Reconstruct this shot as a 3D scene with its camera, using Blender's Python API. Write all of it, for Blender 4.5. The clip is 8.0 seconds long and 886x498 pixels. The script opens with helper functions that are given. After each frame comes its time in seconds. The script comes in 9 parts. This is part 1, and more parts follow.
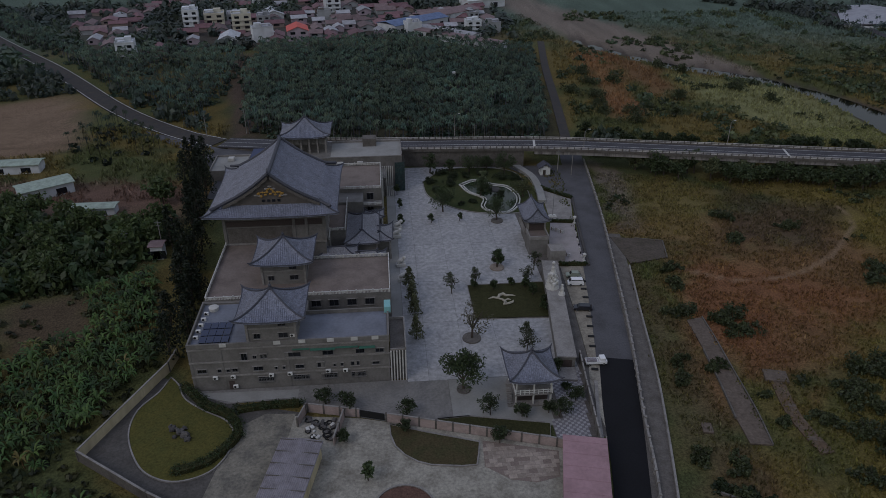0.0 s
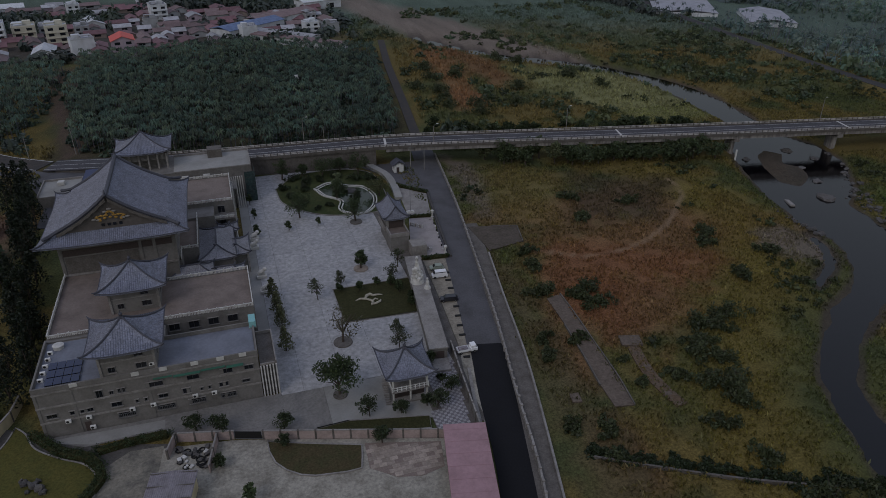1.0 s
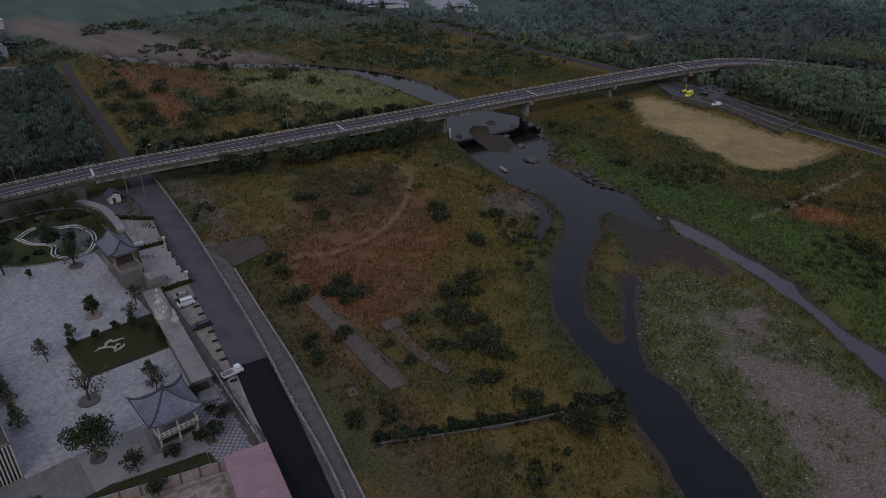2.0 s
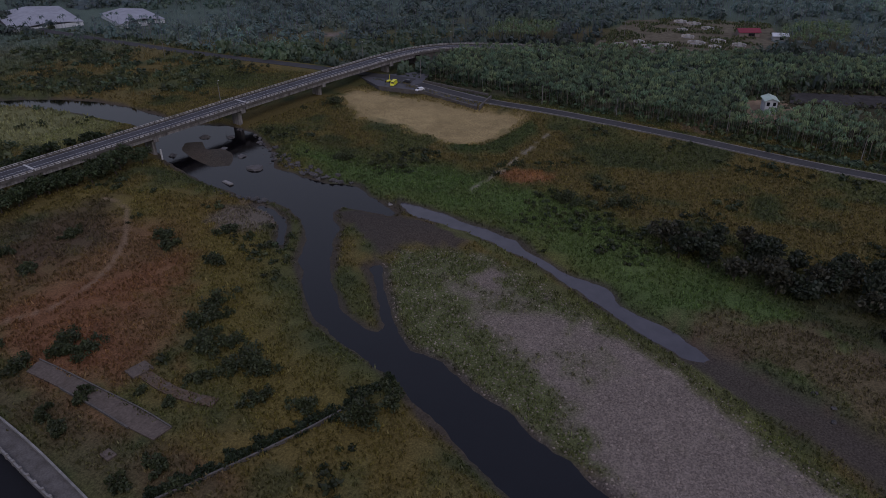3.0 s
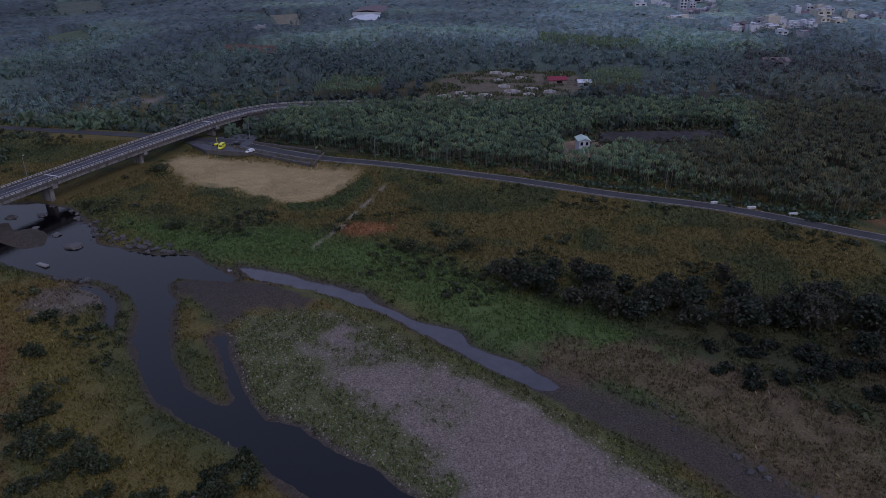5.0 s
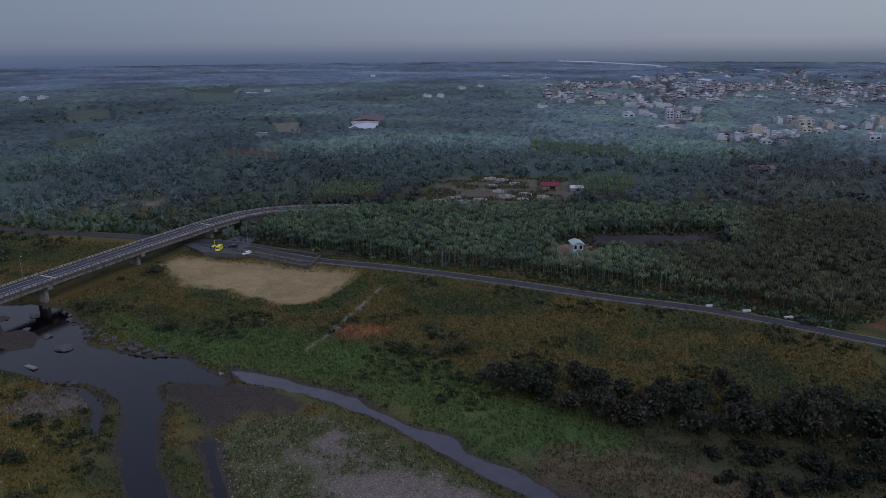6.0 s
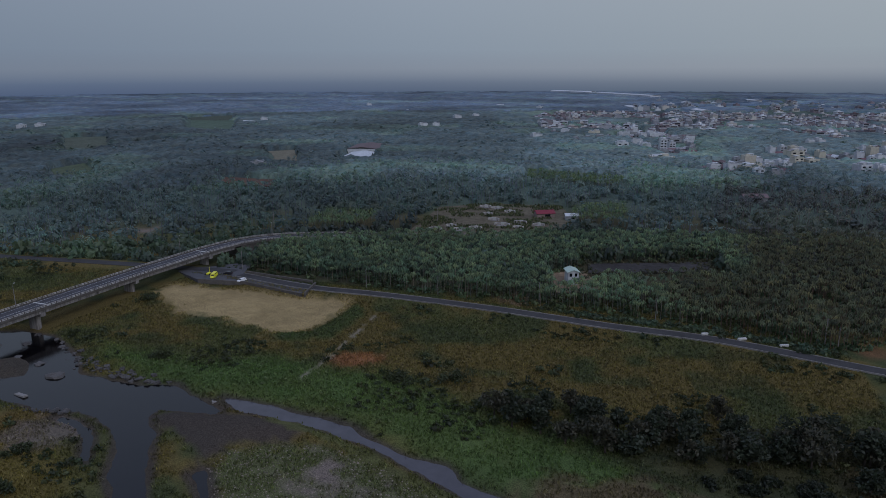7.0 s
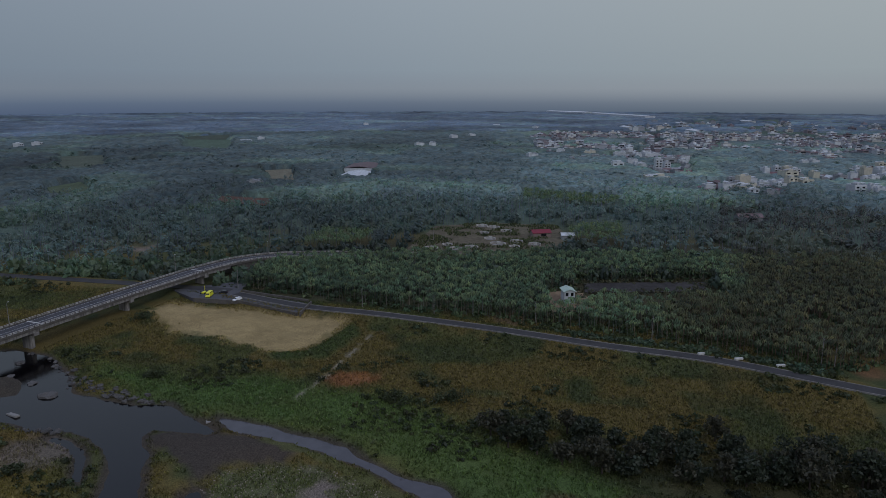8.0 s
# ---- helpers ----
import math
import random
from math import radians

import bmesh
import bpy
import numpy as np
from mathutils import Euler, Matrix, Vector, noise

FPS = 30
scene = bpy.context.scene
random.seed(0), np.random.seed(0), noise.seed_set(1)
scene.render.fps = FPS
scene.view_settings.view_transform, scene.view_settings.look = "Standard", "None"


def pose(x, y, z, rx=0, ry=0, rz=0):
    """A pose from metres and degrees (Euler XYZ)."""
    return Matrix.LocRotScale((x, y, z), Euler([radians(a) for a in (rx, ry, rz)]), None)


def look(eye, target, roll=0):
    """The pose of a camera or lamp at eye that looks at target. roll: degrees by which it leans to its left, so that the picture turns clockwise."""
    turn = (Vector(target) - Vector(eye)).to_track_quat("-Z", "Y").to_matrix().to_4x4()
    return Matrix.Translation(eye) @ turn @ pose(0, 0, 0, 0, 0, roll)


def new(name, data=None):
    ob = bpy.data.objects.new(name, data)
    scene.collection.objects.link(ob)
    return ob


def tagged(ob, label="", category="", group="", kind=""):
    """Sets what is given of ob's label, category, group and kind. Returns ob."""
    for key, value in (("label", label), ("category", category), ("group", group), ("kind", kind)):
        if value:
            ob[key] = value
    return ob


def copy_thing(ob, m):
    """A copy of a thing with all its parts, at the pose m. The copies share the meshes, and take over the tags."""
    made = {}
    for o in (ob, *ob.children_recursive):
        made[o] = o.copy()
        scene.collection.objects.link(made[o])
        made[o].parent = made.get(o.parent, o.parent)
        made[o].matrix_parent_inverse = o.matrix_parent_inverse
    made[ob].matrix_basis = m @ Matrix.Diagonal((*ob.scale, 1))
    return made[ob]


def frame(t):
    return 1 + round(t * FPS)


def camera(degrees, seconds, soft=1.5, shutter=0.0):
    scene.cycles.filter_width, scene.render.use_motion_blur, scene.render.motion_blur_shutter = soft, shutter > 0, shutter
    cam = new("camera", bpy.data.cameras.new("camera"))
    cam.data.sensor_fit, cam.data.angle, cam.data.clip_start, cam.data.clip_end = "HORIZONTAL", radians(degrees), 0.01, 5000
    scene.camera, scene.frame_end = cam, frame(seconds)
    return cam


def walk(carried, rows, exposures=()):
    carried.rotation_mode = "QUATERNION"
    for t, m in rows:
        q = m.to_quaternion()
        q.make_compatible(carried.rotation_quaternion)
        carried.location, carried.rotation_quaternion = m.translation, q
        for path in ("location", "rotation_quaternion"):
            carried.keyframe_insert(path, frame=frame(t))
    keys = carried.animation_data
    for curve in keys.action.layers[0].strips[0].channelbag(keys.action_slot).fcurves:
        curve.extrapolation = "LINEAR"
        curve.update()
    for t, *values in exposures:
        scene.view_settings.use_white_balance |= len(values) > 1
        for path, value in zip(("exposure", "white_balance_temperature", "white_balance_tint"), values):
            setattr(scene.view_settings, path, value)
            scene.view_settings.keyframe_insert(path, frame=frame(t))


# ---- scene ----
# camera: hovers 95 m up and turns
cam = camera(64.28, 8.0, soft=0.65)
PATH = [
    (0.0, pose(0.67, -118.51, 95, 61.67, 0.05, -5.06)),
    (0.3, pose(0.67, -118.51, 95, 61.67, -0.06, -6.20)),
    (0.5, pose(0.67, -118.51, 95, 61.67, -0.12, -8.55)),
    (0.7, pose(0.67, -118.51, 95, 61.66, 0.04, -11.93)),
    (0.8, pose(0.67, -118.51, 95, 61.63, -0.04, -13.71)),
    (1.0, pose(0.67, -118.51, 95, 61.62, 0.03, -17.73)),
    (1.2, pose(0.67, -118.51, 95, 61.62, 0.12, -22.36)),
    (1.5, pose(0.67, -118.51, 95, 61.57, 0.33, -29.78)),
    (1.7, pose(0.67, -118.51, 95, 61.53, 0.43, -34.67)),
    (2.8, pose(0.67, -118.51, 95, 61.35, 0.85, -58.93)),
    (3.0, pose(0.67, -118.51, 95, 61.25, 1.01, -64.80)),
    (3.2, pose(0.67, -118.51, 95, 61.18, 1.13, -69.63)),
    (3.5, pose(0.67, -118.51, 95, 61.08, 1.14, -76.14)),
    (4.0, pose(0.67, -118.51, 95, 61.15, 1.12, -78.48)),
    (4.2, pose(0.67, -118.51, 95, 61.19, 1.05, -78.48)),
    (5.3, pose(0.67, -118.51, 95, 68.31, 0.60, -78.67)),
    (5.5, pose(0.67, -118.51, 95, 70.42, 0.54, -78.73)),
    (5.7, pose(0.67, -118.51, 95, 72.05, 0.49, -78.80)),
    (6.0, pose(0.67, -118.51, 95, 73.64, 0.38, -78.88)),
    (6.2, pose(0.67, -118.51, 95, 74.14, 0.38, -78.95)),
    (6.5, pose(0.67, -118.51, 95, 74.56, 0.29, -79.05)),
    (6.7, pose(0.67, -118.51, 95, 75.30, 0.23, -79.11)),
    (7.0, pose(0.67, -118.51, 95, 75.87, 0.17, -79.21)),
    (7.2, pose(0.67, -118.51, 95, 75.86, 0.11, -79.25)),
    (7.5, pose(0.67, -118.51, 95, 76.25, 0.10, -79.35)),
    (7.7, pose(0.67, -118.51, 95, 76.98, 0.05, -79.41)),
    (8.0, pose(0.67, -118.51, 95, 77.43, 0.01, -79.49)),
]
# the clip's camera shifts its white balance towards blue while it tilts up
walk(cam, PATH, ((0.0, 0.0, 6330, 15), (1.5, 0.0, 6450, 17), (3.0, -0.02, 6120, 28), (4.2, 0.0, 5950, 31), (5.3, 0.12, 5480, 34), (5.6, 0.12, 5480, 34), (6.1, 0.12, 5720, 22), (6.6, 0.12, 5700, 19), (8.0, 0.1, 5920, 15)))

# world: a hazy overcast evening sky
world = bpy.data.worlds.new("overcast_sky")
scene.world = world
world.use_nodes = True
wn, wl = world.node_tree.nodes, world.node_tree.links
sky = wn.new("ShaderNodeTexSky")
sky.sky_type = "NISHITA"
sky.sun_disc = False
sky.sun_elevation = radians(28)
sky.sun_rotation = radians(230)
sky.dust_density = 5.0
grey = wn.new("ShaderNodeHueSaturation")
grey.inputs["Saturation"].default_value = 0.35
wl.new(sky.outputs[0], grey.inputs["Color"])
# the cloud layer: an even grey veil, dimmer towards the horizon as under any overcast
spot = wn.new("ShaderNodeTexCoord")
split = wn.new("ShaderNodeSeparateXYZ")
wl.new(spot.outputs["Generated"], split.inputs[0])
cloud = wn.new("ShaderNodeValToRGB")
cloud.color_ramp.elements[0].position, cloud.color_ramp.elements[0].color = 0.0, (3.0, 3.6, 3.95, 1)
cloud.color_ramp.elements[1].position, cloud.color_ramp.elements[1].color = 0.85, (4.1, 4.9, 6.9, 1)
low = cloud.color_ramp.elements.new(0.22)
low.color = (3.85, 4.4, 4.6, 1)
wl.new(split.outputs["Z"], cloud.inputs[0])
veil = wn.new("ShaderNodeMix")
veil.data_type = "RGBA"
veil.inputs["Factor"].default_value = 0.92
wl.new(grey.outputs[0], veil.inputs["A"])
# low down the cloud is brighter and warmer towards the sun's side
side, side_tone, side_low, side_mix, side_mul = wn.new("ShaderNodeMapRange"), wn.new("ShaderNodeValToRGB"), wn.new("ShaderNodeMapRange"), wn.new("ShaderNodeMix"), wn.new("ShaderNodeMix")
side.inputs["From Min"].default_value, side.inputs["From Max"].default_value = -1, 1
wl.new(split.outputs["Y"], side.inputs["Value"])
wl.new(side.outputs["Result"], side_tone.inputs[0])
side_tone.color_ramp.elements[0].position, side_tone.color_ramp.elements[0].color = 0.3, (1.25, 1.17, 1.02, 1)
side_tone.color_ramp.elements[1].position, side_tone.color_ramp.elements[1].color = 0.86, (0.74, 0.76, 0.78, 1)
side_tone.color_ramp.elements.new(0.6).color = (1.0, 0.985, 0.94, 1)
side_low.inputs["From Min"].default_value, side_low.inputs["From Max"].default_value = 0.15, 0.5
wl.new(split.outputs["Z"], side_low.inputs["Value"])
side_mix.data_type = side_mul.data_type = "RGBA"
side_mul.blend_type = "MULTIPLY"
side_mul.inputs["Factor"].default_value = 1.0
wl.new(side_low.outputs["Result"], side_mix.inputs["Factor"])
wl.new(side_tone.outputs[0], side_mix.inputs["A"])
side_mix.inputs["B"].default_value = (1, 1, 1, 1)
wl.new(cloud.outputs[0], side_mul.inputs["A"])
wl.new(side_mix.outputs["Result"], side_mul.inputs["B"])
wl.new(side_mul.outputs["Result"], veil.inputs["B"])
wl.new(veil.outputs["Result"], wn["Background"].inputs["Color"])
wn["Background"].inputs["Strength"].default_value = 0.08

sun_data = bpy.data.lights.new("sun", "SUN")
sun_data.energy, sun_data.angle, sun_data.color = 0.5, radians(25), (1.0, 0.95, 0.88)
sun = new("sun", sun_data)
sun.matrix_world = look((-70, -60, 90), (0, 0, 0))
scene.view_settings.exposure = 0.0

# ---- small tools ----
rng = np.random.default_rng(7)


def thing(name, at=(0, 0, 0), label="", category="", group="", kind="", turn=0.0):
    ob = new(name)
    ob.empty_display_size = 0.3
    ob.matrix_world = pose(*at, 0, 0, turn)
    return tagged(ob, label, category, group, kind)


def finish(bm, name, material):
    bmesh.ops.recalc_face_normals(bm, faces=bm.faces)
    me = bpy.data.meshes.new(name)
    bm.to_mesh(me)
    bm.free()
    me.materials.append(material)
    return me


def part(name, bm, material, parent, label="", at=None):
    ob = new(name, finish(bm, name, material))
    ob.parent = parent
    if at is not None:
        ob.matrix_local = at
    return tagged(ob, label)


def whole(name, bm, material, label="", category="", group="", kind=""):
    return tagged(new(name, finish(bm, name, material)), label, category, group, kind)


def box(bm, x0, x1, y0, y1, z0, z1, bevel=0.0, m=None):
    ret = bmesh.ops.create_cube(bm, size=1)
    vs = ret["verts"]
    bmesh.ops.scale(bm, vec=(x1 - x0, y1 - y0, z1 - z0), verts=vs)
    bmesh.ops.translate(bm, vec=((x0 + x1) / 2, (y0 + y1) / 2, (z0 + z1) / 2), verts=vs)
    if bevel:
        es = {e for v in vs for e in v.link_edges}
        out = bmesh.ops.bevel(bm, geom=list(es), offset=bevel, segments=1, affect="EDGES")
        vs = list({v for f in out["faces"] for v in f.verts} | {v for v in vs if v.is_valid})
    if m is not None:
        bmesh.ops.transform(bm, matrix=m, verts=vs)
    return vs


def boxes(*sizes, bevel=0.0):
    bm = bmesh.new()
    for s in sizes:
        box(bm, *s, bevel=bevel)
    return bm


def cyl(bm, x, y, z0, z1, r0, r1=None, n=10):
    r1 = r0 if r1 is None else r1
    ret = bmesh.ops.create_cone(bm, cap_ends=True, segments=n, radius1=r0, radius2=max(r1, 0.001), depth=z1 - z0)
    bmesh.ops.translate(bm, vec=(x, y, (z0 + z1) / 2), verts=ret["verts"])
    return ret["verts"]


def tube(bm, pts, r, n=6):
    """A round bar through points; r may be one radius or one for each point."""
    rs = r if isinstance(r, (list, tuple)) else [r] * len(pts)
    rings = []
    for i, p in enumerate(pts):
        p = Vector(p)
        d = (Vector(pts[min(i + 1, len(pts) - 1)]) - Vector(pts[max(i - 1, 0)])).normalized()
        a = d.cross(Vector((0, 0, 1)))
        a = a.normalized() if a.length > 1e-3 else Vector((1, 0, 0))
        b = d.cross(a)
        rings.append([bm.verts.new(p + rs[i] * (math.cos(2 * math.pi * k / n) * a + math.sin(2 * math.pi * k / n) * b)) for k in range(n)])
    for u, v in zip(rings, rings[1:]):
        for k in range(n):
            bm.faces.new((u[k], u[(k + 1) % n], v[(k + 1) % n], v[k]))
    bm.faces.new(rings[0])
    bm.faces.new(rings[-1])


def prism(bm, outline, z0, z1):
    """A slab with the outline (x, y), from z0 to z1."""
    lo = [bm.verts.new((x, y, z0)) for x, y in outline]
    hi = [bm.verts.new((x, y, z1)) for x, y in outline]
    n = len(outline)
    bm.faces.new(lo[::-1])
    bm.faces.new(hi)
    for i in range(n):
        bm.faces.new((lo[i], lo[(i + 1) % n], hi[(i + 1) % n], hi[i]))


def smooth_line(pts, step=3.0):
    """A Catmull-Rom curve through points, at about even steps."""
    p = np.array(pts, float)
    p = np.vstack([2 * p[0] - p[1], p, 2 * p[-1] - p[-2]])
    out = []
    for i in range(1, len(p) - 2):
        a, b, c, d = p[i - 1:i + 3]
        n = max(1, int(np.linalg.norm(c - b) / step))
        for k in range(n):
            t = k / n
            out.append(0.5 * (2 * b + (c - a) * t + (2 * a - 5 * b + 4 * c - d) * t * t + (3 * b - a - 3 * c + d) * t ** 3))
    out.append(p[-2])
    return np.array(out)


def normals_2d(line):
    d = np.gradient(line[:, :2], axis=0)
    d /= np.linalg.norm(d, axis=1)[:, None] + 1e-9
    return np.stack([d[:, 1], -d[:, 0]], -1)


def ribbon(bm, line, left, right, z_top, thick):
    """A band along a line (x, y[, z]) from left to right of it, with a thickness."""
    nrm = normals_2d(line)
    rows = []
    for i, p in enumerate(line):
        z = (p[2] if len(p) > 2 else 0) + z_top
        a, b = p[:2] + nrm[i] * left, p[:2] + nrm[i] * right
        rows.append([bm.verts.new((*a, z)), bm.verts.new((*b, z)), bm.verts.new((*b, z - thick)), bm.verts.new((*a, z - thick))])
    for u, v in zip(rows, rows[1:]):
        for k in range(4):
            bm.faces.new((u[k], u[(k + 1) % 4], v[(k + 1) % 4], v[k]))
    bm.faces.new(rows[0])
    bm.faces.new(rows[-1])


def inside(x, y, poly):
    """Whether points lie in a polygon, and their distance to its edge."""
    poly = np.array(poly, float)
    res, dist = np.zeros(x.shape, bool), np.full(x.shape, 1e9)
    for (ax, ay), (bx, by) in zip(poly, np.roll(poly, -1, 0)):
        cross = ((ay > y) != (by > y)) & (x < (bx - ax) * (y - ay) / (by - ay + 1e-12) + ax)
        res ^= cross
        t = np.clip(((x - ax) * (bx - ax) + (y - ay) * (by - ay)) / ((bx - ax) ** 2 + (by - ay) ** 2 + 1e-9), 0, 1)
        dist = np.minimum(dist, np.hypot(x - ax - t * (bx - ax), y - ay - t * (by - ay)))
    return np.where(res, -dist, dist)


def off_line(x, y, line):
    dist = np.full(x.shape, 1e9)
    for (ax, ay), (bx, by) in zip(line[:-1, :2], line[1:, :2]):
        t = np.clip(((x - ax) * (bx - ax) + (y - ay) * (by - ay)) / ((bx - ax) ** 2 + (by - ay) ** 2 + 1e-9), 0, 1)
        dist = np.minimum(dist, np.hypot(x - ax - t * (bx - ax), y - ay - t * (by - ay)))
    return dist


def ramp(v, a, b):
    t = np.clip((v - a) / (b - a), 0, 1)
    return t * t * (3 - 2 * t)


def wobble(x, y, size, seed=0):
    """Smooth value noise, 0 to 1, on arrays."""
    table = np.random.default_rng(seed).random((64, 64))
    u, v = x / size + 1000.3, y / size + 1000.7
    i, j = np.floor(u).astype(int), np.floor(v).astype(int)
    fu, fv = ramp(u - i, 0, 1), ramp(v - j, 0, 1)
    g = lambda a, b: table[a % 64, b % 64]
    return (g(i, j) * (1 - fu) + g(i + 1, j) * fu) * (1 - fv) + (g(i, j + 1) * (1 - fu) + g(i + 1, j + 1) * fu) * fv


def coloured(me, colours):
    attr = me.color_attributes.new("Col", "FLOAT_COLOR", "POINT")
    attr.data.foreach_set("color", np.c_[colours, np.ones(len(colours))].astype(np.float32).ravel())


def scatter(name, kinds, xyz, size, tint, material, label, category, group="", tall=None):
    """ONE mesh of many small plants. kinds: templates (verts, quads, shade); size and tint are for each plant."""
    n = len(xyz)
    pick = rng.integers(0, len(kinds), n)
    turn = rng.random(n) * 6.283
    tall = np.ones(n) if tall is None else tall
    allv, allf, allc, base = [], [], [], 0
    for k, (tv, tf, tc) in enumerate(kinds):
        idx = np.nonzero(pick == k)[0]
        if not len(idx):
            continue
        c, s = np.cos(turn[idx])[:, None], np.sin(turn[idx])[:, None]
        z = size[idx][:, None]
        vx = (tv[None, :, 0] * c - tv[None, :, 1] * s) * z + xyz[idx, 0][:, None]
        vy = (tv[None, :, 0] * s + tv[None, :, 1] * c) * z + xyz[idx, 1][:, None]
        vz = tv[None, :, 2] * z * tall[idx][:, None] + xyz[idx, 2][:, None]
        allv.append(np.stack([vx, vy, vz], -1).reshape(-1, 3))
        allf.append((tf[None] + (np.arange(len(idx)) * len(tv))[:, None, None] + base).reshape(-1, 4))
        allc.append((tint[idx][:, None, :] * tc[None, :, :]).reshape(-1, 3))
        base += len(idx) * len(tv)
    v, f, col = np.vstack(allv), np.vstack(allf), np.vstack(allc)
    me = bpy.data.meshes.new(name)
    me.vertices.add(len(v))
    me.vertices.foreach_set("co", v.astype(np.float32).ravel())
    me.loops.add(f.size)
    me.loops.foreach_set("vertex_index", f.astype(np.int32).ravel())
    me.polygons.add(len(f))
    me.polygons.foreach_set("loop_start", np.arange(0, f.size, 4, dtype=np.int32))
    me.update(calc_edges=True)
    coloured(me, col)
    me.materials.append(material)
    return tagged(new(name, me), label, category, group, "stuff")

# ---- materials ----
def material(name, colour, rough=0.8, metal=0.0, grain=0.0, grain_size=0.3, stain=0.0, stain_size=4.0, bump=0.0, bump_size=0.3,
             attribute=False, second=None, by_object=0.0, spec=0.3, thin=0.0, streak=1.0, haze_sheen=0.0):
    """A surface with fine grain, larger stains and relief, sized in metres. second: the colour that the stains take."""
    m = bpy.data.materials.new(name)
    m.use_nodes = True
    n, l = m.node_tree.nodes, m.node_tree.links
    b = n["Principled BSDF"]
    b.inputs["Roughness"].default_value, b.inputs["Metallic"].default_value = rough, metal
    b.inputs["Specular IOR Level"].default_value = spec
    if haze_sheen:
        # a bluish white sheen that imitates haze over the leaves
        b.inputs["Sheen Weight"].default_value, b.inputs["Sheen Roughness"].default_value = haze_sheen, 0.9
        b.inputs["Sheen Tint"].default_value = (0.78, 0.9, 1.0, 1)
    geo = n.new("ShaderNodeNewGeometry")
    if attribute:
        at = n.new("ShaderNodeAttribute")
        at.attribute_name = "Col"
        out = at.outputs["Color"]
    else:
        rgb = n.new("ShaderNodeRGB")
        rgb.outputs[0].default_value = (*colour, 1)
        out = rgb.outputs[0]

    where = geo.outputs["Position"]
    if streak != 1.0:
        # streaks that run down the face
        mp = n.new("ShaderNodeMapping")
        mp.inputs["Scale"].default_value = (1, 1, streak)
        l.new(where, mp.inputs["Vector"])
        where = mp.outputs["Vector"]

    def noise_at(size, detail=4.0):
        t = n.new("ShaderNodeTexNoise")
        t.inputs["Scale"].default_value, t.inputs["Detail"].default_value = 1.0 / size, detail
        t.inputs["Roughness"].default_value = 0.65
        l.new(where, t.inputs["Vector"])
        return t.outputs["Fac"]

    if stain:
        r = n.new("ShaderNodeMapRange")
        r.inputs["From Min"].default_value, r.inputs["From Max"].default_value = 0.42, 0.68
        r.inputs["To Max"].default_value = stain
        l.new(noise_at(stain_size, 6.0), r.inputs["Value"])
        mix = n.new("ShaderNodeMix")
        mix.data_type = "RGBA"
        if second is None:
            dark = n.new("ShaderNodeMix")
            dark.data_type, dark.blend_type = "RGBA", "MULTIPLY"
            dark.inputs["Factor"].default_value = 1
            dark.inputs["B"].default_value = (0.5, 0.48, 0.45, 1)
            l.new(out, dark.inputs["A"])
            l.new(dark.outputs["Result"], mix.inputs["B"])
        else:
            mix.inputs["B"].default_value = (*second, 1)
        l.new(r.outputs["Result"], mix.inputs["Factor"])
        l.new(out, mix.inputs["A"])
        out = mix.outputs["Result"]
    if grain:
        r = n.new("ShaderNodeMapRange")
        r.inputs["From Min"].default_value, r.inputs["From Max"].default_value = 0.3, 0.7
        r.inputs["To Min"].default_value, r.inputs["To Max"].default_value = 1 - grain, 1 + grain
        l.new(noise_at(grain_size), r.inputs["Value"])
        mix = n.new("ShaderNodeMix")
        mix.data_type, mix.blend_type = "RGBA", "MULTIPLY"
        mix.inputs["Factor"].default_value = 1
        l.new(out, mix.inputs["A"])
        l.new(r.outputs["Result"], mix.inputs["B"])
        out = mix.outputs["Result"]
    if by_object:
        info = n.new("ShaderNodeObjectInfo")
        r = n.new("ShaderNodeMapRange")
        r.inputs["To Min"].default_value, r.inputs["To Max"].default_value = 1 - by_object, 1 + by_object
        l.new(info.outputs["Random"], r.inputs["Value"])
        mix = n.new("ShaderNodeMix")
        mix.data_type, mix.blend_type = "RGBA", "MULTIPLY"
        mix.inputs["Factor"].default_value = 1
        l.new(out, mix.inputs["A"])
        l.new(r.outputs["Result"], mix.inputs["B"])
        out = mix.outputs["Result"]
    l.new(out, b.inputs["Base Color"])
    if thin:
        # leaves let light through
        tr, ms = n.new("ShaderNodeBsdfTranslucent"), n.new("ShaderNodeMixShader")
        l.new(out, tr.inputs["Color"])
        ms.inputs[0].default_value = thin
        l.new(b.outputs[0], ms.inputs[1])
        l.new(tr.outputs[0], ms.inputs[2])
        l.new(ms.outputs[0], n["Material Output"].inputs["Surface"])
    if bump:
        bp = n.new("ShaderNodeBump")
        bp.inputs["Strength"].default_value, bp.inputs["Distance"].default_value = 0.6, bump
        l.new(noise_at(bump_size), bp.inputs["Height"])
        l.new(bp.outputs["Normal"], b.inputs["Normal"])
    return m


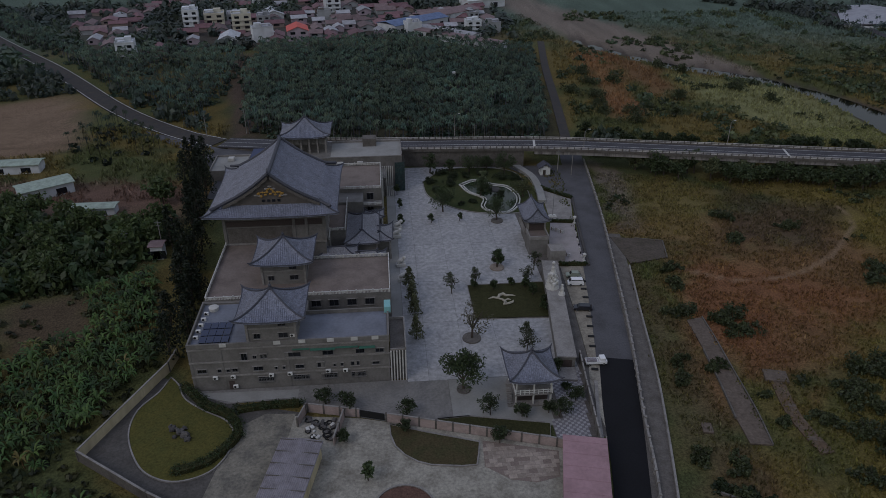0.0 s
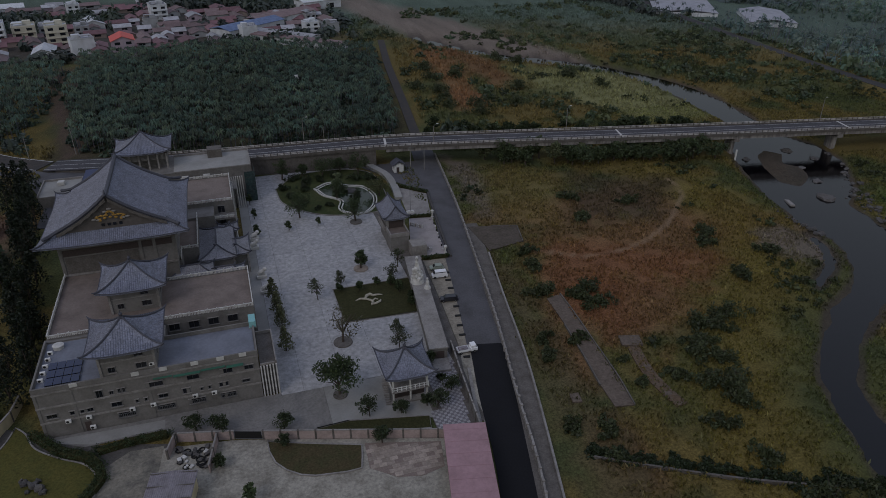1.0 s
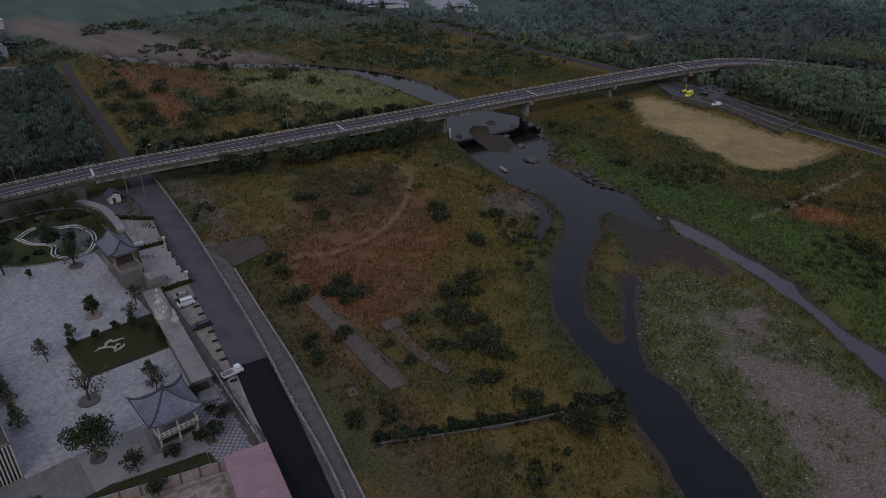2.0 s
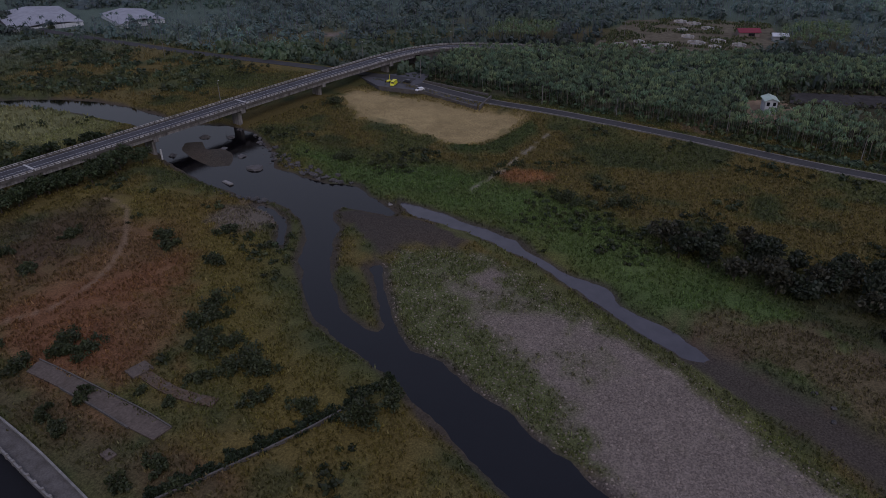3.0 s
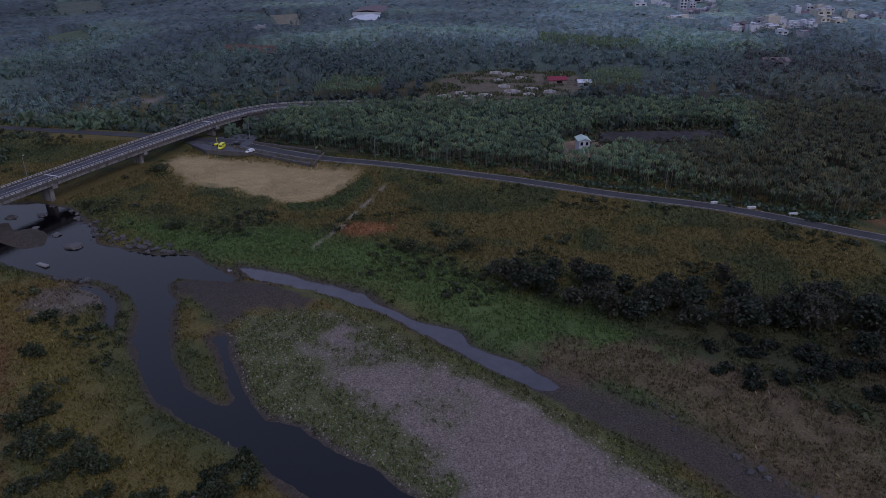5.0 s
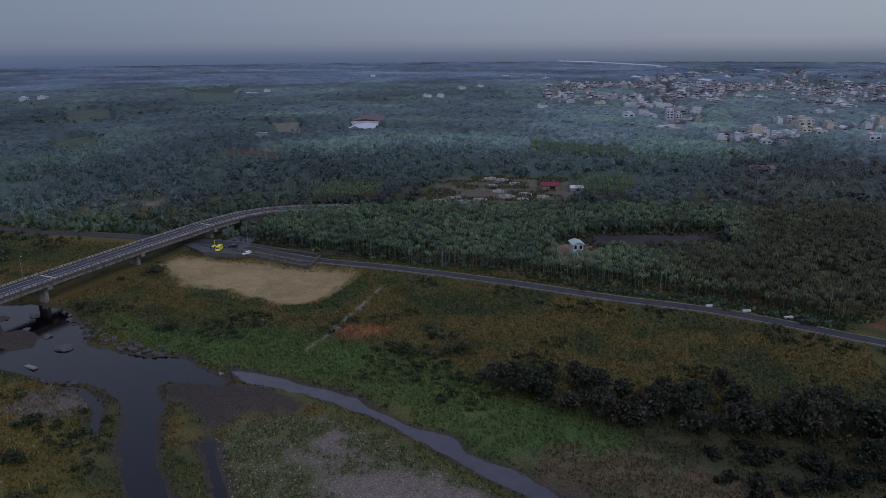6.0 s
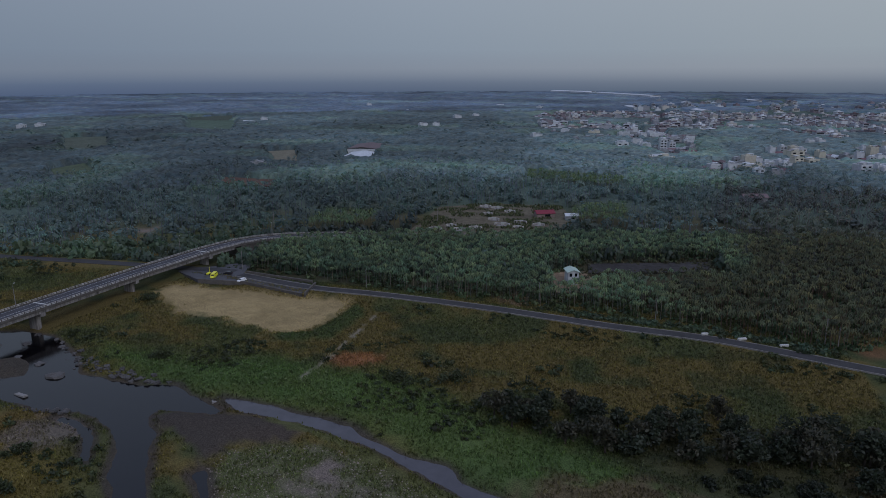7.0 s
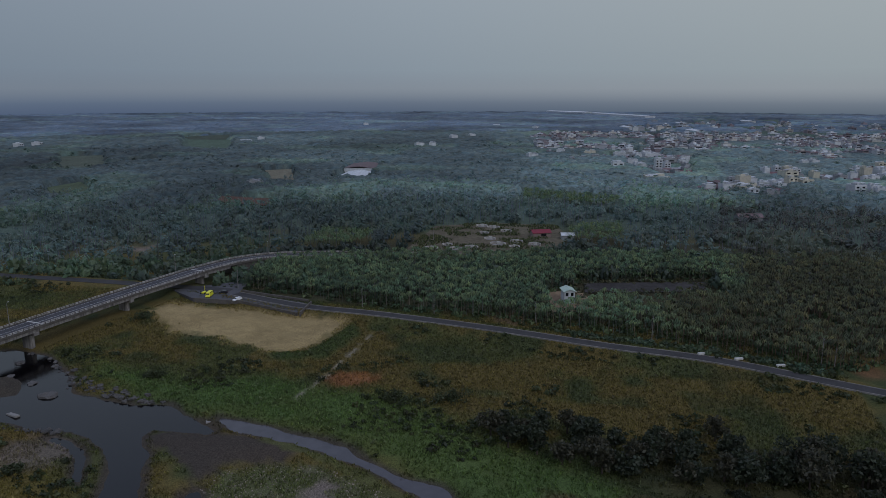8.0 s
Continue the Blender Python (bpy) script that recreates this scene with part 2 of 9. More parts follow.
M_GROUND = material("open_ground", (0.1, 0.1, 0.1), 0.95, attribute=True, grain=0.55, grain_size=0.42, stain=0.3, stain_size=2.6, bump=0.3, bump_size=0.5, spec=0.1)
M_LEAF = material("foliage", (0.1, 0.1, 0.1), 0.55, attribute=True, grain=0.25, grain_size=0.5, spec=0.4, thin=0.4)
# sheen and strong gloss pale this foliage in place of haze
M_CANOPY = material("hazy_canopy", (0.1, 0.1, 0.1), 0.6, attribute=True, grain=0.2, grain_size=4.0, spec=0.7, thin=0.5, haze_sheen=0.12)
M_FAR_CANOPY = material("far_canopy", (0.1, 0.1, 0.1), 0.75, attribute=True, grain=0.3, grain_size=2.2, stain=0.3, stain_size=30, bump=0.5, bump_size=1.6, spec=0.3)
M_GIRDER = material("streaked_girder", (0.27, 0.25, 0.235), 0.9, grain=0.2, grain_size=0.5, stain=0.9, stain_size=1.3, second=(0.05, 0.042, 0.038), streak=0.12)
M_WATER = material("river_water", (0.003, 0.0027, 0.0036), 0.04, bump=0.03, bump_size=0.8, grain=0.2, grain_size=6, spec=0.28)
M_POND = material("pond_water", (0.02, 0.03, 0.015), 0.06, bump=0.01, bump_size=0.5, spec=0.5)
M_ASPHALT = material("worn_asphalt", (0.085, 0.083, 0.088), 0.9, grain=0.2, grain_size=0.4, stain=0.6, stain_size=7)
M_ASPHALT_NEW = material("fresh_asphalt", (0.008, 0.008, 0.01), 0.95, grain=0.3, grain_size=0.4, stain=0.4, stain_size=5)
M_PAVING = material("yard_concrete", (0.27, 0.265, 0.248), 0.85, grain=0.12, grain_size=0.5, stain=0.5, stain_size=8)
M_CONCRETE = material("raw_concrete", (0.24, 0.225, 0.21), 0.9, grain=0.2, grain_size=0.4, stain=0.7, stain_size=3)
M_CONCRETE_DARK = material("weathered_concrete", (0.118, 0.106, 0.095), 0.9, grain=0.25, grain_size=0.4, stain=0.7, stain_size=2.5)
M_WALL = material("grey_render", (0.17, 0.16, 0.148), 0.9, grain=0.12, grain_size=0.5, stain=0.6, stain_size=3.5)
M_WALL_PINK = material("pinkish_render", (0.34, 0.27, 0.25), 0.9, grain=0.12, grain_size=0.4, stain=0.5, stain_size=2)
M_DECK = material("roof_deck_blue_grey", (0.16, 0.17, 0.2), 0.6, grain=0.12, grain_size=0.6, stain=0.5, stain_size=5)
M_DECK_BROWN = material("roof_deck_brown_tile", (0.18, 0.145, 0.125), 0.8, grain=0.2, grain_size=0.5, stain=0.6, stain_size=4)
M_STONE_WHITE = material("white_stone", (0.5, 0.49, 0.46), 0.7, grain=0.12, grain_size=0.3, stain=0.5, stain_size=1.2)
M_TILE = material("grey_roof_tile", (0.168, 0.178, 0.222), 0.5, grain=0.5, grain_size=0.35, stain=0.5, stain_size=2.6, bump=0.08, bump_size=0.3, spec=0.45)
M_RIDGE = material("roof_ridge_tile", (0.062, 0.063, 0.076), 0.6, grain=0.2, grain_size=0.3, stain=0.4, stain_size=1)
M_TIMBER = material("dark_timber", (0.06, 0.045, 0.04), 0.7, grain=0.2, grain_size=0.3)
M_GOLD = material("gilded_ornament", (0.34, 0.2, 0.05), 0.55, metal=0.4, grain=0.2, grain_size=0.2)
M_GLASS = material("dark_window_glass", (0.012, 0.014, 0.018), 0.12, spec=0.6)
M_FRAME = material("window_frame", (0.12, 0.12, 0.12), 0.5)
M_WHITE = material("white_paint", (0.62, 0.62, 0.6), 0.5, grain=0.06, grain_size=0.3, stain=0.3, stain_size=1.5)
M_GREEN_ROOF = material("green_sheet", (0.045, 0.14, 0.1), 0.5, grain=0.12, grain_size=0.4)
M_SOLAR = material("solar_cells", (0.012, 0.02, 0.06), 0.15, spec=0.6)
M_PINK_ROOF = material("pink_sheet_roof", (0.33, 0.2, 0.215), 0.6, grain=0.1, grain_size=0.8, stain=0.4, stain_size=3)
M_SHEET = material("grey_sheet_roof", (0.225, 0.205, 0.22), 0.55, grain=0.15, grain_size=0.4, stain=0.6, stain_size=1.5)
M_RUBBER = material("black_rubber", (0.012, 0.012, 0.012), 0.8)
M_BARK = material("tree_bark", (0.07, 0.055, 0.045), 0.95, grain=0.3, grain_size=0.15, bump=0.03, bump_size=0.1)
M_ROCK = material("grey_rock", (0.088, 0.082, 0.078), 0.9, grain=0.3, grain_size=0.2, stain=0.6, stain_size=1, bump=0.08, bump_size=0.4, by_object=0.25)

# ---- ground, river, roads ----
RIVER_SOUTH = [(192, 102), (183, 88), (177, 76), (172, 62), (169, 51), (168, 43), (165, 33), (167, 23), (164, 14), (160, 7), (152, 0), (138, -7), (131, -13), (122, -21), (114, -29), (111, -37), (108, -45), (104, -55), (99, -62), (95, -69), (92, -75), (88, -81), (84, -89), (77, -106), (64, -140), (50, -190), (62, -190), (74, -146), (84, -118), (90, -107), (95, -98), (99, -90), (104, -81), (108, -72), (112, -64), (114, -56), (117, -47), (117, -42), (120, -34), (126, -28), (132, -22), (140, -17), (150, -11), (159, -8), (163, -3), (167, 0), (172, 0), (173, -6)]
RIVER_NORTH = [(172, -17), (175, -19), (179, -13), (183, -4), (189, 5), (187, 15), (189, 29), (191, 41), (203, 50), (211, 61), (220, 74), (222, 90), (218, 108), (221, 123), (225, 148), (226, 172), (222, 190), (215, 208), (203, 232), (187, 250), (166, 266), (147, 292), (127, 335), (121, 328), (142, 286), (163, 253), (184, 238), (200, 216), (208, 196), (210, 172), (208, 144), (207, 126), (199, 112)]
RIVER = RIVER_SOUTH + RIVER_NORTH
SIDE_CHANNEL = [(183, -15), (181, -32), (178, -40), (175, -52), (172, -60), (166, -68), (160, -78), (158, -89), (155, -92), (151, -94), (148, -99), (146, -106), (141, -112), (137, -117), (136, -112), (138, -107), (142, -100), (147, -93), (153, -84), (157, -77), (163, -68), (166, -60), (170, -51), (172, -43), (174, -35), (175, -27), (178, -20)]
ISLET = [(193, 87), (187, 76), (183, 64), (187, 58), (196, 64), (200, 73), (196, 78), (203, 86), (199, 91)]
OXBOW = [(164, 27), (162, 18), (155, 9), (143, 1), (141, 1), (144, 5), (153, 11), (158, 18), (161, 27)]
INLET = [(114, -56), (118, -50), (124, -45), (132, -39), (144, -31), (145.5, -29), (142, -27.5), (135, -33), (126, -40), (119, -45), (116, -44), (112, -50)]
GRAVEL_BAR = [(146, -31), (153, -33), (158, -41), (159, -54), (156, -65), (146, -83), (140, -94), (133, -106), (130, -113), (120, -125), (112, -136), (103, -150), (95, -163), (70, -200), (58, -200), (74, -146), (84, -118), (90, -107), (95, -98), (99, -90), (104, -81), (108, -72), (112, -64), (116, -53), (124, -46), (132, -40)]
DRY_CHANNEL = [(138, -114), (130, -126), (125, -137), (119, -146), (113, -154), (107, -161), (101, -170), (80, -200)]
MUD_FLAT = [(168, -1), (172, -6), (172, -19), (174, -27), (172, -40), (168, -51), (160, -47), (158, -38), (154, -31), (148, -29), (148, -26), (158, -13), (163, -6)]
LEVEE = [(299, 37), (286, -2), (281, -39), (271, -88), (259, -133), (251, -171), (233, -214), (212, -268)]
TAN = [(273, 65), (284, 62), (284, 42), (281, 21), (276, 4), (276, -8), (274, -26), (263, -28), (248, -24), (237, -18), (234, -9), (239, 3), (245, 20), (250, 38), (260, 51)]
BRIDGE = smooth_line([(-66, 153.5, 0.2), (-25, 138, 3.2), (7, 127, 6.0), (55, 120.8, 7.0), (98, 112, 7.2), (141, 102.6, 7.3), (184, 93.6, 7.3), (229, 84.8, 7.3), (275, 76, 7.0), (300, 70.5, 6.8),
                      (319, 66.5, 6.6), (344, 58.5, 6.0), (364, 46, 4.6), (382, 21, 2.4), (392, -12, 0.9), (398, -42, 0.3), (401, -75, 0.2)], 4)
ROAD = smooth_line([(34, -60), (41.5, -34), (45.5, -14), (49.5, 3), (53.6, 23), (58.2, 48), (63.2, 76), (68.2, 110), (74, 150), (81, 197), (90, 260), (101, 324)], 4)
LANE = smooth_line([(39.4, -60), (45.9, -36), (50.6, -18), (54.4, -2), (58.6, 20), (63.2, 43), (66.8, 62)], 4)
WEST_ROAD = smooth_line([(-320, 470), (-245, 366), (-174, 279), (-118, 203), (-84, 167), (-64, 153)], 5)
LEVEE_LINE = smooth_line(LEVEE, 5)
NORTH_LEVEE = smooth_line([(332, 395), (318, 290), (310, 190), (308, 120), (306, 75), (304, 42)], 6)
PATH_LINE = smooth_line([(76, 42), (82.3, 38.4), (89, 34.2), (97.4, 32.4), (109.6, 35.5), (125.5, 45.4), (135.6, 55), (142.4, 63.6), (144, 74)], 2)
DRAIN_PATH = smooth_line([(262, -41), (250.7, -40.9), (227.8, -38.5), (210, -36.3), (197, -34.2)], 2)
DITCH = smooth_line([(57, -34), (69, -41), (80, -47), (91, -52), (101, -56)], 2)
DRY_LINE = smooth_line(DRY_CHANNEL, 4)
BAR_EDGE = smooth_line([(172, -36), (165, -54), (157, -68), (147, -84), (141, -95), (134, -107), (129, -115), (119, -127), (111, -138), (102, -152), (92, -168)], 3)
BROWN_SLOPE = [(148, -104), (141, -116), (135, -132), (124, -149), (105, -172), (112, -190), (135, -180), (148, -160), (156, -138), (157, -116)]


def ground_height(x, y):
    h = -0.25 + 0.7 * (wobble(x, y, 22, 1) - 0.5) + 0.35 * (wobble(x, y, 6, 2) - 0.5)
    yard = np.minimum(inside(x, y, [(-62, -60), (76, -60), (76, 135), (-62, 135)]), 1e9)
    h = np.where(yard < 12, -0.2 + (h + 0.2) * ramp(yard, 0, 12), h)
    bar = inside(x, y, GRAVEL_BAR)
    h = h + (-1.55 - h) * ramp(-bar, -9, 5) + 0.12 * (wobble(x, y, 3, 3) - 0.5)
    h = h + (-1.75 - h) * ramp(-(off_line(x, y, DRY_LINE) - 5), -4, 3)
    jag = 1.3 * (wobble(x, y, 5, 4) - 0.5) + 0.8 * (wobble(x, y, 2.2, 5) - 0.5)
    wet = np.minimum(inside(x, y, RIVER), np.minimum(inside(x, y, SIDE_CHANNEL), np.minimum(inside(x, y, INLET), inside(x, y, OXBOW)))) + jag
    wet = np.maximum(wet, -inside(x, y, ISLET) + 0.5 * jag)
    h = np.where(wet < 7, np.minimum(h, -2.0 + np.where(wet > 0, (h + 2.0) * ramp(wet, -0.5, 6), -1.0 * ramp(-wet, 0, 4))), h)
    h = h - 1.2 * ramp(-off_line(x, y, DITCH), -2.2, -0.6)
    tan = inside(x, y, TAN)
    h = h + ramp(-tan, 0, 3) * (0.35 * (wobble(x, y, 2.0, 6) - 0.5) + 0.15 * np.sin(1.1 * (x - 0.35 * y)))
    mound = inside(x, y, [(272, -31), (258, -38), (232, -33), (226, -20), (233, -10), (236, -24), (252, -28)])
    h = h + 1.3 * ramp(-mound, -2, 3)
    for line, top, half in ((LEVEE_LINE, 1.5, 5.0), (NORTH_LEVEE, 1.5, 5.0)):
        d = off_line(x, y, line)
        h = h + (top - 0.1 - h) * ramp(-d, -half - 7, -half)
    return h


TOWN_FLOOR = [(-165, 305), (-230, 440), (-150, 520), (14, 520), (90, 470), (80, 350), (6, 345), (-52, 319), (-104, 335), (-112, 305)]
# colours of what covers the ground
DRY, OLIVE, GREEN, DEEP = np.array((0.148, 0.08, 0.04)), np.array((0.118, 0.09, 0.031)), np.array((0.076, 0.08, 0.03)), np.array((0.04, 0.052, 0.024))
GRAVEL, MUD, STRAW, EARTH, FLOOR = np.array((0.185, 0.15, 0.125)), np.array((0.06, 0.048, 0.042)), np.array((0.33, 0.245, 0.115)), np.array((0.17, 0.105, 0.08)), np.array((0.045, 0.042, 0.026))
RED_FIELDS = ((112, 36, 40, 26), (90, 62, 24, 14), (122, 64, 24, 14), (92, 8, 18, 18), (137, 246, 12, 46), (112, 190, 9, 18), (128, 284, 12, 24), (80, 12, 12, 20), (216, -47, 8, 8), (214, -44, 7, 6), (252, -222, 8, 7), (66, -8, 6, 16), (150, -195, 40, 12), (62, -36, 6, 14))


# patches of cover: outline, colour, softness, amount
COVER_A = (([(78, -75), (90, -60), (110, -20), (140, 5), (150, 30), (160, 60), (150, 92), (128, 88), (140, 40), (100, -5), (76, -40)], np.array((0.14, 0.105, 0.03)), 9, 0.8),
           ([(182, -10), (178, -40), (172, -62), (158, -84), (146, -108), (126, -150), (112, -185), (128, -195), (150, -160), (168, -128), (184, -96), (205, -70), (212, -20), (204, 10), (216, 50), (200, 40)], np.array((0.072, 0.112, 0.034)), 7, 0.85),
           (TAN, STRAW, 4, 0.95),)
COVER_B = (([(-300, 160), (-147, 228), (-133, 204), (-115, 150), (-165, 140), (-300, 120)], np.array((0.19, 0.13, 0.09)), 5, 0.9),
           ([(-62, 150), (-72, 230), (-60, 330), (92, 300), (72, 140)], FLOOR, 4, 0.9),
           ([(71, 64), (77, 62), (86, 108), (76, 120)], np.array((0.15, 0.12, 0.1)), 3, 0.85),
           ([(113, 91), (146, 73), (124, 46), (98, 56)], np.array((0.066, 0.052, 0.034)), 8, 0.75),
           ([(86, 107), (110, 92), (92, 53), (74, 60)], np.array((0.145, 0.108, 0.04)), 7, 0.75),)
COVER_E = (([(214, -38), (223, -44), (222, -54), (215, -57), (209, -50)], np.array((0.23, 0.105, 0.045)), 2.5, 0.9),
           ([(290, -86), (300, -102), (289, -108), (284, -96)], np.array((0.2, 0.14, 0.085)), 3, 0.9),
           ([(384, 161), (396, 141), (380, 135)], np.array((0.22, 0.17, 0.14)), 4, 0.9),
           ([(48, -62), (60, -62), (66, -30), (66, 0), (69, 30), (66, 44), (60, 12)], np.array((0.088, 0.07, 0.036)), 4, 0.85),)
COVER_C = (([(86, 44), (127, 24), (113, 10), (95, 17), (80, -2), (71, 8), (77, 30)], np.array((0.18, 0.08, 0.04)), 6, 0.7),
           ([(-106, 112), (-73, 112), (-65, 93), (-103, 96)], np.array((0.12, 0.072, 0.055)), 3, 0.85),
           ([(-95, 37), (-76, 42), (-68, 22), (-86, 16)], np.array((0.085, 0.06, 0.04)), 4, 0.9),
           ([(-58, 160), (-52, 160), (-66, 225), (-74, 310), (-90, 310), (-72, 218)], np.array((0.1, 0.07, 0.055)), 4, 0.85),
           (TOWN_FLOOR, np.array((0.062, 0.052, 0.048)), 6, 0.85),)
COVER_D = (([(-72, 114), (-105, 112), (-122, 146), (-117, 158), (-72, 131)], np.array((0.06, 0.075, 0.03)), 5, 0.85),
           ([(-140, 60), (-66, 60), (-60, 112), (-140, 120)], EARTH * 0.8, 6, 0.8),
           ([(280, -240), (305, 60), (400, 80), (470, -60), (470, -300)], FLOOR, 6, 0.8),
           ([(123, 489), (144, 434), (166, 366), (182, 304), (200, 247), (195, 232), (162, 256), (143, 294), (120, 339), (110, 381), (96, 480)], GRAVEL * 0.95, 6, 0.9),
           ([(150, 240), (163, 236), (198, 208), (207, 178), (206, 130), (172, 128), (158, 165), (150, 200)], np.array((0.17, 0.168, 0.075)), 7, 0.9),
           ([(112, 290), (126, 288), (124, 230), (118, 176), (100, 170), (108, 222)], np.array((0.2, 0.105, 0.05)), 5, 0.8),)


BAR_WEST = np.array([(132, -40), (124, -46), (116, -53), (112, -64), (108, -72), (104, -81), (99, -90), (95, -98), (90, -107)], float)


def bar_green(x, y, bar, n2, n3):
    """How green the gravel bar is: along its edges, most on the river side, and at its upper end."""
    river_side = off_line(x, y, BAR_WEST)
    return ramp(0.34 * ramp(river_side, 1, 4) * (1 - ramp(river_side, 7, 17)) * ramp(y, -125, -85) + 0.32 * n2 + 0.25 * n3 + 0.16 * (1 - ramp(-bar, 2, 9)) + 0.36 * ramp(y, -125, -45) - 0.06, 0.36, 0.68)


def ground_colour(x, y):
    n1, n2, n3 = wobble(x, y, 26, 11), wobble(x, y, 9, 12), wobble(x, y, 3, 13)
    mix = np.clip(0.55 * n1 + 0.3 * n2 + 0.15 * n3, 0, 1)[..., None]
    c = OLIVE + (GREEN - OLIVE) * ramp(mix, 0.38, 0.6)
    c = c + (DEEP - c) * (ramp(n2, 0.62, 0.8) * 0.5)[..., None]
    for cx, cy, rx, ry in RED_FIELDS:
        d = np.hypot((x - cx) / rx, (y - cy) / ry) + 0.5 * (n2 - 0.5) + 0.4 * (n3 - 0.5)
        c = c + (DRY * (0.8 + 0.5 * n3[..., None]) - c) * (0.85 * ramp(-d, -1.25, -0.45))[..., None]
    # paler beyond 420 m from the camera: haze put into the ground colour
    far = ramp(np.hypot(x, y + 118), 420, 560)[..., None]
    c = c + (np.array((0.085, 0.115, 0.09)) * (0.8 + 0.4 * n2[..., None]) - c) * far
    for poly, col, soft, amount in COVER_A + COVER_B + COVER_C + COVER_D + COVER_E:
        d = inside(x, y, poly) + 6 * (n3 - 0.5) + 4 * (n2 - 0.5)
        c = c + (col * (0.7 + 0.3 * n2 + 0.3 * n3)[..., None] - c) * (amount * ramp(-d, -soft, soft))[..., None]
    bar = inside(x, y, GRAVEL_BAR) + 6 * (n3 - 0.5) + 4 * (n2 - 0.5)
    stone = GRAVEL * (0.92 + 0.16 * n3[..., None])
    veg = bar_green(x, y, bar, n2, n3)[..., None]
    stone = stone + (np.array((0.088, 0.1, 0.036)) - stone) * veg * 0.92
    c = c + (stone - c) * ramp(-bar, -3, 3)[..., None]
    dry = off_line(x, y, DRY_LINE) - 5.2 + 3 * (n3 - 0.5)
    c = c + (MUD * 1.1 - c) * (0.9 * ramp(-dry, -5, 3))[..., None]
    wet = np.minimum(inside(x, y, RIVER), np.minimum(inside(x, y, SIDE_CHANNEL), np.minimum(inside(x, y, INLET), inside(x, y, OXBOW))))
    c = c + (MUD - c) * (0.85 * ramp(-wet - 2 * (n2 - 0.5), -2.4, -0.4))[..., None]
    flat = inside(x, y, MUD_FLAT) + 4 * (n3 - 0.5)
    c = c + (MUD - c) * (0.9 * ramp(-flat, -2, 2))[..., None]
    sandy = np.hypot((x - 152) / 11, (y - 22) / 12) + 0.5 * (n3 - 0.5)
    c = c + (GRAVEL * 0.8 - c) * (0.8 * ramp(-sandy, -1.1, -0.7))[..., None]
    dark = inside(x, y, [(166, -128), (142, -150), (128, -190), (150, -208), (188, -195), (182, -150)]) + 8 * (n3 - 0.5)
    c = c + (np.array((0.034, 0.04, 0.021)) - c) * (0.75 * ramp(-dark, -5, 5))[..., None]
    slope = inside(x, y, BROWN_SLOPE) + 7 * (n3 - 0.5) + 4 * (n2 - 0.5)
    c = c + (np.array((0.12, 0.082, 0.05)) * (0.75 + 0.5 * n3[..., None]) - c) * (0.8 * ramp(-slope, -3, 4))[..., None]
    edge = off_line(x, y, BAR_EDGE) + 2.4 * (n3 - 0.5) + 1.6 * (n2 - 0.5)
    c = c + (np.array((0.095, 0.098, 0.036)) * (0.8 + 0.4 * n3[..., None]) - c) * (0.85 * ramp(-edge, -3.2, -1.6))[..., None]
    mound = inside(x, y, [(272, -30), (258, -38), (232, -33), (226, -20), (232, -6), (236, -22), (252, -27)]) + 3 * (n3 - 0.5)
    c = c + (np.array((0.05, 0.072, 0.026)) - c) * (0.85 * ramp(-mound, -2, 2))[..., None]
    drain = off_line(x, y, DRAIN_PATH) + 1.8 * (n3 - 0.5)
    c = c + (np.array((0.24, 0.21, 0.16)) - c) * (0.8 * ramp(-drain, -1.1, -0.3))[..., None]
    path = off_line(x, y, PATH_LINE)
    c = c + (np.array((0.24, 0.17, 0.11)) - c) * (0.55 * ramp(-path, -1.0, -0.2))[..., None]
    return np.clip(c, 0.004, 1)


def spaced(lo, hi, fine_lo, fine_hi, fine):
    mid = list(np.arange(fine_lo, fine_hi, fine))
    up, step = [], fine
    v = fine_hi
    while v < hi:
        up.append(v)
        step = min(step * 1.09, 180)
        v += step
    down, step, v = [], fine, fine_lo
    while v > lo:
        step = min(step * 1.09, 180)
        v -= step
        down.append(v)
    return np.array(down[::-1] + mid + up)


gx, gy = spaced(-4600, 4700, -60, 300, 1.7), spaced(-4600, 4700, -215, 140, 1.7)
X, Y = np.meshgrid(gx, gy)
Z = ground_height(X, Y)
nx, ny = len(gx), len(gy)
me = bpy.data.meshes.new("ground")
me.vertices.add(nx * ny)
me.vertices.foreach_set("co", np.stack([X, Y, Z], -1).astype(np.float32).ravel())
i0 = (np.arange(ny - 1)[:, None] * nx + np.arange(nx - 1)[None]).ravel()
quads = np.stack([i0, i0 + 1, i0 + nx + 1, i0 + nx], -1).astype(np.int32)
me.loops.add(quads.size)
me.loops.foreach_set("vertex_index", quads.ravel())
me.polygons.add(len(quads))
me.polygons.foreach_set("loop_start", np.arange(0, quads.size, 4, dtype=np.int32))
me.update(calc_edges=True)
me.polygons.foreach_set("use_smooth", np.ones(len(quads), bool))
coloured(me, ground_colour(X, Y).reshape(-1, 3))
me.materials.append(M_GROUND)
tagged(new("ground", me), "dry and green riverside grassland with gravel bars and bare earth", "ground", kind="structure")

# water lies in the lowered bed
bm = bmesh.new()
prism(bm, [(20, -260), (120, -260), (125, -100), (165, -30), (205, 10), (245, 70), (250, 190), (160, 345), (95, 345), (150, 225), (180, 110), (120, 0), (60, -80)], -2.9, -2.0)
whole("water", bm, M_WATER, "dark shallow river water with faint ripples", "river", kind="structure")


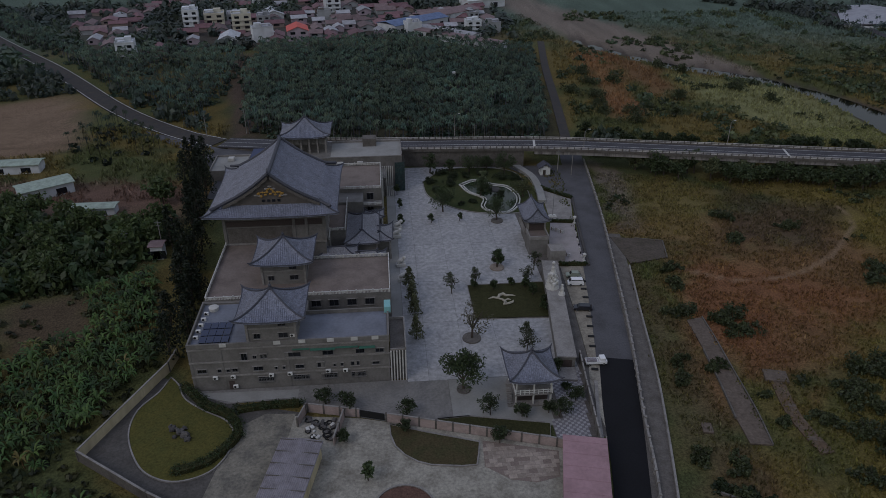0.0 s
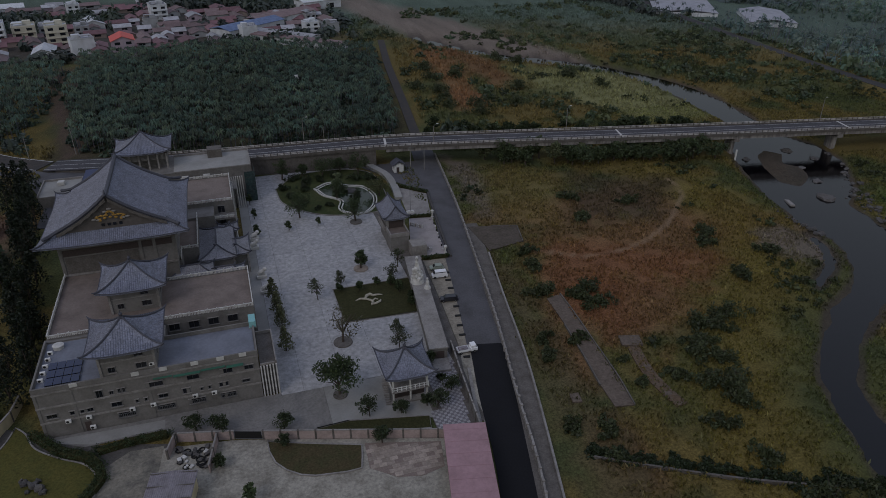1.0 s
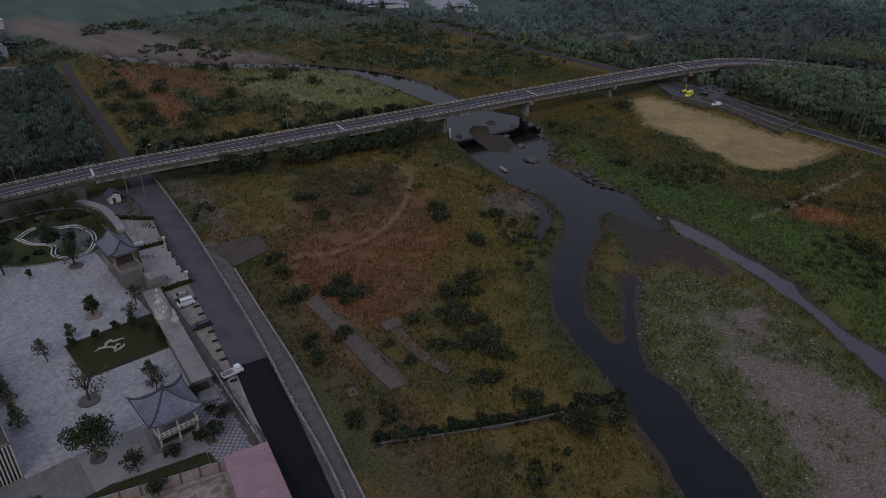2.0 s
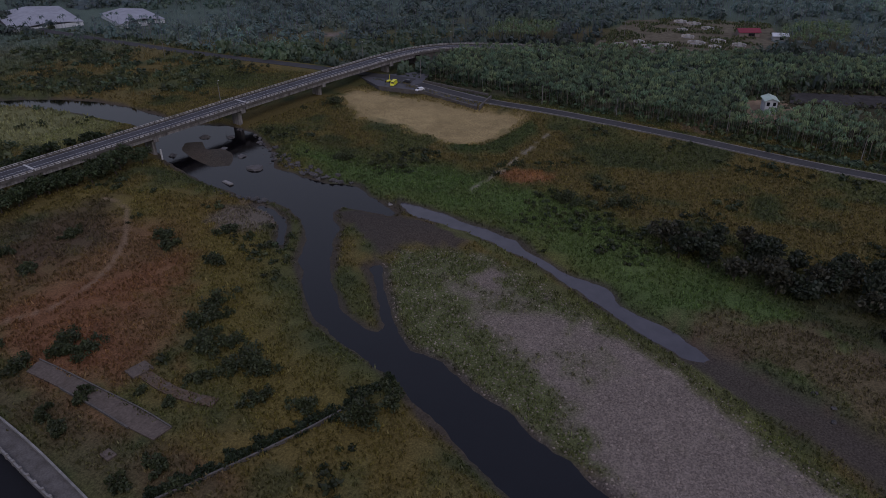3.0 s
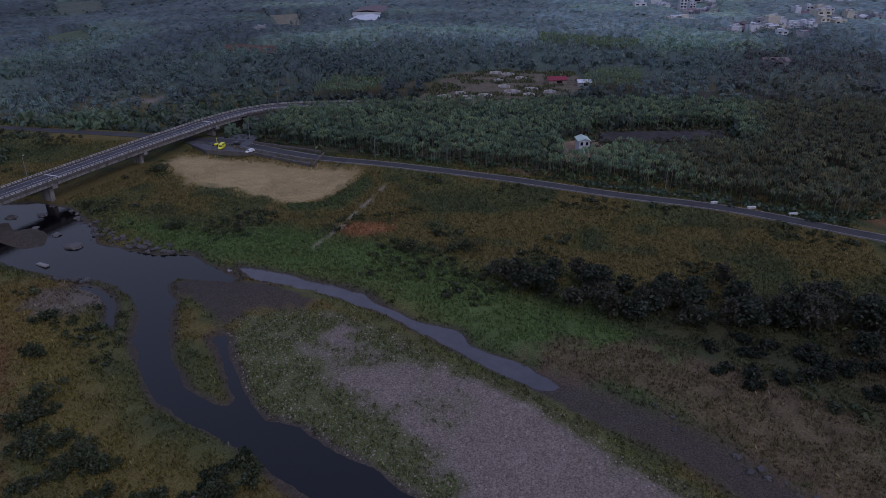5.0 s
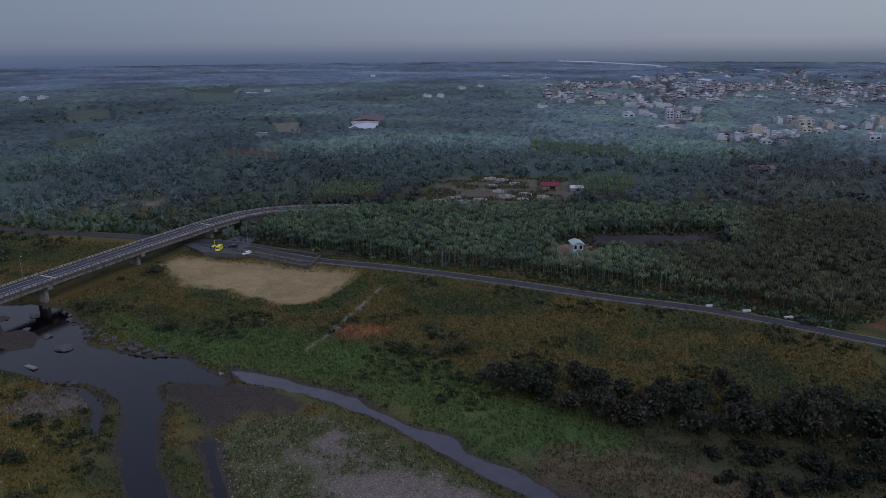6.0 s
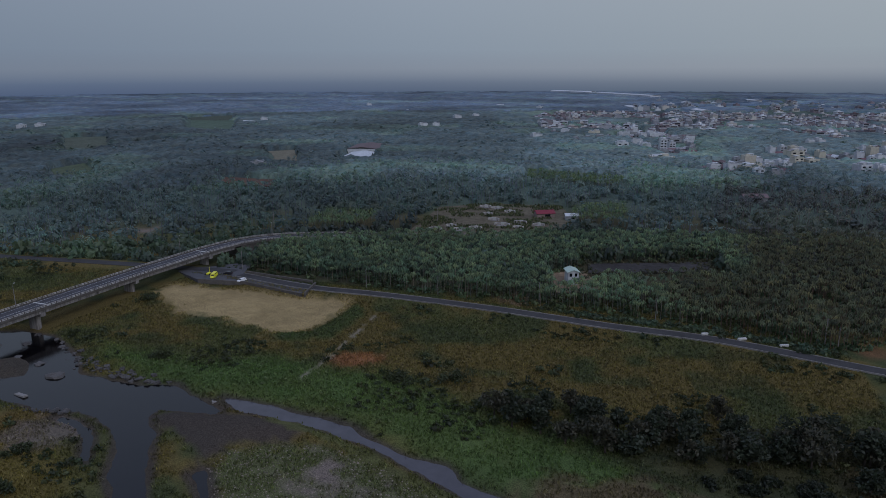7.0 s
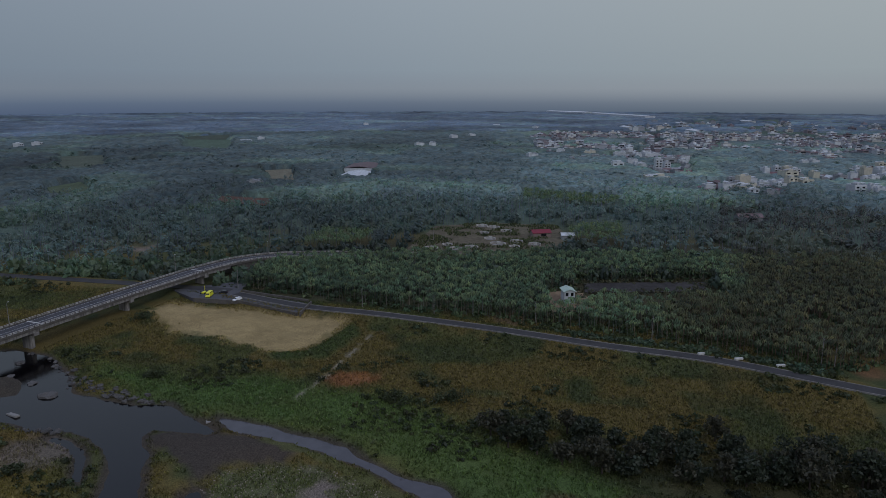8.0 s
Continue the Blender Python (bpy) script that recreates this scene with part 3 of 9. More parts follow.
# the pale base colour stands in for bright sky reflection, besides some silt
bm = bmesh.new()
prism(bm, [(178, -16), (186, -13), (184, -34), (179, -55), (168, -74), (161, -93), (151, -106), (141, -120), (135, -122), (133, -108), (143, -91), (155, -74), (166, -48), (172, -26)], -2.7, -1.97)
whole("water_still", bm, material("silty_sky_water", (0.06, 0.055, 0.062), 0.08, bump=0.01, bump_size=0.8, grain=0.2, grain_size=5, spec=0.4), "still silty water in the side channel, sky reflection put into its colour", "river", kind="structure")


def band(name, line, left, right, top, thick, mat, label, category):
    bm = bmesh.new()
    ribbon(bm, line, left, right, top, thick)
    return whole(name, bm, mat, label, category, kind="structure")


new_part = ROAD[ROAD[:, 1] < 4]
old_part = ROAD[ROAD[:, 1] > 0.5]
band("road_fresh", new_part, -3.6, 3.95, 0.02, 0.5, M_ASPHALT_NEW, "freshly laid black asphalt lane beside the temple", "road")
band("road_worn", old_part[old_part[:, 1] < 142], -4.2, 3.95, 0.01, 0.5, M_ASPHALT, "worn grey asphalt lane beside the temple", "road")
M_TRACK = material("dark_track_asphalt", (0.04, 0.037, 0.036), 0.9, grain=0.2, grain_size=0.5, stain=0.6, stain_size=4, second=(0.07, 0.055, 0.042))
band("farm_track", ROAD[ROAD[:, 1] > 136], -2.0, 2.0, 0.06, 0.5, M_TRACK, "narrow worn track between orchard and river", "road")
band("service_lane", LANE, -2.0, 2.2, 0.03, 0.5, M_CONCRETE_DARK, "narrow weathered concrete lane along the road wall", "road")
band("west_road", WEST_ROAD, -4.6, 4.6, 0.15, 0.6, M_TRACK, "grey country road with pale edges", "road")
for side in (-4.4, 4.15):
    band("edge_line", WEST_ROAD, side, side + 0.22, 0.16, 0.01, M_WHITE, "white painted line at the road's edge", "marking")
M_LEVEE_ROAD = material("levee_asphalt", (0.05, 0.047, 0.047), 0.9, grain=0.2, grain_size=0.5, stain=0.6, stain_size=6)
band("levee_road", LEVEE_LINE, -3.0, 3.0, 1.55, 0.4, M_LEVEE_ROAD, "grey asphalt road on the river levee", "road")
band("levee_road_north", NORTH_LEVEE, -3.2, 3.2, 1.55, 0.4, M_LEVEE_ROAD, "grey asphalt road on the far levee", "road")

# ---- road bridge ----
M_RAIL = material("pale_rail_concrete", (0.47, 0.44, 0.41), 0.9, grain=0.2, grain_size=0.4, stain=0.8, stain_size=2.5, second=(0.12, 0.11, 0.1))
bridge = thing("road_bridge", (141, 105.5, 0), "grey concrete girder road bridge over the river", "bridge")


def along(bm, line, left, right, top, thick):
    ribbon(bm, line - np.array((141, 105.5, 0)), left, right, top, thick)


span = BRIDGE[(BRIDGE[:, 0] > 52) & (BRIDGE[:, 0] < 338)]
whole_deck = BRIDGE[BRIDGE[:, 0] > -62]
railed = BRIDGE[BRIDGE[:, 0] > -40]
bm = bmesh.new()
along(bm, whole_deck, -5.2, 5.2, 0.0, 0.35)
part("deck", bm, material("bridge_asphalt", (0.062, 0.06, 0.066), 0.9, grain=0.2, grain_size=0.5, stain=0.6, stain_size=9), bridge, "worn grey asphalt deck")
for lo in (-5.0, -2.2, 0.8, 3.6):
    bm = bmesh.new()
    along(bm, span, lo, lo + 1.5, -0.36, 1.5)
    part("girder", bm, M_GIRDER, bridge, "stained concrete girder")
west_bank = BRIDGE[(BRIDGE[:, 0] > -58) & (BRIDGE[:, 0] <= 54)]
east_bank = BRIDGE[BRIDGE[:, 0] >= 336]
for bank in (west_bank, east_bank):
    bm = bmesh.new()
    along(bm, bank, -5.0, 5.0, -0.36, 8.0)
    part("retaining_wall", bm, M_CONCRETE_DARK, bridge, "dark weathered retaining wall of the ramp")
for lo in (-5.5, 5.0):
    bm = bmesh.new()
    along(bm, railed, lo, lo + 0.5, 0.35, 1.0)
    part("kerb", bm, M_CONCRETE_DARK, bridge)
    for zz in (0.7, 1.16):
        bm = bmesh.new()
        along(bm, railed, lo + 0.15, lo + 0.35, zz, 0.2)
        part("rail", bm, M_RAIL, bridge, "pale concrete rail")
for lo in (-0.15, -4.1, 3.95):
    bm = bmesh.new()
    along(bm, whole_deck, lo, lo + 0.13, 0.012, 0.01)
    part("lane_line", bm, M_WHITE, bridge)
fine = smooth_line(railed[::6], 2.2)
turns = normals_2d(fine)
bm = boxes((-0.2, 0.2, -0.16, 0.16, -0.3, 1.16), bevel=0.05)
post_mesh = finish(bm, "rail_post", M_CONCRETE_DARK)
for side in (-5.25, 5.25):
    for p, nrm in list(zip(fine, turns))[1:-1]:
        ob = new("rail_post", post_mesh)
        ob.parent = bridge
        ob.matrix_local = Matrix.Translation((p[0] + nrm[0] * side - 141, p[1] + nrm[1] * side - 105.5, p[2]))
# expansion joints cross the deck
for x in (55, 141, 229, 319):
    i = int(np.argmin(abs(whole_deck[:, 0] - x)))
    d = math.degrees(math.atan2(*(whole_deck[i + 1] - whole_deck[i - 1])[1::-1]))
    m = Matrix.Translation(Vector(whole_deck[i]) - Vector((141, 105.5, 0))) @ pose(0, 0, 0, 0, 0, d)
    part("expansion_joint", boxes((-0.4, 0.4, -5.1, 5.1, 0.004, 0.03)), M_STONE_WHITE, bridge, "pale concrete joint strip", at=m)
for x in (98, 184, 226, 270, 319):
    i = int(np.argmin(abs(span[:, 0] - x)))
    d = math.degrees(math.atan2(*(span[i + 1] - span[i - 1])[1::-1]))
    m = Matrix.Translation((span[i][0] - 141, span[i][1] - 105.5, 0)) @ pose(0, 0, 0, 0, 0, d)
    top = span[i][2] - 1.9
    bm = bmesh.new()
    box(bm, -1.1, 1.1, -5.2, 5.2, top - 1.3, top, bevel=0.15)
    box(bm, -0.9, 0.9, -2.6, 2.6, -4.5, top - 1.29, bevel=0.4)
    part("pier", bm, M_GIRDER, bridge, "stout concrete pier with a hammerhead cap", at=m)
part("gauge_post", boxes((-0.25, 0.25, -0.25, 0.25, -3, 2.2), bevel=0.05), M_WHITE, bridge, "banded water gauge post", at=Matrix.Translation((40.5, -19.5, 0)))


# ---- temple buildings ----
def curved_roof(thing_, cx, cy, z, w, d, win, din, h, up=0.9, curve=1.55, over_mat=None, ribs=0.42):
    """A concave tiled roof with upturned corners, from eaves w by d (half sizes) up to win by din, h high; with tile ribs, hip ridges and soffit."""
    mat = over_mat or M_TILE

    def spot(side, a, s):
        # side 0..3, a along the eave -1..1, s from the top (0) to the eave (1)
        hw, hd = win + (w - win) * s, din + (d - din) * s
        x, y = ((a * hw, -hd), (hw, a * hd), (-a * hw, hd), (-hw, -a * hd))[side]
        lift = up * abs(a) ** 4 * s ** 2.5
        grow = 1 + 0.035 * abs(a) ** 6 * s ** 3
        return Vector((cx + x * grow, cy + y * grow, z + h * (1 - s) ** curve + lift))

    na, ns = 12, 8
    bm = bmesh.new()
    for side in range(4):
        grid = [[bm.verts.new(spot(side, 2 * i / na - 1, j / ns)) for i in range(na + 1)] for j in range(ns + 1)]
        under = [bm.verts.new(spot(side, 2 * i / na - 1, 1) - Vector((0, 0, 0.35))) for i in range(na + 1)]
        inner = [bm.verts.new(spot(side, 2 * i / na - 1, 0.72) - Vector((0, 0, 0.8))) for i in range(na + 1)]
        for j in range(ns):
            for i in range(na):
                bm.faces.new((grid[j][i], grid[j][i + 1], grid[j + 1][i + 1], grid[j + 1][i]))
        for i in range(na):
            bm.faces.new((grid[ns][i], grid[ns][i + 1], under[i + 1], under[i]))
            bm.faces.new((under[i], under[i + 1], inner[i + 1], inner[i]))
    bmesh.ops.remove_doubles(bm, verts=bm.verts, dist=0.002)
    part("roof", bm, mat, thing_, "grey tiled roof with upturned eaves")
    bm = bmesh.new()
    for side in range(4):
        half = w if side % 2 == 0 else d
        n = int(2 * half / ribs)
        for k in range(1, n):
            a = 2 * k / n - 1
            last = None
            for j in range(5):
                s = 0.06 + 0.94 * j / 4
                # a rib keeps its distance from the middle, and ends at the hip
                full, here = (w, win + (w - win) * s) if side % 2 == 0 else (d, din + (d - din) * s)
                b = a * full / max(here, 0.01)
                if abs(b) > 1:
                    last = None
                    continue
                p = spot(side, b, s)
                wide = Vector((0.07, 0, 0)) if side % 2 == 0 else Vector((0, 0.07, 0))
                now = (bm.verts.new(p - wide), bm.verts.new(p + Vector((0, 0, 0.11))), bm.verts.new(p + wide))
                if last:
                    bm.faces.new((last[0], last[1], now[1], now[0]))
                    bm.faces.new((last[1], last[2], now[2], now[1]))
                last = now
    tagged(part("tile_ribs", bm, mat, thing_), kind="stuff")
    for side in range(4):
        bm = bmesh.new()
        pts = [spot(side, 1, j / 10) + Vector((0, 0, 0.12)) for j in range(11)]
        tip = pts[-1] + (pts[-1] - pts[-2]).normalized() * 0.5 + Vector((0, 0, 0.35))
        tube(bm, pts + [tip], [0.2] * 11 + [0.06], 6)
        part("hip_ridge", bm, M_RIDGE, thing_)
    bm = bmesh.new()
    for side in range(4):
        tube(bm, [spot(side, a / 6 - 1, 1) + Vector((0, 0, 0.0)) for a in range(13)], 0.13, 5)
    part("eave_trim", bm, M_RIDGE, thing_)


def finial(thing_, x, y, z, s=1.0):
    bm = bmesh.new()
    cyl(bm, x, y, z - 0.3, z + 0.25 * s, 0.5 * s, 0.35 * s, 8)
    bmesh.ops.create_uvsphere(bm, u_segments=8, v_segments=6, radius=0.38 * s, matrix=Matrix.Translation((x, y, z + 0.55 * s)))
    cyl(bm, x, y, z + 0.85 * s, z + 1.5 * s, 0.16 * s, 0.02, 6)
    part("finial", bm, M_RIDGE, thing_)


BALUSTER = finish(boxes((-0.07, 0.07, -0.06, 0.06, 0, 1)), "baluster", M_STONE_WHITE)


def balustrade(line, z, height=0.95, gap=1.9, label="pale stone balustrade with pierced panels", group="roof balustrades"):
    """A stone railing along corners, with posts, panels and a coping."""
    rail = thing("balustrade", (*line[0], z), label, "railing", group)
    for (ax, ay), (bx, by) in zip(line, line[1:]):
        length = math.hypot(bx - ax, by - ay)
        ang = math.degrees(math.atan2(by - ay, bx - ax))
        base = Matrix.Translation((ax - line[0][0], ay - line[0][1], 0)) @ pose(0, 0, 0, 0, 0, ang)
        part("coping", boxes((0, length, -0.11, 0.11, height - 0.13, height)), M_STONE_WHITE, rail, at=base)
        part("plinth", boxes((0, length, -0.13, 0.13, 0, 0.22)), M_WALL, rail, at=base)
        n = max(1, round(length / gap))
        for k in range(n):
            x0, x1 = k * length / n, (k + 1) * length / n
            part("post", boxes((x0 - 0.13, x0 + 0.13, -0.13, 0.13, 0.2, height + 0.18), bevel=0.03), M_STONE_WHITE, rail, at=base)
            for q in range(5):
                xx = x0 + 0.3 + (x1 - x0 - 0.6) * q / 4
                ob = new("baluster", BALUSTER)
                ob.parent, ob.matrix_local = rail, base @ Matrix.Translation((xx, 0, 0.21)) @ Matrix.Diagonal((1, 1, height - 0.33, 1))
            if k % 2 == 0:
                part("panel", boxes((x0 + 0.5, x1 - 0.5, -0.085, 0.085, 0.35, 0.7)), M_STONE_WHITE, rail, at=base)
    return rail


def window(parent, x, y, z, w, h, face="y-", panes=2, grille=False):
    """A window on a wall that faces -y, +x or -x: frame, sill and panes set into a reveal."""
    turn = {"y-": 0, "x+": 90, "x-": -90, "y+": 180}[face]
    m = Matrix.Translation((x, y, z)) @ pose(0, 0, 0, 0, 0, turn)
    f = 0.09
    fr = part("window", boxes((-w / 2, w / 2, -0.08, 0.03, 0, f), (-w / 2, w / 2, -0.08, 0.03, h - f, h), (-w / 2, -w / 2 + f, -0.08, 0.03, f, h - f),
                              (w / 2 - f, w / 2, -0.08, 0.03, f, h - f)), M_FRAME, parent, at=m)
    for k in range(panes):
        x0, x1 = -w / 2 + f + (w - 2 * f) * k / panes, -w / 2 + f + (w - 2 * f) * (k + 1) / panes
        part("pane", boxes((x0 + 0.03, x1 - 0.03, -0.035, -0.005, f + 0.02, h - f - 0.02)), M_GLASS, fr)
    part("sill", boxes((-w / 2 - 0.12, w / 2 + 0.12, -0.2, 0.0, -0.14, -0.01)), M_CONCRETE, fr)
    part("lintel", boxes((-w / 2 - 0.12, w / 2 + 0.12, -0.25, 0.0, h + 0.01, h + 0.1)), M_CONCRETE, fr)
    if grille:
        n = max(3, int(w / 0.3))
        bm = bmesh.new()
        for k in range(n + 1):
            xx = -w / 2 + w * k / n
            box(bm, xx - 0.025, xx + 0.025, -0.3, -0.26, -0.1, h * 0.75)
        box(bm, -w / 2, w / 2, -0.3, -0.25, h * 0.75, h * 0.75 + 0.06)
        box(bm, -w / 2, w / 2, -0.3, -0.25, -0.16, -0.1)
        part("grille", bm, M_FRAME, fr)


def ac_unit(x, y, z, group="wall air conditioners"):
    ac = thing("air_conditioner", (x, y, z), "small white box air conditioner on the wall", "air conditioner", group)
    part("casing", boxes((-0.5, 0.5, -0.55, -0.12, 0, 0.75), bevel=0.05), M_WHITE, ac)
    bm = bmesh.new()
    vs = cyl(bm, 0, 0, -0.02, 0.02, 0.27, n=12)
    bmesh.ops.transform(bm, matrix=pose(-0.12, -0.56, 0.38, 90), verts=vs)
    part("fan_grille", bm, M_RUBBER, ac)
    part("bracket", boxes((-0.45, -0.38, -0.55, -0.02, -0.08, 0), (0.38, 0.45, -0.55, -0.02, -0.08, 0)), M_FRAME, ac)


# front block: three storeys, flat roof
front = thing("front_block", (-20, 0, 0), "three-storey grey rendered dormitory block with flat blue-grey roof", "building")
T = Matrix.Translation((20, 0, 0))
bm = boxes((-40.3, 0, 0, 10.6, -1, 10.6), (-40.3, -17.5, 10.6, 16.2, -1, 10.6))
part("wall", bm, M_WALL, front, at=T)
part("roof_deck", boxes((-39.9, -0.4, 0.4, 10.3, 10.6, 10.66), (-39.9, -17.9, 10.3, 15.9, 10.6, 10.66)), M_DECK, front, "smooth blue-grey coated roof", at=T)
bm = boxes((-40.4, 0.1, -0.1, 0.25, 10.5, 11.5), (-40.4, -40.05, 0.25, 16.2, 10.5, 11.5), (-0.25, 0.1, 0.25, 10.7, 10.5, 11.3), (-17.6, -0.25, 10.4, 10.7, 10.5, 11.5))
part("parapet", bm, M_WALL, front, at=T)
for z in (3.5, 7.0, 10.2):
    part("string_course", boxes((-40.45, 0.12, -0.16, 0.0, z - 0.15, z + 0.2)), M_CONCRETE, front, at=T)
for x in (-40.1, -34, -20.8, -13.9, -7.1, -0.3):
    part("pilaster", boxes((x - 0.28, x + 0.28, -0.1, 0, -0.2, 10.04)), M_WALL, front, at=T)
for i, x in enumerate((-33.2, -22.5, -17.5, -11.8, -7.0, -2.8)):
    part("pierced_panel", boxes((x - 0.7, x + 0.7, -0.2, -0.1, 10.7, 11.6), bevel=0.05), M_STONE_WHITE, front, "white pierced parapet panel", at=T)
for x, w, h in ((-29.4, 1.3, 1.9), (-27.3, 0.8, 0.9), (-25.9, 0.6, 1.1), (-25.1, 0.6, 1.1), (-19.6, 3.2, 1.2), (-12.6, 2.4, 1.2), (-6.2, 2.3, 1.2), (-2.0, 1.8, 1.1)):
    window(front, x + 20, 0, 7.4 if h < 1.5 else 7.0, w, h)
for x, w, h in ((-38.2, 1.9, 1.0), (-34.7, 0.9, 0.9), (-33, 0.8, 0.8), (-31.6, 1.2, 0.9), (-26.9, 2.0, 1.1), (-23.3, 0.6, 0.8), (-21.7, 0.6, 0.8), (-18.5, 1.8, 1.0), (-14.2, 1.5, 1.3), (-11.4, 0.6, 0.8), (-9.9, 0.6, 0.9), (-7.2, 1.8, 1.1), (-2.9, 1.6, 0.8)):
    window(front, x + 20, 0, 4.4, w, h, panes=2 if w > 0.9 else 1)
for x, w in ((-25.6, 3.2), (-18.4, 3.4), (-12.6, 3.2), (-6.6, 3.0)):
    window(front, x + 20, 0, 1.6, w, 1.2, panes=4, grille=True)
part("door", boxes((-33.2, -32.1, -0.06, 0.02, 0, 2.1)), M_TIMBER, front, "dark service door", at=T)
part("awning", boxes((-19.6, -16.2, -0.5, -0.02, 9.3, 9.36), (-16.0, -11.0, -0.75, -0.02, 9.15, 9.21), (-10.9, -6.4, -0.6, -0.02, 9.3, 9.36), (-6.2, -2.9, -0.85, -0.02, 9.1, 9.16)), M_GREEN_ROOF, front, "faded green sheet awning", at=T)
for x, z in ((-35.7, 2.9), (-32.1, 3.0), (-24.4, 2.9), (-20.6, 3.0), (-12.8, 3.2), (-9.2, 3.1), (-31.9, 0.5)):
    ac_unit(x, 0, z)
ac_unit(-19.3, 0.9, 12.0)
for i in range(5):
    tank = ac_unit(-39.2 + 0.1 * i, 3.6 + 2.2 * i, 10.66, "roof air conditioners")
# solar panels on the roof
for j in range(3):
    for i in range(4):
        sp = thing("solar_panel", (-37.6 + 1.5 * i, 2.3 + 2.5 * j, 10.68), "dark blue solar panel on a low rack", "solar panel", "roof solar panels")
        part("cells", boxes((-0.7, 0.7, -1.1, 1.1, 0.36, 0.42)), M_SOLAR, sp)
        part("rack", boxes((-0.65, -0.55, -1, 1, -0.02, 0.36), (0.55, 0.65, -1, 1, -0.02, 0.36)), M_FRAME, sp)
tank = thing("water_tank", (-37.6, 14.0, 10.66), "low round pale water tank with a domed lid", "water tank")
bm = bmesh.new()
cyl(bm, 0, 0, 0, 0.75, 1.0, 1.0, 18)
cyl(bm, 0, 0, 0.75, 0.95, 1.1, 0.6, 18)
part("drum", bm, M_STONE_WHITE, tank)

# annex with tall white fins
annex = thing("fin_annex", (1.8, 5.5, 0), "low annex with dark flat roof and tall white fins", "building")
part("wall", boxes((-1.6, 1.6, -5.0, 5.9, -1, 7.6)), M_WALL, annex)
part("roof_deck", boxes((-1.6, 1.5, -5.2, 5.8, 7.6, 7.66)), M_CONCRETE_DARK, annex)
part("parapet", boxes((1.45, 1.7, -5.4, 6, 7.5, 8.3), (-1.6, 1.45, 5.7, 6, 7.5, 8.3), (-1.6, 1.45, -5.4, -5.1, 7.5, 7.9)), M_CONCRETE, annex)
for k in range(6):
    x = -1.5 + 0.6 * k
    part("fin", boxes((x - 0.13, x + 0.13, -5.75, -5.35, -0.1, 7.5)), M_STONE_WHITE, annex, "white vertical concrete fin")
panel = thing("roof_hatch", (-0.1, 10.9, 10.6), "pale turquoise sheet hatch on the parapet", "hatch")
part("sheet", boxes((-0.7, 0.7, -1.6, 1.4, 0.2, 1.7), bevel=0.08), material("turquoise_sheet", (0.2, 0.42, 0.42), 0.5, grain=0.1), panel)
part("rim", boxes((-0.78, 0.78, -1.7, 1.5, 0.0, 0.2)), M_CONCRETE, panel)

# middle block with the brown tiled terrace
mid = thing("middle_block", (-20, 30, 0), "grey block with a broad brown tiled roof terrace", "building")
T = Matrix.Translation((20, -30, 0))
part("wall", boxes((-40.3, 0.8, 17.2, 34.4, -1, 10.9), (-40.3, -20.5, 34.4, 43.4, -1, 10.9), (-40.3, -18, 16.25, 17.2, -1, 10.9)), M_WALL, mid, at=T)
part("terrace", boxes((-40, 0.5, 17.4, 34.1, 10.9, 10.96), (-40, -20.8, 34.1, 43.3, 10.9, 10.96)), M_DECK_BROWN, mid, "worn brown tiled terrace", at=T)
part("lower_roof", boxes((-17.4, -0.3, 10.75, 17.15, -1, 7.2)), M_CONCRETE_DARK, mid, "dark sunken roof between the blocks", at=T)
for x in (-16, -12, -8, -4):
    window(mid, x + 20, 17.18 - 30, 8.2, 2.2, 1.7, panes=2)
balustrade([(-39.9, 17.2), (-18.2, 17.4), (0.6, 17.4), (0.6, 34.2), (-17.6, 34.2)], 10.96)
balustrade([(-40.1, 43.0), (-40.1, 17.2)], 10.96)


def corner_tower(y0, name_label):
    tower = thing("roof_tower", (-23.4, y0, 10.9), name_label, "pavilion", "roof towers")
    part("wall", boxes((-4.9, 4.9, -4.8, 5.0, -0.2, 5.4)), M_WALL, tower)
    part("band", boxes((-5.0, 5.0, -4.95, 5.1, 3.4, 3.7)), M_CONCRETE, tower)
    part("bracket_course", boxes((-5.2, 5.2, -5.1, 5.3, 5.1, 5.7)), M_TIMBER, tower, "dark painted bracket course")
    for x in (-4.8, 4.8):
        part("column", boxes((x - 0.22, x + 0.22, -5.05, -4.7, -0.1, 5.2)), M_CONCRETE, tower, "pale corner column")
    for x in (-2.9, 2.3):
        window(tower, x, -4.82, 1.1, 1.4 if x < 0 else 2.0, 1.3)
    window(tower, 2.2, -4.82, 3.9, 1.7, 0.8)
    window(tower, 4.92, 0, 1.3, 1.6, 1.4, "x+")
    curved_roof(tower, 0, 0.2, 5.7, 6.8, 6.4, 0.12, 0.12, 4.1, up=0.8)
    finial(tower, 0, 0.2, 9.9)
    return tower


corner_tower(5.2, "square grey roof tower with a curved tiled roof")
corner_tower(28.0, "square grey tower with curved tiled roof on the terrace")

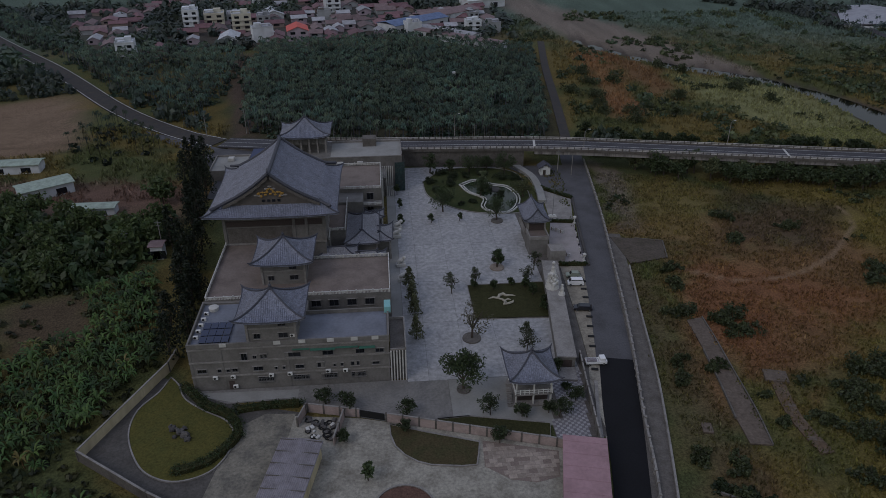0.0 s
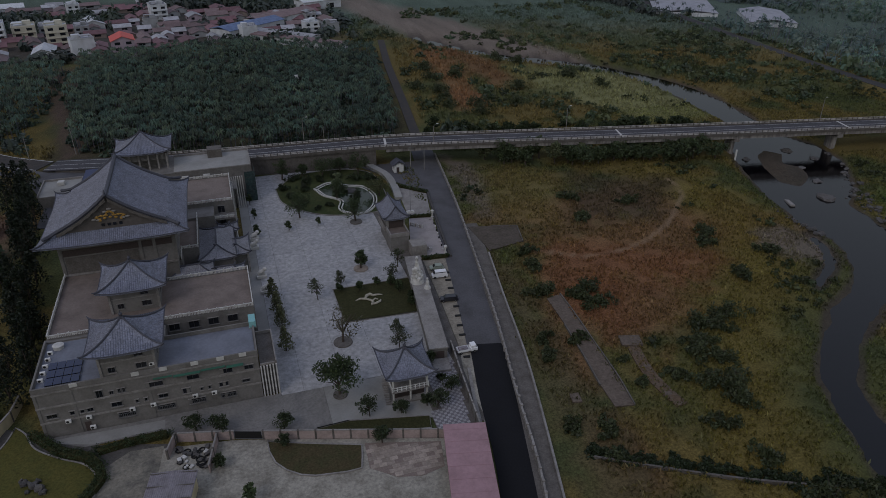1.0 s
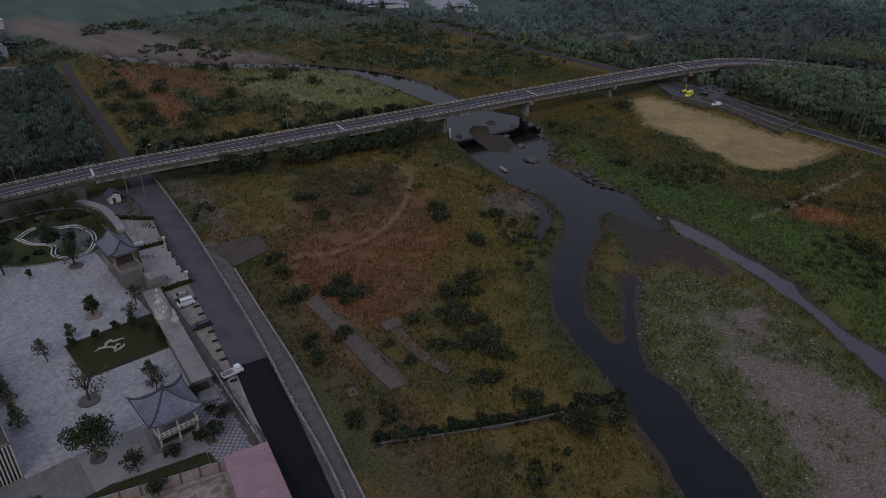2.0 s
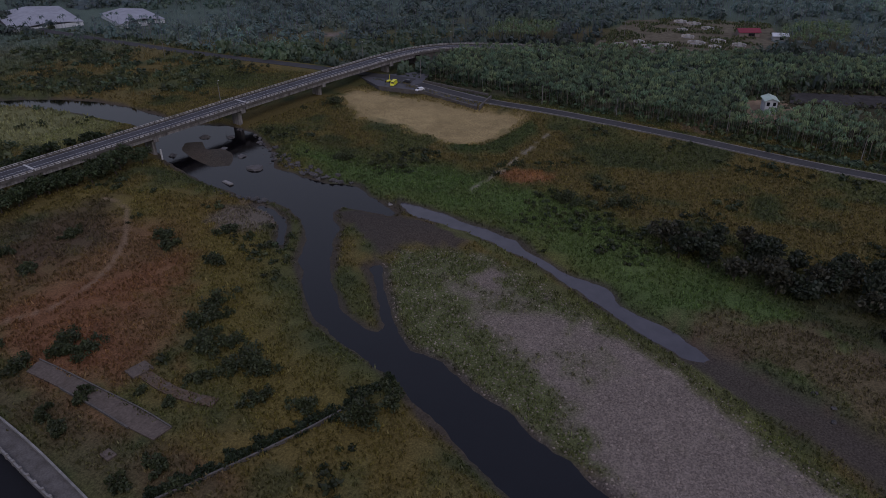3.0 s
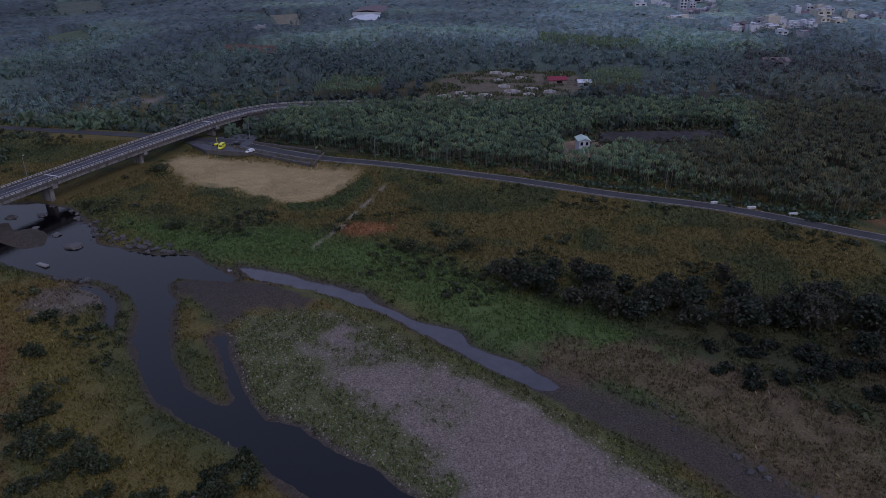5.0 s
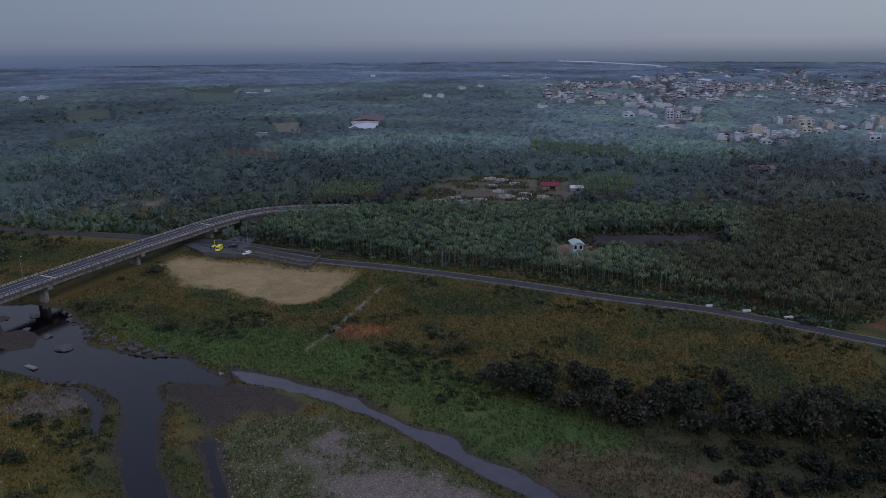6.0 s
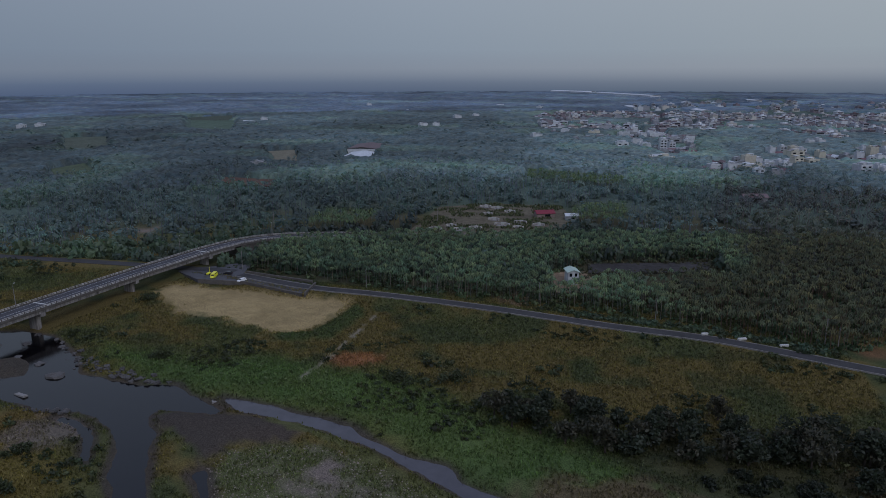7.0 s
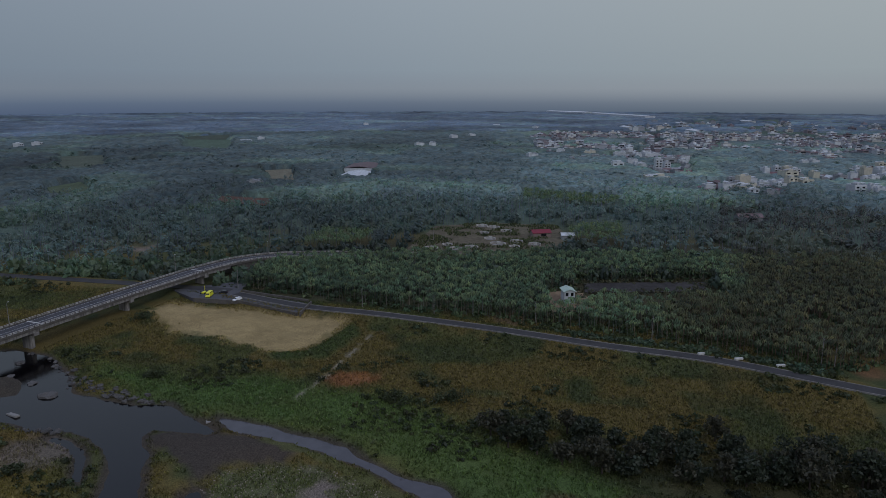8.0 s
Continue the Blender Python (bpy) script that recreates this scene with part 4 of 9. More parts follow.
# main hall
hall = thing("main_hall", (-27.7, 56.5, 0), "great temple hall with sweeping grey hip-and-gable roof", "temple")
part("wall", boxes((-12.3, 12.5, -12.8, 13, -1, 20)), M_WALL, hall, "grey hall walls")
part("plinth_band", boxes((-12.6, 12.8, -13.1, 13.3, 10.95, 11.4)), M_CONCRETE, hall)
part("clerestory", boxes((-11.8, 12.0, -12.95, -12.7, 16.0, 17.6)), M_TIMBER, hall, "dark window band under the eaves")
part("bracket_course", boxes((-13.4, 13.6, -14.0, 14.1, 18.6, 20.05)), M_TIMBER, hall, "dark timber bracket course")
part("wall_panel", boxes((-11.6, 4.2, -12.93, -12.78, 11.5, 15.6)), M_CONCRETE_DARK, hall, "plain dark wall panel")
for x in (-12.3, 4.9, 8.0, 12.5):
    part("column", boxes((x - 0.4, x + 0.4, -13.0, -12.7, 10.9, 18.6), bevel=0.08), M_WALL, hall)
curved_roof(hall, 0, 0, 19.8, 16.0, 16.0, 11.8, 11.6, 2.5, up=0.75, curve=1.25)
# upper slopes with the gables
prof = [(11.9, 22.25), (10.0, 23.15), (8, 24.2), (6, 25.4), (4, 26.75), (2, 28.3), (0.25, 29.8)]
for sx in (-1, 1):
    bm = bmesh.new()
    rows = [[bm.verts.new((sx * px_, y, pz)) for px_, pz in prof] for y in (-13.0, -6.5, 0, 6.5, 13.0)]
    low = [[bm.verts.new((sx * px_, y, pz - 0.4)) for px_, pz in prof] for y in (-13.0, 13.0)]
    for a, b in zip(rows, rows[1:]):
        for k in range(len(prof) - 1):
            bm.faces.new((a[k], a[k + 1], b[k + 1], b[k]))
    for k in range(len(prof) - 1):
        bm.faces.new((rows[0][k], rows[0][k + 1], low[0][k + 1], low[0][k]))
        bm.faces.new((rows[-1][k], rows[-1][k + 1], low[1][k + 1], low[1][k]))
        bm.faces.new((low[0][k], low[0][k + 1], low[1][k + 1], low[1][k]))
    part("upper_slope", bm, M_TILE, hall, "grey tiled main slope")
    bm = bmesh.new()
    for j in range(62):
        y = -12.8 + 25.6 * j / 61
        last = None
        for px_, pz in prof:
            now = (bm.verts.new((sx * px_, y - 0.07, pz)), bm.verts.new((sx * px_, y, pz + 0.12)), bm.verts.new((sx * px_, y + 0.07, pz)))
            if last:
                bm.faces.new((last[0], last[1], now[1], now[0]))
                bm.faces.new((last[1], last[2], now[2], now[1]))
            last = now
    tagged(part("tile_ribs", bm, M_TILE, hall), kind="stuff")
    for y in (-13.0, 13.0):
        bm = bmesh.new()
        tube(bm, [(sx * (px_ + 0.0), y, pz + 0.2) for px_, pz in prof[::-1]] + [(sx * 13.6, y - math.copysign(1.4, -y) * 0.7, 21.9), (sx * 14.6, y * 1.13, 21.7)], 0.4, 6)
        part("verge_ridge", bm, M_RIDGE, hall, "heavy dark gable ridge")
        bm = bmesh.new()
        for (ax, az), (bx, bz) in zip(prof, prof[1:]):
            q = [bm.verts.new((sx * ax, y * 1.003, az - 0.35)), bm.verts.new((sx * bx, y * 1.003, bz - 0.35)), bm.verts.new((sx * bx, y * 1.003, bz - 1.25)), bm.verts.new((sx * ax, y * 1.003, az - 1.0))]
            bm.faces.new(q)
        geo = bmesh.ops.extrude_face_region(bm, geom=bm.faces[:])
        bmesh.ops.translate(bm, vec=(0, math.copysign(0.2, y), 0), verts=[g for g in geo["geom"] if isinstance(g, bmesh.types.BMVert)])
        part("bargeboard", bm, M_CONCRETE_DARK, hall)
for y in (-12.5, 12.5):
    bm = bmesh.new()
    pts = [(11.9, 21.3)] + [(px_, pz - 0.3) for px_, pz in prof] + [(-px_, pz - 0.3) for px_, pz in prof[::-1]] + [(-11.9, 21.3)]
    fr = [bm.verts.new((x, y, z)) for x, z in pts]
    bk = [bm.verts.new((x, y - math.copysign(0.4, y), z)) for x, z in pts]
    bm.faces.new(fr)
    bm.faces.new(bk)
    for k in range(len(pts)):
        bm.faces.new((fr[k], fr[(k + 1) % len(pts)], bk[(k + 1) % len(pts)], bk[k]))
    part("gable", bm, material("gable_render", (0.105, 0.092, 0.082), 0.9, grain=0.2, grain_size=0.5, stain=0.6, stain_size=2), hall, "brownish grey gable wall")
# gilded relief on the gable: scrolls and rosettes
bm = bmesh.new()
for k in range(26):
    a = math.pi * k / 25
    r = 1.5 + 0.5 * math.sin(5 * a)
    vs = bmesh.ops.create_icosphere(bm, subdivisions=1, radius=0.16 + 0.08 * (k % 3))["verts"]
    bmesh.ops.transform(bm, matrix=pose(1.5 * r * math.cos(a), -12.75, 24.3 + 1.1 * r * math.sin(a) * 0.8) @ Matrix.Diagonal((1.6, 0.4, 0.9, 1)), verts=vs)
for x in (-2.3, -1.2, 0, 1.2, 2.3):
    vs = bmesh.ops.create_icosphere(bm, subdivisions=1, radius=0.36)["verts"]
    bmesh.ops.transform(bm, matrix=pose(x, -12.75, 24.6 - 0.12 * x * x) @ Matrix.Diagonal((1.2, 0.35, 0.9, 1)), verts=vs)
part("gable_relief", bm, M_GOLD, hall, "gilded scrollwork relief")
bm = bmesh.new()
for x, z in ((0, 26.6), (-0.9, 26.0), (0.9, 26.0), (-2.6, 24.1), (2.6, 24.1), (-3.6, 24.3), (3.6, 24.3)):
    vs = bmesh.ops.create_icosphere(bm, subdivisions=1, radius=0.42)["verts"]
    bmesh.ops.transform(bm, matrix=pose(x, -12.72, z) @ Matrix.Diagonal((1.5, 0.35, 0.7, 1)), verts=vs)
part("gable_scroll", bm, M_CONCRETE, hall, "pale plaster scrolls")
for x in (-1.9, -0.6, 0.6, 1.9):
    part("gable_vent", boxes((x - 0.35, x + 0.35, -12.7, -12.5, 22.5, 23.1)), M_GLASS, hall)
bm = bmesh.new()
tube(bm, [(0, -13.9, 30.5), (0, -13.1, 30.1), (0, -6, 29.9), (0, 6, 29.9), (0, 13.1, 30.1), (0, 13.9, 30.5)], [0.15, 0.5, 0.5, 0.5, 0.5, 0.15], 8)
part("main_ridge", bm, M_RIDGE, hall, "thick dark main ridge")
for y in (-13.2, 13.2):
    bm = bmesh.new()
    tube(bm, [(0, y, 29.9), (0, y * 1.02, 30.8), (0, y * 1.0, 31.6)], [0.35, 0.25, 0.05], 6)
    part("ridge_end", bm, M_RIDGE, hall)

# side wing, right of the hall
wing = thing("side_wing", (-7.6, 86, 0), "grey side wing with brown roof terrace and recessed balconies", "building")
part("wall", boxes((-7.6, 7.0, -9.8, 9.6, -1, 10.9), (-7.6, 1.5, -16.5, -9.8, -1, 10.0)), M_WALL, wing)
part("terrace", boxes((-7.3, 6.7, -9.5, 9.3, 10.9, 10.96)), M_DECK_BROWN, wing)
part("balcony", boxes((-3, 7.0, -13.5, -9.8, 7.0, 7.3), (-3, 7.0, -14.5, -9.8, 3.4, 3.7)), M_CONCRETE, wing)
for x in (-4.5, -0.5, 3.5):
    window(wing, x, -9.82, 7.6, 2.0, 2.2)
    window(wing, x, -9.82, 4.0, 2.0, 2.2)
for k in range(7):
    part("fin", boxes((6.95, 7.5, -1.5 + 1.2 * k, -1.2 + 1.2 * k, -0.1, 10.4)), M_STONE_WHITE, wing, "white vertical concrete fin")
for k in range(6):
    part("fin", boxes((7.3 + 0.65 * k, 7.55 + 0.65 * k, 9.5, 9.9, -0.1, 10.4)), M_STONE_WHITE, wing, "white vertical concrete fin")
balustrade([(-15.0, 76.4), (-0.8, 76.4), (-0.8, 95.4), (-15.0, 95.4)], 10.96)
balustrade([(-10.4, 72.6), (-0.7, 72.6)], 7.3)
balustrade([(-0.6, 72.5), (-0.6, 60)], 3.7)

# rear wing and rear hall
rear = thing("rear_wing", (-5, 111.5, 0), "rear wing with a pale flat roof and low parapet", "building")
part("wall", boxes((-30, 11.5, -7.6, 7.3, -1, 10.6)), M_WALL, rear)
part("roof_deck", boxes((-12.2, 11.2, -7.3, 7, 10.6, 10.66)), M_PAVING, rear, "pale concrete roof")
part("parapet", boxes((-12.4, 11.5, 6.9, 7.3, 10.5, 11.3), (11.2, 11.5, -7.6, 6.9, 10.5, 11.3), (-12.4, 11.2, -7.6, -7.3, 10.5, 10.9)), M_CONCRETE, rear)
part("stair_head", boxes((-1.6, 3.0, 2.5, 6.6, 10.66, 13.4)), M_CONCRETE_DARK, rear, "dark stair head on the roof")
part("link_roof", boxes((-12.4, 6, -16, -7.6, -1, 6.5)), M_WALL, rear)
for x in (-9, -2.5):
    part("skylight", boxes((x - 1, x + 1, -8.6, -7.7, 8.5, 9.3)), M_STONE_WHITE, rear)
rear_hall = thing("rear_hall", (-25.6, 114.5, 10.6), "rear temple hall with curved grey tiled roof", "temple")
part("wall", boxes((-6.6, 6.6, -2.2, 5, -0.2, 5.6), (-6.6, 6.6, -5.0, -2.2, 3.0, 5.6)), M_WALL, rear_hall)
for k in range(6):
    x = -6.8 + 2.72 * k
    part("column", boxes((x - 0.25, x + 0.25, -5.6, -5.1, 0, 5.2)), M_CONCRETE, rear_hall)
part("bracket_course", boxes((-7.2, 7.2, -5.7, 5.7, 5.2, 5.9)), M_TIMBER, rear_hall)
curved_roof(rear_hall, 0, 0, 5.9, 8.4, 6.9, 0.12, 0.12, 5.2, up=1.1)
finial(rear_hall, 0, 0, 11.1, 0.8)

# scaffold with green netting at the wing's corner
net = thing("net_scaffold", (5.5, 101.5, 0), "tall scaffold wrapped in dark green netting", "scaffold")
M_NETTING = material("green_netting", (0.022, 0.042, 0.042), 0.9, grain=0.5, grain_size=0.7, stain=0.8, stain_size=1.6, second=(0.05, 0.058, 0.055))
part("front_net", boxes((-1.6, 1.6, -2.3, -2.24, 0.1, 10.2)), M_NETTING, net)
part("side_net", boxes((1.6, 1.66, -2.24, 2.6, 0.1, 10.2)), M_NETTING, net)
for px_, py_ in ((-1.5, -2.15), (1.5, -2.15), (1.5, 2.5), (-1.5, 2.5)):
    bm = bmesh.new()
    cyl(bm, px_, py_, -0.1, 10.6, 0.05, 0.05, 6)
    part("pole", bm, M_FRAME, net)

# entrance porches with small tiled roofs facing the yard
M_TILE_PALE = material("pale_porch_tile", (0.235, 0.235, 0.255), 0.55, grain=0.35, grain_size=0.35, stain=0.5, stain_size=2.2, bump=0.08, bump_size=0.3, spec=0.4)


def porch(x, y, w, d, z, h, label):
    p = thing("entrance_porch", (x, y, 0), label, "porch", "entrance porches")
    part("wall", boxes((-w + 1.0, w - 1.0, -d + 1.0, d - 1.0, -1, z)), M_WALL, p)
    for sx in (-1, 1):
        for sy in (-1, 1):
            part("column", boxes((sx * (w - 0.7) - 0.2, sx * (w - 0.7) + 0.2, sy * (d - 0.7) - 0.2, sy * (d - 0.7) + 0.2, -0.2, z)), M_CONCRETE, p)
    curved_roof(p, 0, 0, z, w, d, max(0.1, w - d), max(0.1, d - w), h, up=0.5, over_mat=M_TILE_PALE)
    bm = bmesh.new()
    a, b = (w - d, 0) if w > d else (0, d - w)
    tube(bm, [(-a - 0.6, -b - 0.6, z + h + 0.5), (-a, -b, z + h + 0.1), (a, b, z + h + 0.1), (a + 0.6, b + 0.6, z + h + 0.5)], 0.22, 6)
    part("main_ridge", bm, M_RIDGE, p)
    return p


porch(-6.2, 58.5, 4.6, 9.6, 7.0, 1.9, "long entrance porch with grey tiled roof")
porch(-1.4, 57.0, 3.4, 5.0, 6.0, 1.3, "small entrance porch roof stepping down to the yard")
porch(-2.9, 67.6, 2.7, 2.6, 6.6, 1.2, "small side porch with tiled roof")
porch(-12.8, 45.2, 5.4, 3.2, 6.6, 1.8, "low tiled porch roof beside the terrace")
porch(-4.6, 43.6, 4.6, 2.6, 6.0, 1.6, "low tiled porch roof at the yard's edge")
hall_side = thing("hall_terrace", (-12, 56, 0), "brown paved terrace beside the great hall", "terrace", kind="structure")
part("wall", boxes((-3.3, 1.4, -3.4, 17, -1, 9.2), (-3.3, -2.6, -8.9, -3.4, -1, 9.2)), M_WALL, hall_side)
part("paving", boxes((-3.2, 1.2, -3.3, 16.9, 9.2, 9.26), (-3.2, -2.7, -8.8, -3.3, 9.2, 9.26)), M_DECK_BROWN, hall_side)
balustrade([(-10.7, 52.7), (-10.7, 72.8)], 9.26)
balustrade([(-14.7, 52.7), (-10.7, 52.7)], 9.26)
balustrade([(-14.7, 47.2), (-14.7, 52.5)], 9.26)

# ---- plants: builders ----
def leaf_mesh(name, centres, radii, per, leaf, tint, spread=0.25, drop=0.8):
    """Many small leaf quads in clumps round the centres."""
    n = len(centres) * per
    c = np.repeat(np.array(centres), per, 0)
    r = np.repeat(np.array(radii), per)
    d = rng.normal(size=(n, 3))
    d /= np.linalg.norm(d, axis=1)[:, None]
    p = c + d * (r * rng.random(n) ** 0.4)[:, None] * np.array((1, 1, drop))
    u = rng.normal(size=(n, 3))
    u /= np.linalg.norm(u, axis=1)[:, None]
    w = np.cross(u, rng.normal(size=(n, 3)))
    w /= np.linalg.norm(w, axis=1)[:, None]
    s = (leaf * (0.6 + 0.8 * rng.random(n)))[:, None]
    v = np.stack([p - u * s, p + w * s * 0.55, p + u * s, p - w * s * 0.55], 1).reshape(-1, 3)
    me = bpy.data.meshes.new(name)
    me.vertices.add(4 * n)
    me.vertices.foreach_set("co", v.astype(np.float32).ravel())
    me.loops.add(4 * n)
    me.loops.foreach_set("vertex_index", np.arange(4 * n, dtype=np.int32))
    me.polygons.add(n)
    me.polygons.foreach_set("loop_start", np.arange(0, 4 * n, 4, dtype=np.int32))
    me.update(calc_edges=True)
    k = np.repeat(1 - spread + 2 * spread * rng.random(len(centres)), per) * (0.75 + 0.5 * rng.random(n))
    col = np.array(tint)[None] * k[:, None] * (1 + np.array((0.25, 0.1, 0.0)) * (rng.random((n, 1)) - 0.3))
    coloured(me, np.repeat(col, 4, 0))
    me.materials.append(M_LEAF)
    return me


def tree(x, y, h, r, label, tint=(0.05, 0.075, 0.028), bare=0.0, trunk=0.3, shape="round", z=0.0, per=70, group="yard trees", leaf=0.2, name="tree", category="tree"):
    """A tree with a tapered trunk, limbs and a crown of leaf clumps."""
    ob = thing(name, (x, y, z), label, category, group)
    bm = bmesh.new()
    lean = rng.normal(size=2) * 0.04 * h
    z0 = h * (0.3 if shape == "round" else 0.15)
    tube(bm, [(0, 0, -0.3), (lean[0] * 0.4, lean[1] * 0.4, z0), (lean[0], lean[1], h * 0.8)], [trunk, trunk * 0.75, trunk * 0.2], 7)
    tops = []
    for k in range(9 if shape == "round" else 4):
        a, e = 2.4 * k + rng.random(), 0.5 + 0.5 * rng.random()
        q = (lean[0] + math.cos(a) * r * 0.7 * e, lean[1] + math.sin(a) * r * 0.7 * e, h * (0.55 + 0.3 * rng.random()))
        m = ((lean[0] * 0.5 + q[0]) / 2 * 0.7, (lean[1] * 0.5 + q[1]) / 2 * 0.7, z0 + (q[2] - z0) * 0.45)
        tube(bm, [(lean[0] * 0.4, lean[1] * 0.4, z0 * (0.8 + 0.3 * rng.random())), m, q], [trunk * 0.5, trunk * 0.3, trunk * 0.1], 5)
        tops.append(q)
    part("trunk", bm, M_BARK, ob)
    cs, rs = [], []
    n = int(26 * (1 - 0.55 * bare)) if shape != "cone" else 20
    for k in range(n):
        if shape == "bush":
            a, b = rng.random() * 6.283, rng.random() ** 0.5
            reach = r * (0.75 + 0.45 * math.sin(a * 2 + x) + 0.2 * math.sin(a * 5 + y))
            cs.append((reach * b * math.cos(a), reach * b * math.sin(a), h * (0.12 + 0.6 * rng.random() * (1.05 - b * 0.6))))
            rs.append(r * (0.2 + 0.16 * rng.random()))
        elif shape == "round":
            a, b = rng.random() * 6.283, rng.random() ** 0.6
            zz = rng.random()
            wide = math.sqrt(max(0.05, 1 - (2 * zz - 0.9) ** 2 * 0.85))
            cs.append((lean[0] + r * b * wide * 0.85 * math.cos(a), lean[1] + r * b * wide * 0.85 * math.sin(a), h * (0.36 + 0.58 * zz)))
            rs.append(r * (0.24 + 0.16 * rng.random()))
        else:
            zz = k / n
            a = 2.4 * k
            wide = r * (1 - zz) ** 0.8
            cs.append((wide * 0.7 * math.cos(a), wide * 0.7 * math.sin(a), h * (0.15 + 0.83 * zz)))
            rs.append(r * (0.22 + 0.28 * (1 - zz)))
    crown = new("crown", leaf_mesh("crown", cs, rs, max(8, int(0.68 * per * (1 - 0.7 * bare))), leaf * 1.18, tint, drop=0.8 if shape == "round" else 1.0))
    crown.parent = ob
    return ob


# ---- the temple yard ----
court = thing("rear_annex", (-53, 123, 0), "low annex with a pale flat roof behind the great hall", "building")
part("wall", boxes((-6.2, 5.6, -9.5, 4.0, -0.5, 3.6)), M_WALL, court)
part("roof_deck", boxes((-6.0, 5.4, -9.3, 3.8, 3.6, 3.7)), M_PAVING, court, "pale worn concrete roof")
part("parapet", boxes((-6.3, -6.0, -9.6, 4.1, 3.5, 4.4), (-6.0, 5.7, 3.8, 4.1, 3.5, 4.4), (5.4, 5.7, -9.6, 3.8, 3.5, 4.4)), M_CONCRETE, court)
part("water_heater", boxes((-1.5, 0.6, -1, 1.0, 3.7, 4.9), bevel=0.1), M_STONE_WHITE, court)
lean = thing("lean_to", (-42.5, 125, 0), "lean-to shed with a dark blue sheet roof", "shed")
part("wall", boxes((-4.2, 4, -7, 7, -0.5, 4.2)), M_WALL, lean)
part("roof", boxes((-4.6, 4.4, -7.4, 7.4, 4.2, 4.5), bevel=0.04), material("dark_blue_sheet", (0.03, 0.04, 0.1), 0.45, grain=0.15, stain=0.4), lean)

yard = tagged(thing("yard_pavement", (0, 0, 0)), "pale grey concrete yard of large slabs", "pavement", kind="structure")
part("base", boxes((3.4, 43, -14, 120, -0.6, -0.06)), M_CONCRETE_DARK, yard)
M_SLAB = material("yard_slab", (0.315, 0.31, 0.305), 0.85, grain=0.3, grain_size=1.1, stain=0.65, stain_size=3.5, second=(0.23, 0.228, 0.232), by_object=0.04)
xs, ys = (3.5, 8.1, 16.4, 24.5, 31.5, 40.6), (-1, 12, 20.6, 30, 39.5, 49.5, 60, 70, 80, 90, 100, 110, 119.5)
for x0, x1 in zip(xs, xs[1:]):
    for y0, y1 in zip(ys, ys[1:]):
        part("slab", boxes((x0 + 0.025, x1 - 0.025, y0 + 0.025, y1 - 0.025, -0.3, 0.0)), M_SLAB, yard)
bm = boxes((0.85, 3.45, 11.6, 119, -0.5, -0.02))
whole("pavement_side", bm, M_PAVING, "grey paving along the temple's flank", "pavement", kind="structure")
bm = bmesh.new()
prism(bm, [(41.2, 0.8), (43.4, 2.9), (45.2, 22), (46.8, 44.5), (46.0, 56), (41, 56), (41, 20)], -0.5, -0.03)
whole("pavement_lane", bm, M_CONCRETE_DARK, "stained concrete strip behind the low rooms", "pavement", kind="structure")
bm = bmesh.new()
prism(bm, [(44, 118.5), (50.5, 108), (52.6, 97), (61.2, 89), (58.0, 66), (62, 66), (66, 90), (69.5, 112), (69, 117)], -0.5, -0.03)
whole("pavement_gate", bm, M_ASPHALT, "worn grey asphalt before the small shrine", "pavement", kind="structure")
bm = bmesh.new()
prism(bm, [(-97, 170), (-62, 146), (-44, 141), (-40, 122), (-44, 98), (-58, 98), (-58, 116), (-68, 140), (-88, 158)], -0.5, 0.06)
whole("road_junction", bm, M_ASPHALT, "broad grey asphalt junction behind the temple", "road", kind="structure")
front_apron = bmesh.new()
prism(front_apron, [(-17, -7.6), (-6.4, -10.2), (-1, -11.9), (12, -15.6), (12, -1.04), (3.4, -1.04), (3.4, -0.2), (-20, -0.2), (-42, -0.2), (-33, -4.6), (-19, -4.2)], -0.4, -0.02)
whole("pavement_front", front_apron, material("front_apron", (0.19, 0.18, 0.165), 0.9, grain=0.2, grain_size=0.6, stain=0.8, stain_size=5, second=(0.115, 0.11, 0.105)), "worn grey concrete apron before the dormitory block", "pavement", kind="structure")
bm = bmesh.new()
prism(bm, [(-42, -0.9), (-32, -4.3), (-19, -3.8), (-19, -1.4)], -0.1, 0.015)
whole("pavement_walk", bm, M_PAVING, "pale concrete footway along the dormitory block", "pavement", kind="structure")
bm = bmesh.new()
prism(bm, [(12.05, -1.1), (12.05, -12.6), (24, -15.2), (31.6, -16.6), (31.6, -1.1)], -0.3, -0.01)
whole("pavement_corner", bm, M_PAVING, "pale concrete corner of the yard", "pavement", kind="structure")

# checkered paving round the garden pavilion
checker = tagged(thing("checker_pavement", (31.5, -20.5, 0)), "checkered light and dark stone paving", "pavement", kind="structure")
M_CHECK_A, M_CHECK_B = material("pale_paver", (0.29, 0.28, 0.285), 0.8, grain=0.1, by_object=0.1), material("dark_paver", (0.155, 0.145, 0.155), 0.8, grain=0.1, by_object=0.1)
part("bed", boxes((-0.5, 9.5, 0, 20.3, -0.4, -0.02)), M_CONCRETE_DARK, checker)
sq = [finish(boxes((0.015, 0.585, 0.015, 0.585, -0.02, 0.03)), "paver", m) for m in (M_CHECK_A, M_CHECK_B)]
for i in range(17):
    for j in range(33):
        x, y = -0.4 + 0.6 * i, 0.2 + 0.6 * j
        if 31.5 + x + 0.6 > 38.0 + (y - 0.4) * 0.15 or (x < 1.6 and y > 5.5):
            continue
        ob = new("paver", sq[(i + j) % 2])
        ob.parent, ob.location = checker, (x, y, 0)

